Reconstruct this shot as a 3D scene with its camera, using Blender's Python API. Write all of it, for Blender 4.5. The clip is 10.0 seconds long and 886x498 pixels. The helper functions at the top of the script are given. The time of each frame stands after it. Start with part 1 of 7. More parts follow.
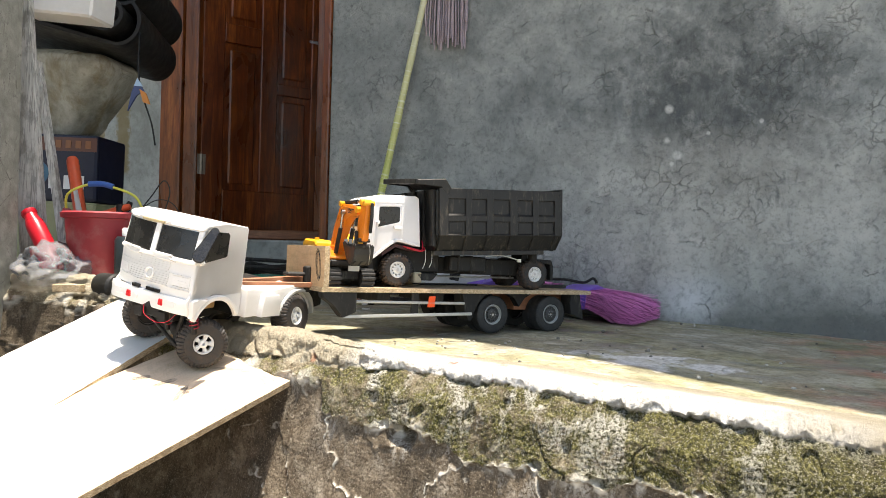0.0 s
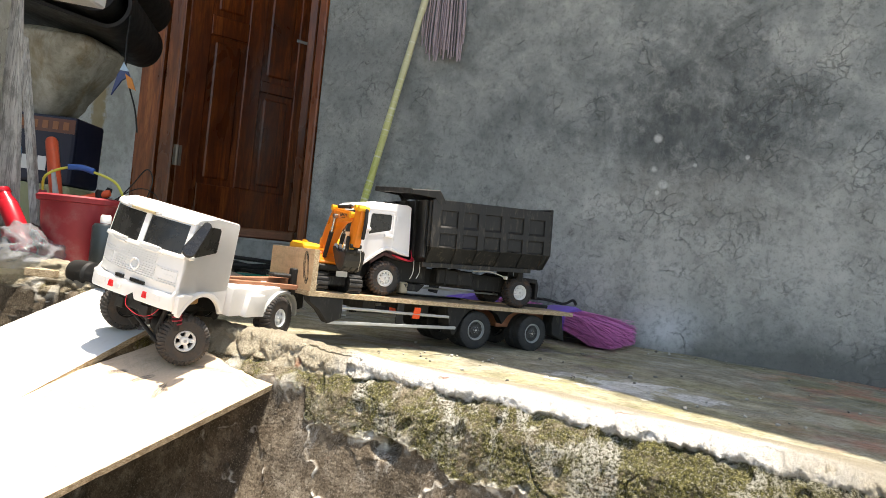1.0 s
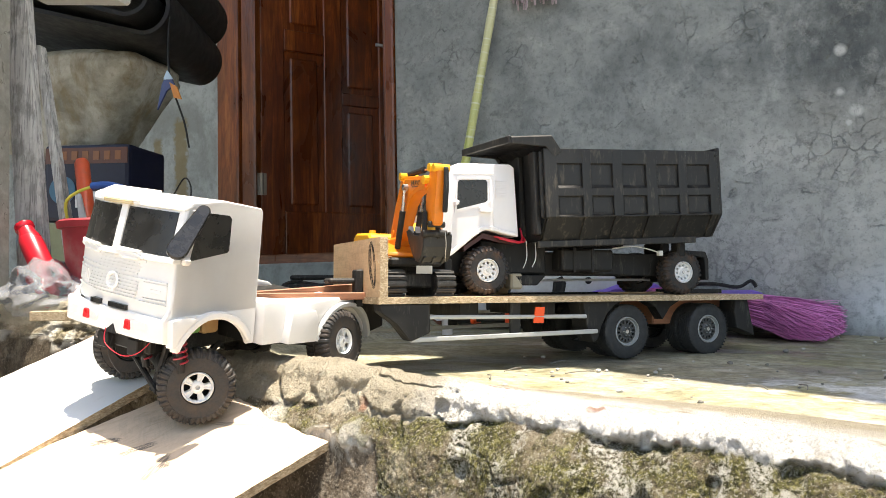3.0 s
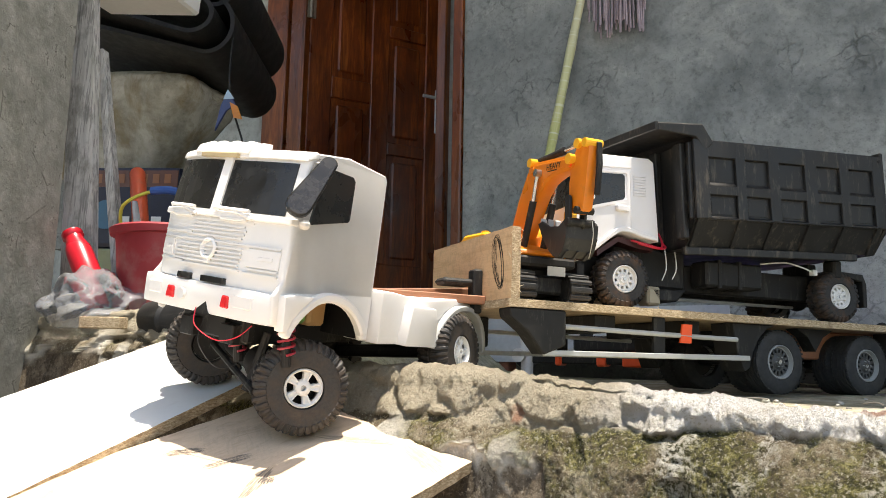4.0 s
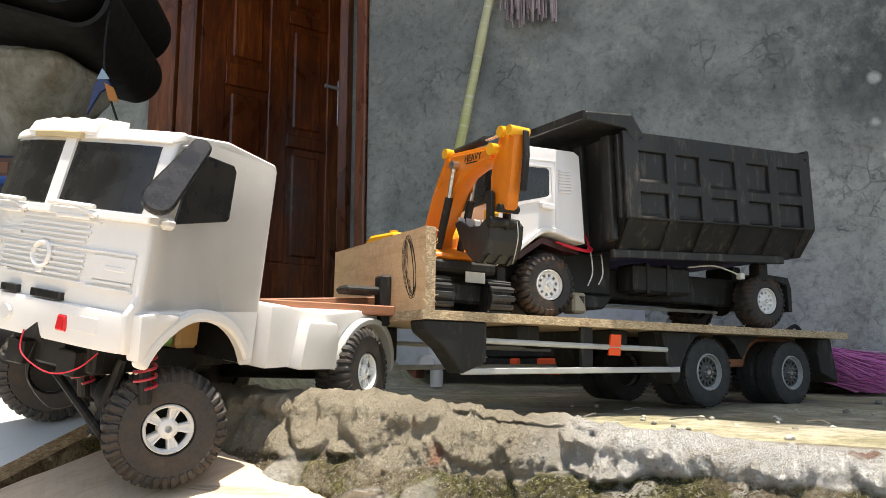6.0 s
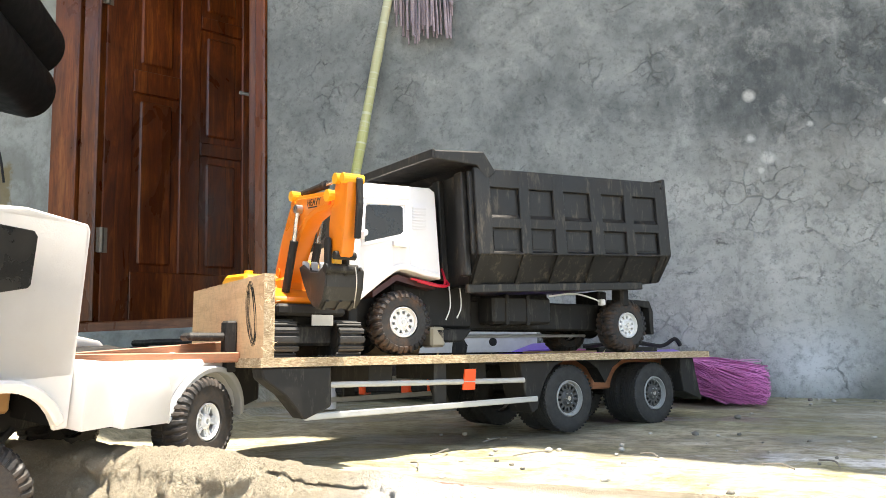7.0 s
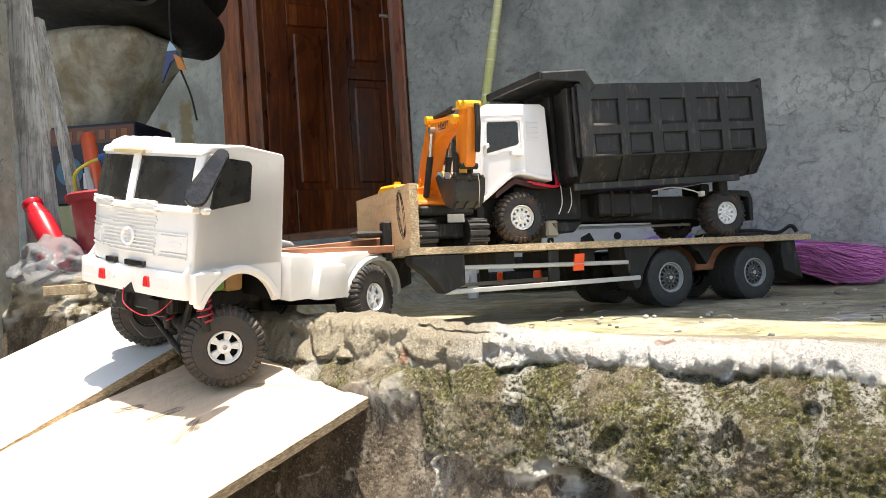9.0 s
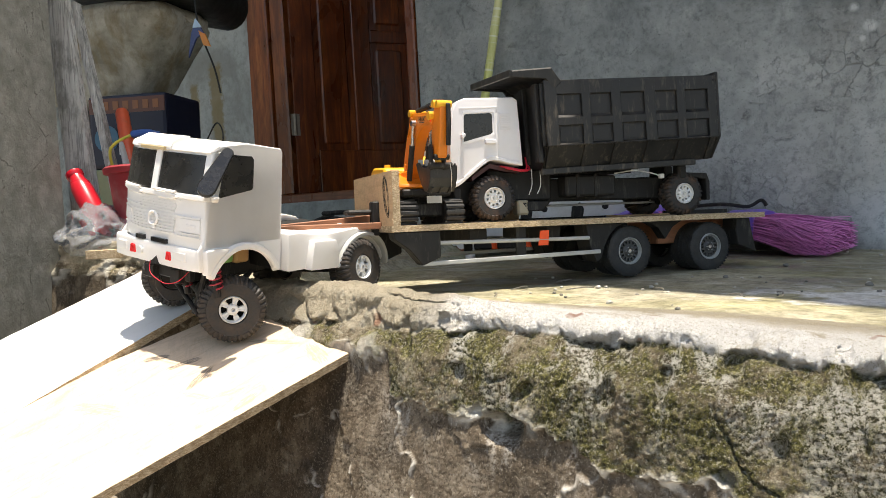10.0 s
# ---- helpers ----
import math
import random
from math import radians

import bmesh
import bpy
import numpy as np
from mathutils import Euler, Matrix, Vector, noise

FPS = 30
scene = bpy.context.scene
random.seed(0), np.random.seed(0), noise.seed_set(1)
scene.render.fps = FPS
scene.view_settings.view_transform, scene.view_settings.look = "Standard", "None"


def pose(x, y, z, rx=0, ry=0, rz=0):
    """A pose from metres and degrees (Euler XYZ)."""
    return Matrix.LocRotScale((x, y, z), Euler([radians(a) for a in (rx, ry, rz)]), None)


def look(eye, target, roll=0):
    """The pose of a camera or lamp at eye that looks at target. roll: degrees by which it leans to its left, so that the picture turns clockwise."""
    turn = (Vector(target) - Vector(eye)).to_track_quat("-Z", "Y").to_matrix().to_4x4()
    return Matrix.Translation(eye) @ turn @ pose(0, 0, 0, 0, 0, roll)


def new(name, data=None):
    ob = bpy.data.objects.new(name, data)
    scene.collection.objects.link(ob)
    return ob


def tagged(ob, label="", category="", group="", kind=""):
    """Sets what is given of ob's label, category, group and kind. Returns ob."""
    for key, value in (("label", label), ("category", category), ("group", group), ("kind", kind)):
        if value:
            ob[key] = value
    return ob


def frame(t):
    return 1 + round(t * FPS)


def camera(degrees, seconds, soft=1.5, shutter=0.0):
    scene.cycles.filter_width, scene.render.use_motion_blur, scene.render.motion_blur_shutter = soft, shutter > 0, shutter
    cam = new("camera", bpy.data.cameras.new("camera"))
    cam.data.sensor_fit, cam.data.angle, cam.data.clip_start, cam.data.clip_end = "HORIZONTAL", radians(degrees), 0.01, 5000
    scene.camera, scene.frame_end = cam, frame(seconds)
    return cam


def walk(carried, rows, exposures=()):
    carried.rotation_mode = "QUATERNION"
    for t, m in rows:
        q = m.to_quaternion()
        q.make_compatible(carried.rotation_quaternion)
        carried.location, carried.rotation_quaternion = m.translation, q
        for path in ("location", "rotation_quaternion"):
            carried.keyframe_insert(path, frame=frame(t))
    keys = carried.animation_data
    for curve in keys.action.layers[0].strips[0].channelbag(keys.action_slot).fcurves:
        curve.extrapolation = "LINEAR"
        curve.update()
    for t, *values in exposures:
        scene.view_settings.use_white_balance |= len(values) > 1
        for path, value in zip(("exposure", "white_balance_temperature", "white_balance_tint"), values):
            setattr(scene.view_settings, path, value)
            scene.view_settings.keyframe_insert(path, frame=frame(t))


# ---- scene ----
cam = camera(62.2, 10.0, soft=0.8)
PATH = [
    (0, (-0.003, 0.008, 0.193), (-0.764, 1.858, 0.184), 1.5),
    (0.5, (-0.013, 0.014, 0.194), (-0.773, 1.864, 0.181), 2.1),
    (0.8, (-0.056, 0.004, 0.183), (-0.814, 1.851, 0.07), 4.5),
    (1, (-0.061, 0.001, 0.192), (-0.729, 1.886, 0.219), 5.7),
    (1.5, (-0.08, 0.063, 0.145), (-0.545, 2.008, 0.196), 4.6),
    (2, (-0.145, 0.217, 0.11), (-0.73, 2.13, 0.112), 1.6),
    (2.5, (-0.174, 0.331, 0.14), (-1.015, 2.143, 0.245), -0.9),
    (2.7, (-0.186, 0.375, 0.14), (-1.104, 2.15, 0.21), -1.6),
    (3.8, (-0.376, 0.502, 0.059), (-1.37, 2.221, 0.298), 0.6),
    (4, (-0.425, 0.505, 0.043), (-1.408, 2.224, 0.329), 1.0),
    (4.5, (-0.508, 0.545, 0.011), (-1.426, 2.306, 0.244), 1.6),
    (5, (-0.536, 0.567, 0.011), (-1.406, 2.355, 0.229), 0.8),
    (5.5, (-0.532, 0.572, 0.029), (-1.383, 2.365, 0.279), 1.0),
    (5.7, (-0.512, 0.588, 0.043), (-1.315, 2.4, 0.304), 0.7),
    (6.8, (-0.408, 0.615, 0.11), (-1.063, 2.481, 0.409), -1.5),
    (7, (-0.382, 0.626, 0.111), (-0.983, 2.515, 0.375), -1.8),
    (7.5, (-0.336, 0.65, 0.11), (-0.845, 2.566, 0.375), -1.1),
    (8, (-0.329, 0.632, 0.103), (-0.867, 2.539, 0.379), -1.0),
    (8.5, (-0.347, 0.56, 0.086), (-1.103, 2.401, 0.282), -0.3),
    (8.6, (-0.345, 0.549, 0.075), (-1.133, 2.379, 0.249), -0.3),
    (9, (-0.277, 0.469, 0.088), (-1.264, 2.208, 0.119), -3.7),
    (9.5, (-0.173, 0.415, 0.102), (-1.245, 2.102, 0.029), -3.4),
    (10, (-0.133, 0.381, 0.12), (-1.202, 2.069, 0.024), -3.1),
]
walk(cam, [(t, look(eye, target, roll)) for t, eye, target, roll in PATH], exposures=[(0.0, 1.2, 7100, 11), (1.0, 1.1, 7100, 11), (1.5, 1.36, 7100, 11), (2.0, 1.36, 7100, 11), (2.5, 1.4, 7100, 11), (3.8, 1.22, 7100, 11), (4.5, 0.78, 7100, 11), (5.6, 0.75, 7100, 11), (6.8, 1.7, 7100, 11), (7.5, 1.98, 7100, 11), (8.2, 1.93, 7100, 11), (8.55, 1.78, 7100, 11), (9.0, 1.22, 7100, 11), (10.0, 0.84, 7100, 11)])

# ---- light ----
sky_world = bpy.data.worlds.new("sky")
scene.world = sky_world
sky_world.use_nodes = True
wn = sky_world.node_tree
sky = wn.nodes.new("ShaderNodeTexSky")
sky.sky_type = "NISHITA"
sky.sun_disc = False
sky.sun_elevation = radians(83)
sky.sun_rotation = radians(75)
sky.air_density, sky.dust_density = 1.2, 2.0
wn.links.new(sky.outputs[0], wn.nodes["Background"].inputs[0])
wn.nodes["Background"].inputs[1].default_value = 0.15
sun_data = bpy.data.lights.new("sun", "SUN")
sun_data.energy, sun_data.angle, sun_data.color = 5.0, radians(0.6), (1.0, 0.95, 0.87)
sun_ob = new("sun", sun_data)
sun_ob.matrix_world = look((0.11 * 5, -0.03 * 5, 5), (0, 0, 0))


# ---- materials ----
class Nodes:
    """A principled material and short ways to add nodes to it."""

    def __init__(self, name, rough=0.6, metal=0.0, color=(0.5, 0.5, 0.5)):
        self.m = bpy.data.materials.new(name)
        self.m.use_nodes = True
        self.t = self.m.node_tree
        self.p = self.t.nodes["Principled BSDF"]
        self.p.inputs["Roughness"].default_value = rough
        self.p.inputs["Metallic"].default_value = metal
        self.p.inputs["Base Color"].default_value = (*color, 1)
        self.coord = self.t.nodes.new("ShaderNodeTexCoord")
        self.geo = None

    def link(self, a, b):
        self.t.links.new(a, b)

    def at(self, kind="Object", scale=(1, 1, 1), loc=(0, 0, 0), rot=(0, 0, 0)):
        if kind == "World":
            if self.geo is None:
                self.geo = self.t.nodes.new("ShaderNodeNewGeometry")
            src = self.geo.outputs["Position"]
        else:
            src = self.coord.outputs[kind]
        n = self.t.nodes.new("ShaderNodeMapping")
        n.inputs["Scale"].default_value = scale
        n.inputs["Location"].default_value = loc
        n.inputs["Rotation"].default_value = rot
        self.link(src, n.inputs[0])
        return n.outputs[0]

    def noise(self, vec, scale, detail=4.0, rough=0.55, warp=0.0):
        n = self.t.nodes.new("ShaderNodeTexNoise")
        n.inputs["Scale"].default_value, n.inputs["Detail"].default_value = scale, detail
        n.inputs["Roughness"].default_value, n.inputs["Distortion"].default_value = rough, warp
        self.link(vec, n.inputs["Vector"])
        return n.outputs["Fac"]

    def voronoi(self, vec, scale, feature="DISTANCE_TO_EDGE", rand=1.0):
        n = self.t.nodes.new("ShaderNodeTexVoronoi")
        n.feature = feature
        n.inputs["Scale"].default_value = scale
        n.inputs["Randomness"].default_value = rand
        self.link(vec, n.inputs["Vector"])
        return n.outputs["Distance"]

    def ramp(self, fac, stops):
        n = self.t.nodes.new("ShaderNodeValToRGB")
        e = n.color_ramp.elements
        while len(e) < len(stops):
            e.new(0.5)
        for el, (pos, col) in zip(e, stops):
            el.position = pos
            el.color = (*col, 1) if isinstance(col, tuple) else (col, col, col, 1)
        self.link(fac, n.inputs[0])
        return n.outputs[0]

    def mix(self, fac, a, b, mode="MIX"):
        n = self.t.nodes.new("ShaderNodeMix")
        n.data_type, n.blend_type = "RGBA", mode
        for i, v in ((0, fac), (6, a), (7, b)):
            if isinstance(v, (int, float)):
                n.inputs[i].default_value = v if i == 0 else (v, v, v, 1)
            elif isinstance(v, tuple):
                n.inputs[i].default_value = (*v, 1)
            else:
                self.link(v, n.inputs[i])
        return n.outputs[2]

    def math(self, op, a, b=0.0):
        n = self.t.nodes.new("ShaderNodeMath")
        n.operation = op
        for i, v in enumerate((a, b)):
            if isinstance(v, (int, float)):
                n.inputs[i].default_value = v
            else:
                self.link(v, n.inputs[i])
        return n.outputs[0]

    def split(self, vec):
        n = self.t.nodes.new("ShaderNodeSeparateXYZ")
        self.link(vec, n.inputs[0])
        return n.outputs

    def shift(self, vec, fac_color, amount):
        """The vector pushed about by a noise, for ragged shapes."""
        n = self.t.nodes.new("ShaderNodeVectorMath")
        n.operation = "MULTIPLY_ADD"
        self.link(fac_color, n.inputs[0])
        n.inputs[1].default_value = (amount, amount, amount)
        self.link(vec, n.inputs[2])
        return n.outputs[0]

    def color(self, c):
        self.link(c, self.p.inputs["Base Color"])

    def rough(self, c):
        self.link(c, self.p.inputs["Roughness"])

    def bump(self, height, strength=0.3, dist=0.002):
        n = self.t.nodes.new("ShaderNodeBump")
        n.inputs["Strength"].default_value, n.inputs["Distance"].default_value = strength, dist
        self.link(height, n.inputs["Height"])
        if self.p.inputs["Normal"].is_linked:
            self.link(self.p.inputs["Normal"].links[0].from_socket, n.inputs["Normal"])
        self.link(n.outputs[0], self.p.inputs["Normal"])


def plain(name, color, rough=0.5, metal=0.0, vary=0.12, scale=60.0, bump=0.1, dist=0.0005, dust=None, coat=0.0):
    """A one-coloured stuff with slight unevenness at two scales, and dust or dirt if given as (colour, share)."""
    n = Nodes(name, rough, metal, color)
    v = n.at("Object")
    a = n.noise(v, scale, 5)
    b = n.noise(v, scale * 0.15, 3)
    dark = tuple(c * (1 - vary) for c in color)
    light = tuple(min(1, c * (1 + vary)) for c in color)
    both = n.math("ADD", n.math("MULTIPLY", a, 0.5), n.math("MULTIPLY", b, 0.5))
    col = n.mix(n.ramp(both, [(0.3, 0.0), (0.7, 1.0)]), dark, light)
    if dust:
        mask = n.ramp(n.noise(v, scale * 0.4, 6, 0.65), [(max(0, 0.62 - dust[1]), 0.0), (0.85, 0.9)])
        col = n.mix(mask, col, dust[0])
    n.color(col)
    n.rough(n.ramp(b, [(0.25, max(0, rough - 0.1)), (0.75, min(1, rough + 0.12))]))
    if bump:
        n.bump(a, bump, dist)
    if coat:
        n.p.inputs["Coat Weight"].default_value = coat
    return n.m


def wall_plaster():
    """Old grey cement render: clouds, damp blotches, fine cracks in patches, pale splashes."""
    n = Nodes("grey_cement_render", 0.85)
    v = n.at("World")
    big = n.noise(v, 1.6, 5, 0.6, 0.4)
    mid = n.noise(v, 7.0, 8, 0.68, 0.2)
    fine = n.noise(v, 70, 6, 0.7)
    col = n.ramp(mid, [(0.3, (0.13, 0.143, 0.143)), (0.5, (0.265, 0.283, 0.28)), (0.7, (0.42, 0.435, 0.42))])
    col = n.mix(n.ramp(big, [(0.35, 0.55), (0.65, 0.0)]), col, (0.19, 0.21, 0.212))
    x, y, z = n.split(v)
    # the damp dark cloud
    patch = n.at("World", (1 / 0.36, 1, 1 / 0.33), (0.08 / 0.36, -2.21, -0.64 / 0.33))
    pn = n.t.nodes.new("ShaderNodeVectorMath")
    pn.operation = "LENGTH"
    n.link(patch, pn.inputs[0])
    r = n.math("ADD", pn.outputs["Value"], n.math("MULTIPLY", n.math("SUBTRACT", mid, 0.5), 1.7))
    damp = n.math("MULTIPLY", n.ramp(r, [(0.4, 0.9), (1.2, 0.0)]), n.ramp(n.noise(n.at("World", (1, 1, 0.6)), 30, 7, 0.75), [(0.3, 0.35), (0.6, 1.0)]))
    col = n.mix(damp, col, (0.06, 0.068, 0.07))
    # pale worn zone low down
    low = n.ramp(n.math("ADD", z, n.math("MULTIPLY", n.math("SUBTRACT", big, 0.5), 0.7)), [(0.0, 0.25), (0.2, 0.75), (0.42, 0.55), (0.62, 0.0)])
    col = n.mix(n.math("MULTIPLY", low, n.ramp(n.math("ADD", x, 1.0), [(0.1, 0.1), (0.7, 0.75)])), col, n.ramp(mid, [(0.3, (0.38, 0.37, 0.335)), (0.7, (0.63, 0.62, 0.575))]))
    # darker ragged band along the foot
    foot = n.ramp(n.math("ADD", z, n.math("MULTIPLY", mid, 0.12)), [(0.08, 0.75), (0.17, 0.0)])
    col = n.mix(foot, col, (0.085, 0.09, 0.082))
    # whitish lime bloom at the foot
    bloom_at = n.at("World", (1 / 0.14, 0, 1 / 0.1), (0.15 / 0.14, 0, -0.06 / 0.1))
    bl = n.t.nodes.new("ShaderNodeVectorMath")
    bl.operation = "LENGTH"
    n.link(bloom_at, bl.inputs[0])
    bloom = n.ramp(n.math("ADD", bl.outputs["Value"], n.math("MULTIPLY", n.math("SUBTRACT", mid, 0.5), 1.2)), [(0.1, 0.8), (1.0, 0.0)])
    col = n.mix(bloom, col, (0.62, 0.65, 0.68))
    # cracks in patches
    wob = n.noise(v, 18, 6, 0.7)
    cr = n.voronoi(n.shift(n.shift(v, mid, 0.12), wob, 0.035), 30)
    crack = n.ramp(cr, [(0.015, 1.0), (0.075, 0.0)])
    where = n.ramp(n.math("ADD", n.noise(n.at("World", loc=(3, 0, 1)), 7, 6, 0.7), n.math("MULTIPLY", n.ramp(n.math("ADD", x, 1.0), [(0.5, 0.0), (1.2, 1.0)]), 0.06)), [(0.555, 0.0), (0.65, 0.9)])
    cr2 = n.ramp(n.voronoi(n.shift(n.shift(v, mid, 0.16), wob, 0.03), 13), [(0.012, 1.0), (0.034, 0.0)])
    where2 = n.ramp(n.noise(n.at("World", loc=(9, 0, 4)), 11, 5, 0.7), [(0.545, 0.0), (0.62, 1.0)])
    foot_ck = n.math("MULTIPLY", n.ramp(cr, [(0.02, 1.0), (0.09, 0.0)]), n.math("MULTIPLY", n.ramp(n.math("SUBTRACT", z, n.math("MULTIPLY", mid, 0.1)), [(0.1, 1.0), (0.17, 0.0)]), n.ramp(n.math("ADD", x, 1.0), [(0.45, 1.0), (0.85, 0.0)])))
    ck = n.math("MAXIMUM", foot_ck, n.math("MAXIMUM", n.math("MULTIPLY", crack, where), n.math("MULTIPLY", cr2, where2)))
    col = n.mix(n.math("MULTIPLY", n.math("MULTIPLY", ck, 0.62), n.ramp(wob, [(0.38, 0.15), (0.56, 1.0)])), col, (0.06, 0.065, 0.063))
    # thrown splashes of lime
    for sx, sz, sr in ((-0.215, 0.604, 0.011), (-0.22, 0.513, 0.007), (-0.19, 0.47, 0.012), (-0.108, 0.53, 0.006), (-0.205, 0.445, 0.005), (0.03, 0.56, 0.006)):
        dv = n.t.nodes.new("ShaderNodeVectorMath")
        dv.operation = "DISTANCE"
        n.link(n.shift(v, wob, 0.01), dv.inputs[0])
        dv.inputs[1].default_value = (sx + 0.005, 2.215, sz + 0.005)
        col = n.mix(n.ramp(dv.outputs["Value"], [(sr * 0.8, 0.75), (sr * 1.3, 0.0)]), col, (0.6, 0.6, 0.58))
    # dark streaks and pinholes
    st = n.ramp(n.noise(n.at("World", (26, 26, 7)), 1.0, 6, 0.7), [(0.62, 0.0), (0.75, 0.55)])
    col = n.mix(st, col, (0.08, 0.085, 0.085))
    blot = n.ramp(n.noise(n.at("World", loc=(1, 5, 2)), 24, 8, 0.75, 0.4), [(0.52, 0.0), (0.68, 0.4)])
    col = n.mix(blot, col, (0.1, 0.108, 0.106))
    pale = n.ramp(n.noise(n.at("World", loc=(6, 2, 9)), 16, 8, 0.72, 0.3), [(0.56, 0.0), (0.72, 0.45)])
    col = n.mix(pale, col, (0.5, 0.505, 0.48))
    col = n.mix(n.ramp(fine, [(0.3, 0.5), (0.5, 0.0)]), col, (0.08, 0.09, 0.09))
    col = n.mix(n.ramp(n.noise(v, 210, 3, 0.6), [(0.6, 0.0), (0.7, 0.45)]), col, (0.05, 0.055, 0.055))
    col = n.mix(1.0, col, (1.01, 1.0, 0.96), "MULTIPLY")
    n.color(col)
    n.bump(mid, 0.25, 0.006)
    n.bump(fine, 0.35, 0.0015)
    n.bump(n.math("MULTIPLY", ck, -1.0), 0.6, 0.003)
    return n.m


def floor_mat():
    """Damp patio cement: green film, dark wet areas, sandy rim coloured as sunlit, pale splash marks, reddish dust."""
    n = Nodes("damp_mossy_cement", 0.7)
    v = n.at("World")
    big = n.noise(v, 3.0, 5, 0.6, 0.3)
    mid = n.noise(v, 14, 7, 0.65)
    fine = n.noise(v, 140, 6, 0.7)
    col = n.ramp(mid, [(0.32, (0.19, 0.172, 0.118)), (0.5, (0.36, 0.33, 0.245)), (0.65, (0.54, 0.51, 0.41))])
    col = n.mix(n.ramp(big, [(0.4, 0.0), (0.62, 0.75)]), col, n.ramp(mid, [(0.35, (0.15, 0.142, 0.05)), (0.65, (0.38, 0.35, 0.16))]))
    x, y, z = n.split(v)
    wet = n.ramp(n.noise(n.at("World", (1, 2.2, 1), (0.4, 0, 0)), 4.0, 6, 0.6, 0.4), [(0.5, 0.0), (0.6, 1.0)])
    col = n.mix(n.math("MULTIPLY", wet, 0.4), col, (0.12, 0.112, 0.085))
    # reddish dust to the right
    red = n.math("MULTIPLY", n.ramp(x, [(0.02, 0.0), (0.25, 1.0)]), n.ramp(n.noise(n.at("World", loc=(7, 2, 0)), 6, 5, 0.65), [(0.48, 0.0), (0.62, 0.8)]))
    col = n.mix(red, col, (0.5, 0.2, 0.14))
    # pale lime splash
    sp = n.at("World", (1 / 0.16, 1 / 0.09, 1), (0.17 / 0.16, -1.4 / 0.09, 0))
    ln = n.t.nodes.new("ShaderNodeVectorMath")
    ln.operation = "LENGTH"
    n.link(sp, ln.inputs[0])
    lime = n.ramp(n.math("ADD", ln.outputs["Value"], n.math("MULTIPLY", n.math("SUBTRACT", mid, 0.5), 5.5)), [(0.4, 0.95), (1.5, 0.0)])
        # pale sandy rim beside the drop; the sun strip's soft edge put into colour
    rim = n.math("ADD", n.math("ADD", y, n.math("MULTIPLY", x, 0.18)), n.math("MULTIPLY", n.math("SUBTRACT", big, 0.5), 0.22))
    col = n.mix(n.ramp(n.math("SUBTRACT", rim, 0.9), [(0.07, 0.85), (0.19, 0.0)]), col, n.ramp(mid, [(0.3, (0.36, 0.3, 0.19)), (0.7, (0.56, 0.48, 0.34))]))
    grain = n.noise(n.at("World", (1, 1.6, 1)), 55, 8, 0.75)
    col = n.mix(n.ramp(grain, [(0.4, 0.5), (0.49, 0.0)]), col, (0.075, 0.07, 0.03))
    col = n.mix(n.ramp(grain, [(0.53, 0.0), (0.63, 0.6)]), col, (0.44, 0.41, 0.31))
    grit = n.ramp(n.voronoi(v, 160, "F1"), [(0.05, 1.0), (0.2, 0.0)])
    col = n.mix(n.math("MULTIPLY", grit, n.ramp(fine, [(0.45, 0.0), (0.6, 0.7)])), col, (0.42, 0.39, 0.32))
    col = n.mix(n.math("MULTIPLY", lime, n.ramp(grain, [(0.4, 0.5), (0.55, 1.0)])), col, (0.78, 0.77, 0.74))
    col = n.mix(n.ramp(fine, [(0.3, 0.5), (0.5, 0.0)]), col, (0.065, 0.06, 0.04))
    n.color(col)
    n.rough(n.mix(wet, n.ramp(mid, [(0.3, 0.55), (0.7, 0.85)]), 0.28))
    n.bump(mid, 0.3, 0.006)
    n.bump(fine, 0.5, 0.002)
    n.bump(grain, 0.5, 0.003)
    n.bump(grit, 0.4, 0.002)
    return n.m


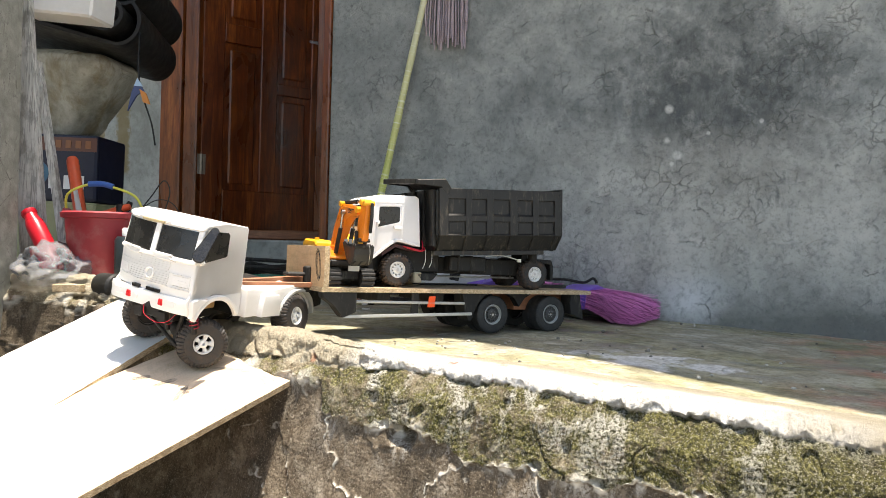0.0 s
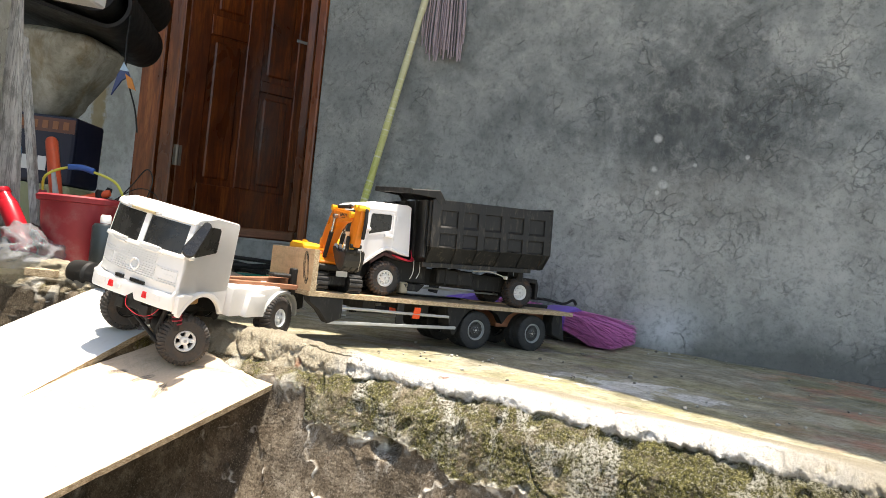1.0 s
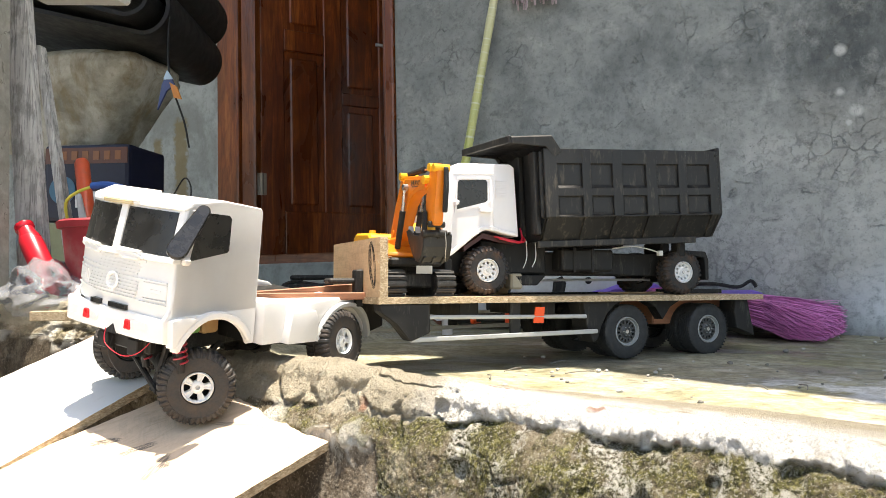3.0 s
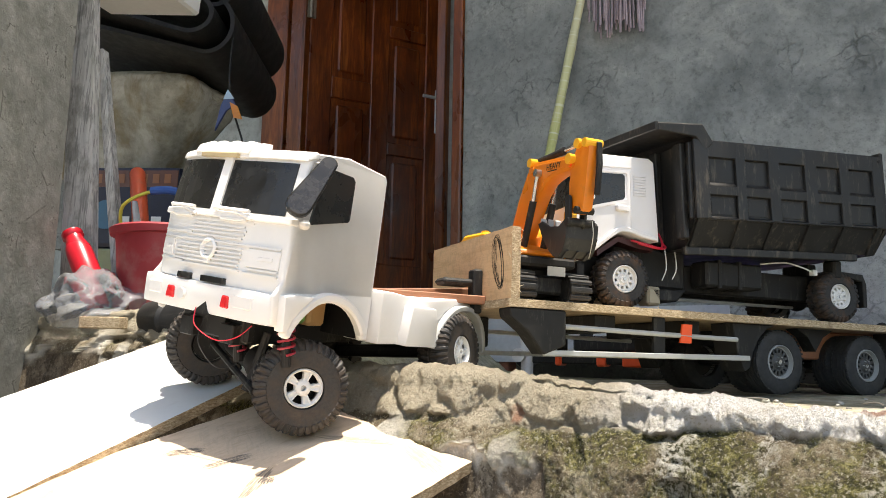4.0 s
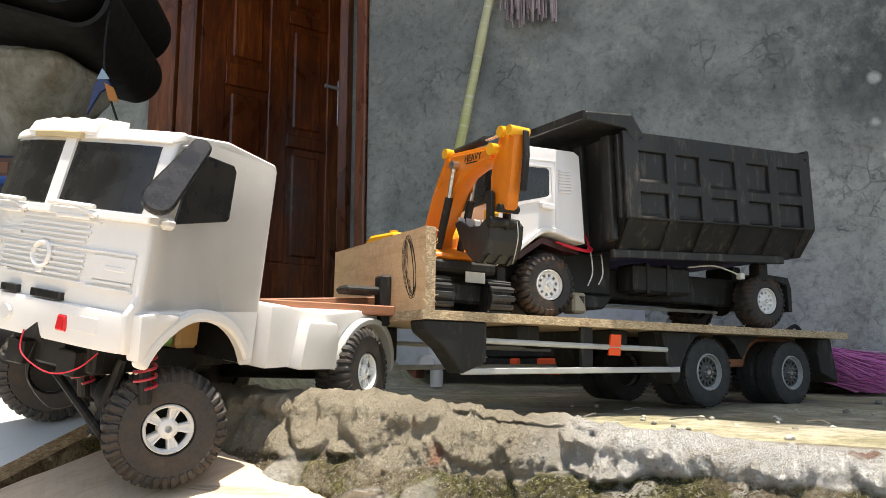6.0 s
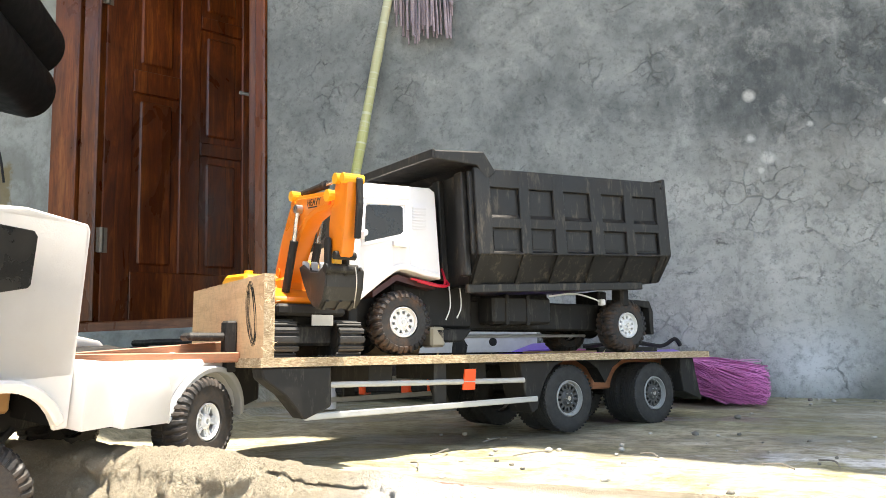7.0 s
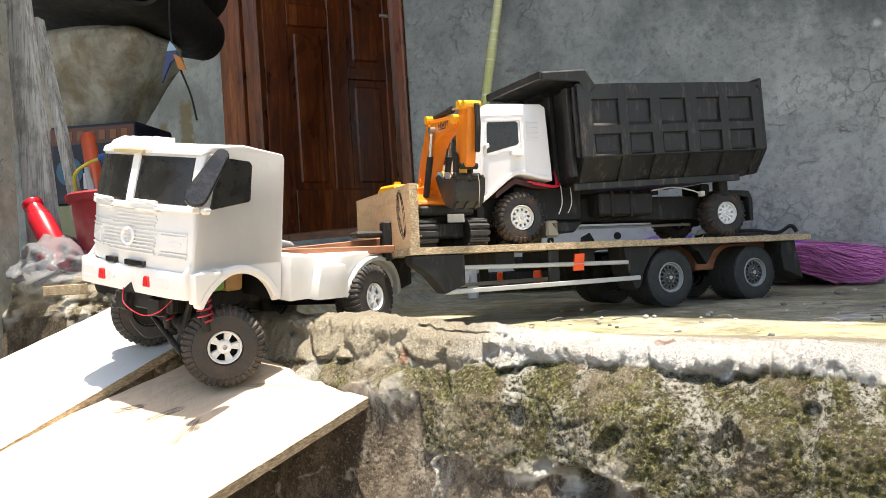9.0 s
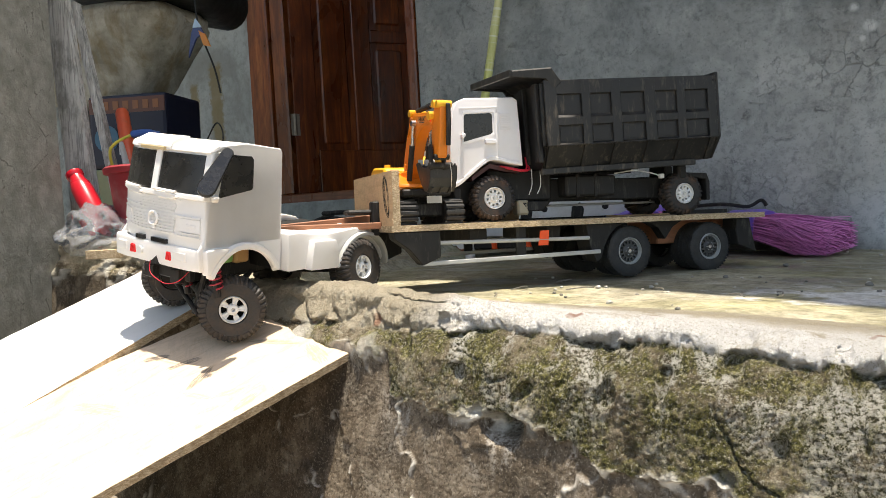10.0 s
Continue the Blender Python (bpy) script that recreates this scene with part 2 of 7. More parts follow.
def ledge_mat():
    """Rough rubble-and-mortar edge: moss on the upper coat, bare brown plaster below, pale flake rims, lime crust along the lip."""
    n = Nodes("mossy_rubble_mortar", 0.92)
    n.p.inputs["Specular IOR Level"].default_value = 0.3
    v = n.at("World")
    at = n.t.nodes.new("ShaderNodeAttribute")
    at.attribute_name = "coats"
    coat, rim, top = n.split(at.outputs["Color"])
    big = n.noise(v, 5, 5, 0.6, 0.4)
    mid = n.noise(v, 22, 8, 0.7, 0.3)
    fine = n.noise(v, 240, 6, 0.75)
    clump = n.noise(v, 75, 6, 0.7)
    x, y, z = n.split(v)
    # bare plaster: brown-grey, trowelled, with damp runs and pale rubbed places
    soft = n.noise(v, 34, 7, 0.68, 0.2)
    plaster = n.ramp(soft, [(0.3, (0.06, 0.045, 0.03)), (0.5, (0.135, 0.105, 0.072)), (0.68, (0.25, 0.205, 0.15))])
    soot = n.ramp(n.noise(n.at("World", (1, 1, 0.35), (5, 1, 2)), 13, 7, 0.7), [(0.5, 0.0), (0.62, 0.8)])
    plaster = n.mix(soot, plaster, (0.042, 0.032, 0.021))
    rub = n.ramp(n.noise(n.at("World", loc=(8, 1, 5)), 11, 7, 0.7, 0.3), [(0.57, 0.0), (0.68, 0.6)])
    plaster = n.mix(n.math("MULTIPLY", rub, n.ramp(fine, [(0.35, 0.2), (0.5, 1.0)])), plaster, (0.42, 0.37, 0.29))
    plaster = n.mix(n.ramp(fine, [(0.36, 0.75), (0.5, 0.0)]), plaster, (0.03, 0.022, 0.014))
    plaster = n.mix(n.ramp(n.noise(v, 330, 4, 0.7), [(0.55, 0.0), (0.64, 0.45)]), plaster, (0.4, 0.35, 0.27))
    # upper coat: mortar grains under moss that thickens in clumps
    stone = n.ramp(mid, [(0.3, (0.09, 0.07, 0.042)), (0.5, (0.25, 0.2, 0.13)), (0.66, (0.5, 0.44, 0.32))])
    stone = n.mix(n.ramp(fine, [(0.36, 0.7), (0.48, 0.0)]), stone, (0.045, 0.036, 0.02))
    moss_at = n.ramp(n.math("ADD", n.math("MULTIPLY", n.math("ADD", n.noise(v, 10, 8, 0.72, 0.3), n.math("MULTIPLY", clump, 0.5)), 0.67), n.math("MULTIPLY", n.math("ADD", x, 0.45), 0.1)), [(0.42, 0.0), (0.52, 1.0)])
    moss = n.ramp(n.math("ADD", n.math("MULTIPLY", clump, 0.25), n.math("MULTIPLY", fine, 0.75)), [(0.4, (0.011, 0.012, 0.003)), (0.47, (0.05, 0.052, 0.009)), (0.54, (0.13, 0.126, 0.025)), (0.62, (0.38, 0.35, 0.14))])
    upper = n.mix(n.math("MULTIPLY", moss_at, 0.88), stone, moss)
    # darker olive-brown moss towards +x, with shading put into the colour
    dim_end = n.ramp(n.math("ADD", x, n.math("MULTIPLY", n.math("SUBTRACT", big, 0.5), 0.5)), [(0.02, 0.0), (0.2, 0.55)])
    upper = n.mix(dim_end, upper, n.ramp(fine, [(0.4, (0.02, 0.018, 0.006)), (0.62, (0.09, 0.08, 0.028))]))
    col = n.mix(coat, plaster, upper)
    # lip: lime crust towards one end, elsewhere bare mortar and stones paled as sunlit
    along = n.ramp(n.math("ADD", n.math("ADD", x, 1.0), n.math("MULTIPLY", n.math("SUBTRACT", big, 0.5), 0.4)), [(0.36, 0.0), (0.47, 1.0)])
    back = n.math("ADD", n.math("SUBTRACT", n.math("ADD", y, n.math("MULTIPLY", x, 0.18)), 0.964), n.math("MULTIPLY", n.math("SUBTRACT", mid, 0.5), 0.12))
    along = n.math("MULTIPLY", along, n.ramp(n.math("ADD", n.math("ADD", x, 0.5), n.math("MULTIPLY", n.math("SUBTRACT", big, 0.5), 0.5)), [(0.5, 1.0), (0.64, 0.12)]))
    white = n.math("MULTIPLY", n.ramp(n.noise(n.at("World", loc=(2, 7, 3)), 12, 7, 0.72, 0.2), [(0.34, 0.0), (0.44, 1.0)]), along)
    lipc = n.mix(n.math("MULTIPLY", n.math("MULTIPLY", white, 0.95), n.ramp(back, [(0.085, 1.0), (0.14, 0.0)])), n.mix(0.6, stone, (0.58, 0.52, 0.4)), n.ramp(mid, [(0.3, (0.74, 0.73, 0.7)), (0.7, (0.9, 0.895, 0.88))]))
    # lime that ran down the face
    runs = n.ramp(n.noise(n.at("World", (1, 1, 0.22), (1, 3, 2)), 17, 7, 0.72, 0.3), [(0.5, 0.0), (0.57, 1.0)])
    run = n.math("MULTIPLY", n.math("MULTIPLY", runs, along), n.ramp(n.math("ADD", n.math("ADD", z, 0.2), n.math("MULTIPLY", mid, 0.06)), [(0.06, 0.0), (0.2, 0.9)]))
    run = n.math("MULTIPLY", run, n.ramp(fine, [(0.44, 0.0), (0.54, 1.0)]))
    col = n.mix(top, n.mix(run, col, (0.68, 0.66, 0.6)), lipc)
    # pale flake rims
    col = n.mix(n.math("MULTIPLY", rim, 0.95), col, (0.74, 0.71, 0.63))
    grains = n.math("MULTIPLY", n.ramp(n.noise(v, 380, 4, 0.7), [(0.55, 0.0), (0.62, 0.75)]), coat)
    col = n.mix(grains, col, (0.5, 0.47, 0.36))
    # a few broken red bricks in the lip
    brick = n.math("MULTIPLY", n.ramp(n.noise(n.at("World", loc=(4, 4, 8)), 15, 3, 0.5), [(0.69, 0.0), (0.72, 0.8)]), top)
    col = n.mix(brick, col, (0.36, 0.17, 0.1))
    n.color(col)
    n.bump(mid, 0.4, 0.004)
    n.bump(n.math("MULTIPLY", n.math("ADD", n.math("MULTIPLY", clump, 0.45), fine), n.math("ADD", 0.12, n.math("MULTIPLY", coat, 0.88))), 0.9, 0.004)
    n.bump(fine, 0.8, 0.002)
    return n.m


def ply_top(name="plywood_face", pale=(0.62, 0.49, 0.33), dark=(0.4, 0.27, 0.15), rot=0.0, stain=0.25, rough=0.62, scuffs=(), frame_at=None):
    """Cheap plywood face: long grain, loose knots, grey smears; scuffs are (s0, u0, s1, u1, half width, strength) along and across a board."""
    n = Nodes(name, rough)
    turn = (lambda a, b: (b, a, b)) if rot > 0.8 else (lambda a, b: (a, b, b))
    v = n.at("Object", turn(3, 26))
    g = n.noise(v, 3.0, 7, 0.65, 1.2)
    fine = n.noise(n.at("Object", turn(10, 220)), 3, 4, 0.7)
    col = n.ramp(g, [(0.25, dark), (0.48, pale), (0.75, tuple(min(1, c * 1.12) for c in pale))])
    col = n.mix(n.ramp(fine, [(0.3, 0.4), (0.55, 0.0)]), col, dark)
    turned = n.t.nodes.new("ShaderNodeMapping")
    n.link(n.at("Object", rot=(0, 0, 0.7)), turned.inputs[0])
    turned.inputs["Scale"].default_value = (5, 110, 50)
    sm = n.math("MULTIPLY", n.ramp(n.noise(turned.outputs[0], 1.6, 7, 0.75, 0.9), [(0.505, 0.0), (0.545, 1.0)]), n.ramp(n.noise(n.at("Object", loc=(3, 1, 0)), 7, 4, 0.6), [(0.42, 0.0), (0.5, 1.0)]))
    col = n.mix(n.math("MULTIPLY", sm, stain), col, (0.13, 0.11, 0.085))
    if scuffs:
        corner, along, across = (Vector(p) for p in frame_at)
        along, across = along.normalized(), across.normalized()
        skew = along.dot(across)
        plane = n.t.nodes.new("ShaderNodeCombineXYZ")
        for i, d in enumerate(((along - skew * across) / (1 - skew * skew), (across - skew * along) / (1 - skew * skew))):
            dot = n.t.nodes.new("ShaderNodeVectorMath")
            dot.operation = "DOT_PRODUCT"
            n.link(n.at("World", loc=tuple(-corner)), dot.inputs[0])
            dot.inputs[1].default_value = d
            n.link(dot.outputs["Value"], plane.inputs[i])
    for s0, u0, s1, u1, w, strong in scuffs:
        mp = n.t.nodes.new("ShaderNodeMapping")
        mp.vector_type = "TEXTURE"
        mp.inputs["Location"].default_value = ((s0 + s1) / 2, (u0 + u1) / 2, 0)
        mp.inputs["Rotation"].default_value = (0, 0, math.atan2(u1 - u0, s1 - s0))
        mp.inputs["Scale"].default_value = (math.hypot(s1 - s0, u1 - u0) / 2, w, 1)
        n.link(plane.outputs[0], mp.inputs[0])
        away = n.t.nodes.new("ShaderNodeVectorMath")
        away.operation = "LENGTH"
        n.link(mp.outputs[0], away.inputs[0])
        streak = n.t.nodes.new("ShaderNodeMapping")
        n.link(mp.outputs[0], streak.inputs[0])
        streak.inputs["Scale"].default_value = (0.9, 3.2, 1)
        streak.inputs["Location"].default_value = (s0 * 90, u0 * 70, 0)
        rag = n.noise(streak.outputs[0], 1.6, 6, 0.7, 0.3)
        mark = n.math("MULTIPLY", n.ramp(n.math("ADD", away.outputs["Value"], n.math("MULTIPLY", n.math("SUBTRACT", rag, 0.5), 1.4)), [(0.75, 1.0), (1.1, 0.0)]), n.ramp(rag, [(0.47, 1.0), (0.57, 0.15)]))
        col = n.mix(n.math("MULTIPLY", mark, strong), col, (0.05, 0.045, 0.045))
    n.color(col)
    n.bump(fine, 0.25, 0.0006)
    n.bump(g, 0.15, 0.001)
    return n.m


def ply_edge():
    n = Nodes("chipped_board_edge", 0.85)
    v = n.at("Object")
    c = n.noise(n.at("Object", (0.4, 0.4, 1.6)), 420, 5, 0.75)
    b = n.noise(v, 60, 4, 0.6)
    col = n.ramp(c, [(0.3, (0.26, 0.17, 0.09)), (0.46, (0.5, 0.37, 0.22)), (0.64, (0.8, 0.67, 0.46))])
    col = n.mix(n.ramp(b, [(0.35, 0.45), (0.55, 0.0)]), col, (0.2, 0.12, 0.06))
    n.color(col)
    n.bump(c, 0.9, 0.003)
    return n.m


def door_wood(name="varnished_door_wood", deep=(0.055, 0.012, 0.003), mid=(0.22, 0.046, 0.008), light=(0.5, 0.14, 0.022), along=(14, 14, 1.2)):
    n = Nodes(name, 0.28)
    v = n.at("Object", along)
    g = n.noise(v, 2.2, 7, 0.65, 1.4)
    f = n.noise(n.at("Object", tuple(a * 9 for a in along)), 2, 4, 0.6)
    big = n.noise(n.at("Object", (3, 3, 1.1)), 2, 4, 0.6, 0.6)
    col = n.ramp(g, [(0.28, deep), (0.5, mid), (0.74, light)])
    col = n.mix(n.ramp(big, [(0.4, 0.7), (0.62, 0.0)]), col, deep)
    col = n.mix(n.ramp(f, [(0.3, 0.5), (0.5, 0.0)]), col, deep)
    n.color(col)
    n.rough(n.ramp(big, [(0.3, 0.22), (0.7, 0.42)]))
    n.bump(f, 0.12, 0.0008)
    return n.m


def dirty_rubber(name, clay=0.15, tint=(0.16, 0.1, 0.06)):
    n = Nodes(name, 0.75)
    v = n.at("Object")
    a = n.noise(v, 55, 6, 0.7)
    f = n.noise(v, 400, 3, 0.7)
    col = n.ramp(f, [(0.3, (0.012, 0.012, 0.012)), (0.7, (0.03, 0.029, 0.028))])
    col = n.mix(n.ramp(a, [(0.6 - clay, 0.0), (0.8 - clay * 0.6, 0.75)]), col, tint)
    n.color(col)
    n.rough(n.ramp(a, [(0.35, 0.5), (0.6, 0.85)]))
    n.bump(f, 0.3, 0.0004)
    return n.m


def black_print(name="black_painted_plastic", base=0.014, scuff=0.35, rough=0.42, spec=0.5, dust=(0.15, 0.14, 0.12)):
    n = Nodes(name, rough)
    n.p.inputs["Specular IOR Level"].default_value = spec
    v = n.at("Object")
    a = n.noise(v, 30, 6, 0.65)
    s = n.noise(n.at("Object", (40, 40, 9), rot=(0.5, 0.3, 0.2)), 2.5, 6, 0.75)
    f = n.noise(v, 300, 3, 0.6)
    col = n.ramp(a, [(0.3, (base * 0.7, base * 0.7, base * 0.68)), (0.7, (base * 1.9, base * 1.85, base * 1.75))])
    col = n.mix(n.math("MULTIPLY", n.ramp(s, [(0.54, 0.0), (0.68, 1.0)]), scuff), col, dust)
    n.color(col)
    n.rough(n.ramp(a, [(0.3, rough - 0.08), (0.7, rough + 0.2)]))
    n.bump(f, 0.12, 0.0004)
    return n.m


def white_print(name, color=(0.8, 0.79, 0.76), rough=0.38, lines=0.0):
    """White plastic or filler: faint yellowing, hand-sanded unevenness, specks of dirt."""
    n = Nodes(name, rough)
    v = n.at("Object")
    a = n.noise(v, 22, 5, 0.6)
    f = n.noise(v, 240, 4, 0.65)
    col = n.ramp(a, [(0.3, tuple(c * 0.93 for c in color)), (0.7, color)])
    col = n.mix(n.ramp(n.noise(n.at("Object", loc=(1, 2, 3)), 70, 5, 0.7), [(0.66, 0.0), (0.8, 0.5)]), col, (0.45, 0.4, 0.31))
    n.color(col)
    n.rough(n.ramp(a, [(0.3, rough), (0.7, rough + 0.15)]))
    n.bump(f, 0.12, 0.0005)
    n.bump(a, 0.2, 0.002)
    return n.m


M_WALL, M_FLOOR, M_LEDGE = wall_plaster(), floor_mat(), ledge_mat()
M_PLY, M_EDGE = ply_top(), ply_edge()
RAMP_AT = ((-0.720, 1.077, -0.046), (-0.118, -0.969, -0.218), (-0.95, 0.22, 0.17))
RAMP_SCUFFS = [(0.178, 0.226, 0.147, 0.204, 0.008, 0.9), (0.17, 0.173, 0.122, 0.163, 0.007, 0.85), (0.178, 0.102, 0.126, 0.129, 0.007, 0.75), (0.15, 0.108, 0.138, 0.117, 0.008, 0.95), (0.06, 0.152, 0.018, 0.075, 0.007, 0.5), (0.014, 0.07, 0.036, 0.006, 0.013, 0.4), (0.185, 0.1, 0.168, 0.058, 0.006, 0.3), (0.17, 0.06, 0.13, 0.046, 0.006, 0.3), (0.168, 0.013, 0.128, 0.022, 0.008, 0.35), (0.28, 0.19, 0.25, 0.122, 0.012, 0.3)]
M_RAMP = ply_top("pale_ramp_board", (0.64, 0.5, 0.36), (0.5, 0.37, 0.24), 1.2, 0.1, scuffs=RAMP_SCUFFS, frame_at=RAMP_AT)
M_RAMP_WHITE = plain("white_laminate", (0.78, 0.8, 0.79), 0.22, vary=0.05, scale=30, bump=0.05, dust=((0.45, 0.42, 0.36), 0.02))
M_DECK = ply_top("plywood_deck", (0.5, 0.37, 0.23), (0.28, 0.18, 0.1), 0.0, 0.3)
M_HEAD = ply_top("plywood_headboard", (0.62, 0.43, 0.25), (0.46, 0.29, 0.15), 1.57, 0.15)
M_DOOR, M_JAMB = door_wood(), door_wood("orange_door_frame", (0.08, 0.02, 0.005), (0.28, 0.075, 0.015), (0.45, 0.15, 0.035))
M_SILL = door_wood("door_sill_wood", (0.1, 0.03, 0.012), (0.24, 0.08, 0.035), (0.4, 0.17, 0.08), (1.2, 14, 14))
M_WHITE = white_print("white_cab_plastic", (0.8, 0.79, 0.765))
M_WHITE2 = white_print("white_dump_cab_plastic", (0.82, 0.8, 0.79), 0.3)
M_RIM = white_print("white_rim_plastic", (0.74, 0.74, 0.72), 0.3)
M_GREYRIM = plain("grey_rim_plastic", (0.3, 0.315, 0.31), 0.4, dust=((0.3, 0.3, 0.28), 0.1))
M_BLACK = black_print(rough=0.55, spec=0.3, base=0.012)
M_BED = black_print("black_dump_bed_paint", 0.0125, 0.55, 0.42, 0.42, (0.14, 0.115, 0.085))
M_GLASS = black_print("dark_window_film", 0.012, 0.05, 0.22)
M_TYRE = dirty_rubber("dusty_tyre_rubber", 0.18, (0.085, 0.062, 0.045))
M_TYRE_MUD = dirty_rubber("muddy_tyre_rubber", 0.13, (0.15, 0.085, 0.05))
M_TYRE_GREY = dirty_rubber("greyed_tyre_rubber", 0.3, (0.026, 0.029, 0.03))
M_DARKRIM = plain("dark_rim_plastic", (0.045, 0.048, 0.048), 0.45, dust=((0.16, 0.16, 0.15), 0.05))
M_ORANGE = plain("orange_toy_plastic", (0.66, 0.18, 0.007), 0.33, vary=0.08, dust=((0.3, 0.15, 0.04), 0.03))
M_YELLOW = plain("yellow_toy_plastic", (0.8, 0.4, 0.02), 0.35, vary=0.08)
M_CHROME = plain("dull_metal", (0.55, 0.55, 0.55), 0.28, 1.0, vary=0.1)
M_STEEL = plain("grey_galvanised_steel", (0.56, 0.58, 0.59), 0.4, 0.35, vary=0.15, dust=((0.3, 0.27, 0.22), 0.06))
M_RED = plain("red_lamp_plastic", (0.72, 0.02, 0.025), 0.3)
M_REDWIRE = plain("red_wire", (0.5, 0.012, 0.03), 0.4)
M_ORANGERED = plain("orange_red_plastic", (0.85, 0.09, 0.015), 0.35)
M_GREYSTRIP = plain("grey_plastic_strip", (0.42, 0.43, 0.42), 0.4, dust=((0.2, 0.18, 0.15), 0.08))
M_BEAM = ply_top("reddish_wooden_slat", (0.33, 0.14, 0.07), (0.17, 0.065, 0.03), 0.0, 0.2)
M_SPLINTER = plain("pale_torn_wood", (0.72, 0.6, 0.42), 0.8, vary=0.2)
M_PINK = plain("red_cab_lining", (0.05, 0.009, 0.008), 0.5)
M_HINGE = plain("tarnished_hinge_steel", (0.28, 0.24, 0.19), 0.45, 0.6, vary=0.3)
M_SPRING = plain("red_spring_paint", (0.34, 0.025, 0.045), 0.35)


# ---- mesh helpers ----
def part(name, bm, material, parent=None, label="", smooth=None, m=None):
    """Links a bmesh as one mesh object, under parent if given."""
    bmesh.ops.recalc_face_normals(bm, faces=bm.faces)
    me = bpy.data.meshes.new(name)
    bm.to_mesh(me)
    bm.free()
    for mt in material if isinstance(material, (list, tuple)) else [material]:
        me.materials.append(mt)
    if smooth is not None:
        me.shade_smooth()
        me.set_sharp_from_angle(angle=radians(smooth))
    ob = new(name, me)
    if parent:
        ob.parent = parent
    if m is not None:
        ob.matrix_basis = m
    if label:
        ob["label"] = label
    return ob


def thing(name, m, label, category, group="", kind=""):
    """An Empty at the base of a thing, to hold its parts."""
    ob = new(name)
    ob.empty_display_size = 0.02
    ob.matrix_basis = m
    return tagged(ob, label, category, group, kind)


def merge(bm, other):
    me = bpy.data.meshes.new("tmp")
    other.to_mesh(me)
    other.free()
    bm.from_mesh(me)
    bpy.data.meshes.remove(me)
    return bm


def box(lo, hi, bevel=0.0, bm=None, m=None, seg=1):
    b = bmesh.new()
    bmesh.ops.create_cube(b, size=1)
    lo, hi = Vector(lo), Vector(hi)
    for v in b.verts:
        v.co = Vector([lo[i] + (v.co[i] + 0.5) * (hi[i] - lo[i]) for i in range(3)])
    if bevel:
        bmesh.ops.bevel(b, geom=b.edges[:], offset=bevel, segments=seg, affect="EDGES", profile=0.6)
    if m is not None:
        b.transform(m)
    return merge(bm, b) if bm else b


def cyl(p, q, r, r2=None, n=16, bm=None, caps=True):
    """A round bar from p to q."""
    p, q = Vector(p), Vector(q)
    b = bmesh.new()
    bmesh.ops.create_cone(b, cap_ends=caps, segments=n, radius1=r, radius2=r if r2 is None else r2, depth=(q - p).length)
    b.transform(Matrix.Translation((p + q) / 2) @ (q - p).to_track_quat("Z", "Y").to_matrix().to_4x4())
    return merge(bm, b) if bm else b


def prism(outline, lo, hi, axis=0, bevel=0.0, bm=None, seg=1, m=None):
    """A flat outline of (u, v) pairs pushed from lo to hi along an axis; the others take u and v in order."""
    b = bmesh.new()

    def place(u, v, w):
        c = [u, v]
        c.insert(axis, w)
        return c

    a = [b.verts.new(place(u, v, lo)) for u, v in outline]
    c = [b.verts.new(place(u, v, hi)) for u, v in outline]
    b.faces.new(a)
    b.faces.new(c[::-1])
    k = len(a)
    for i in range(k):
        b.faces.new((a[i], c[i], c[(i + 1) % k], a[(i + 1) % k]))
    bmesh.ops.recalc_face_normals(b, faces=b.faces)
    if bevel:
        b.normal_update()
        ed = [e for e in b.edges if len(e.link_faces) == 2 and e.calc_face_angle(0) > 0.5]
        bmesh.ops.bevel(b, geom=ed, offset=bevel, segments=seg, affect="EDGES", profile=0.6, clamp_overlap=True)
    if m is not None:
        b.transform(m)
    return merge(bm, b) if bm else b


def lathe(profile, n=32, bm=None, m=None):
    """(r, h) pairs turned about z."""
    b = bmesh.new()
    rings = []
    for r, h in profile:
        rings.append([b.verts.new((r * math.cos(2 * math.pi * i / n), r * math.sin(2 * math.pi * i / n), h)) for i in range(n)])
    for a, c in zip(rings, rings[1:]):
        for i in range(n):
            b.faces.new((a[i], a[(i + 1) % n], c[(i + 1) % n], c[i]))
    bmesh.ops.remove_doubles(b, verts=b.verts, dist=1e-6)
    if m is not None:
        b.transform(m)
    return merge(bm, b) if bm else b


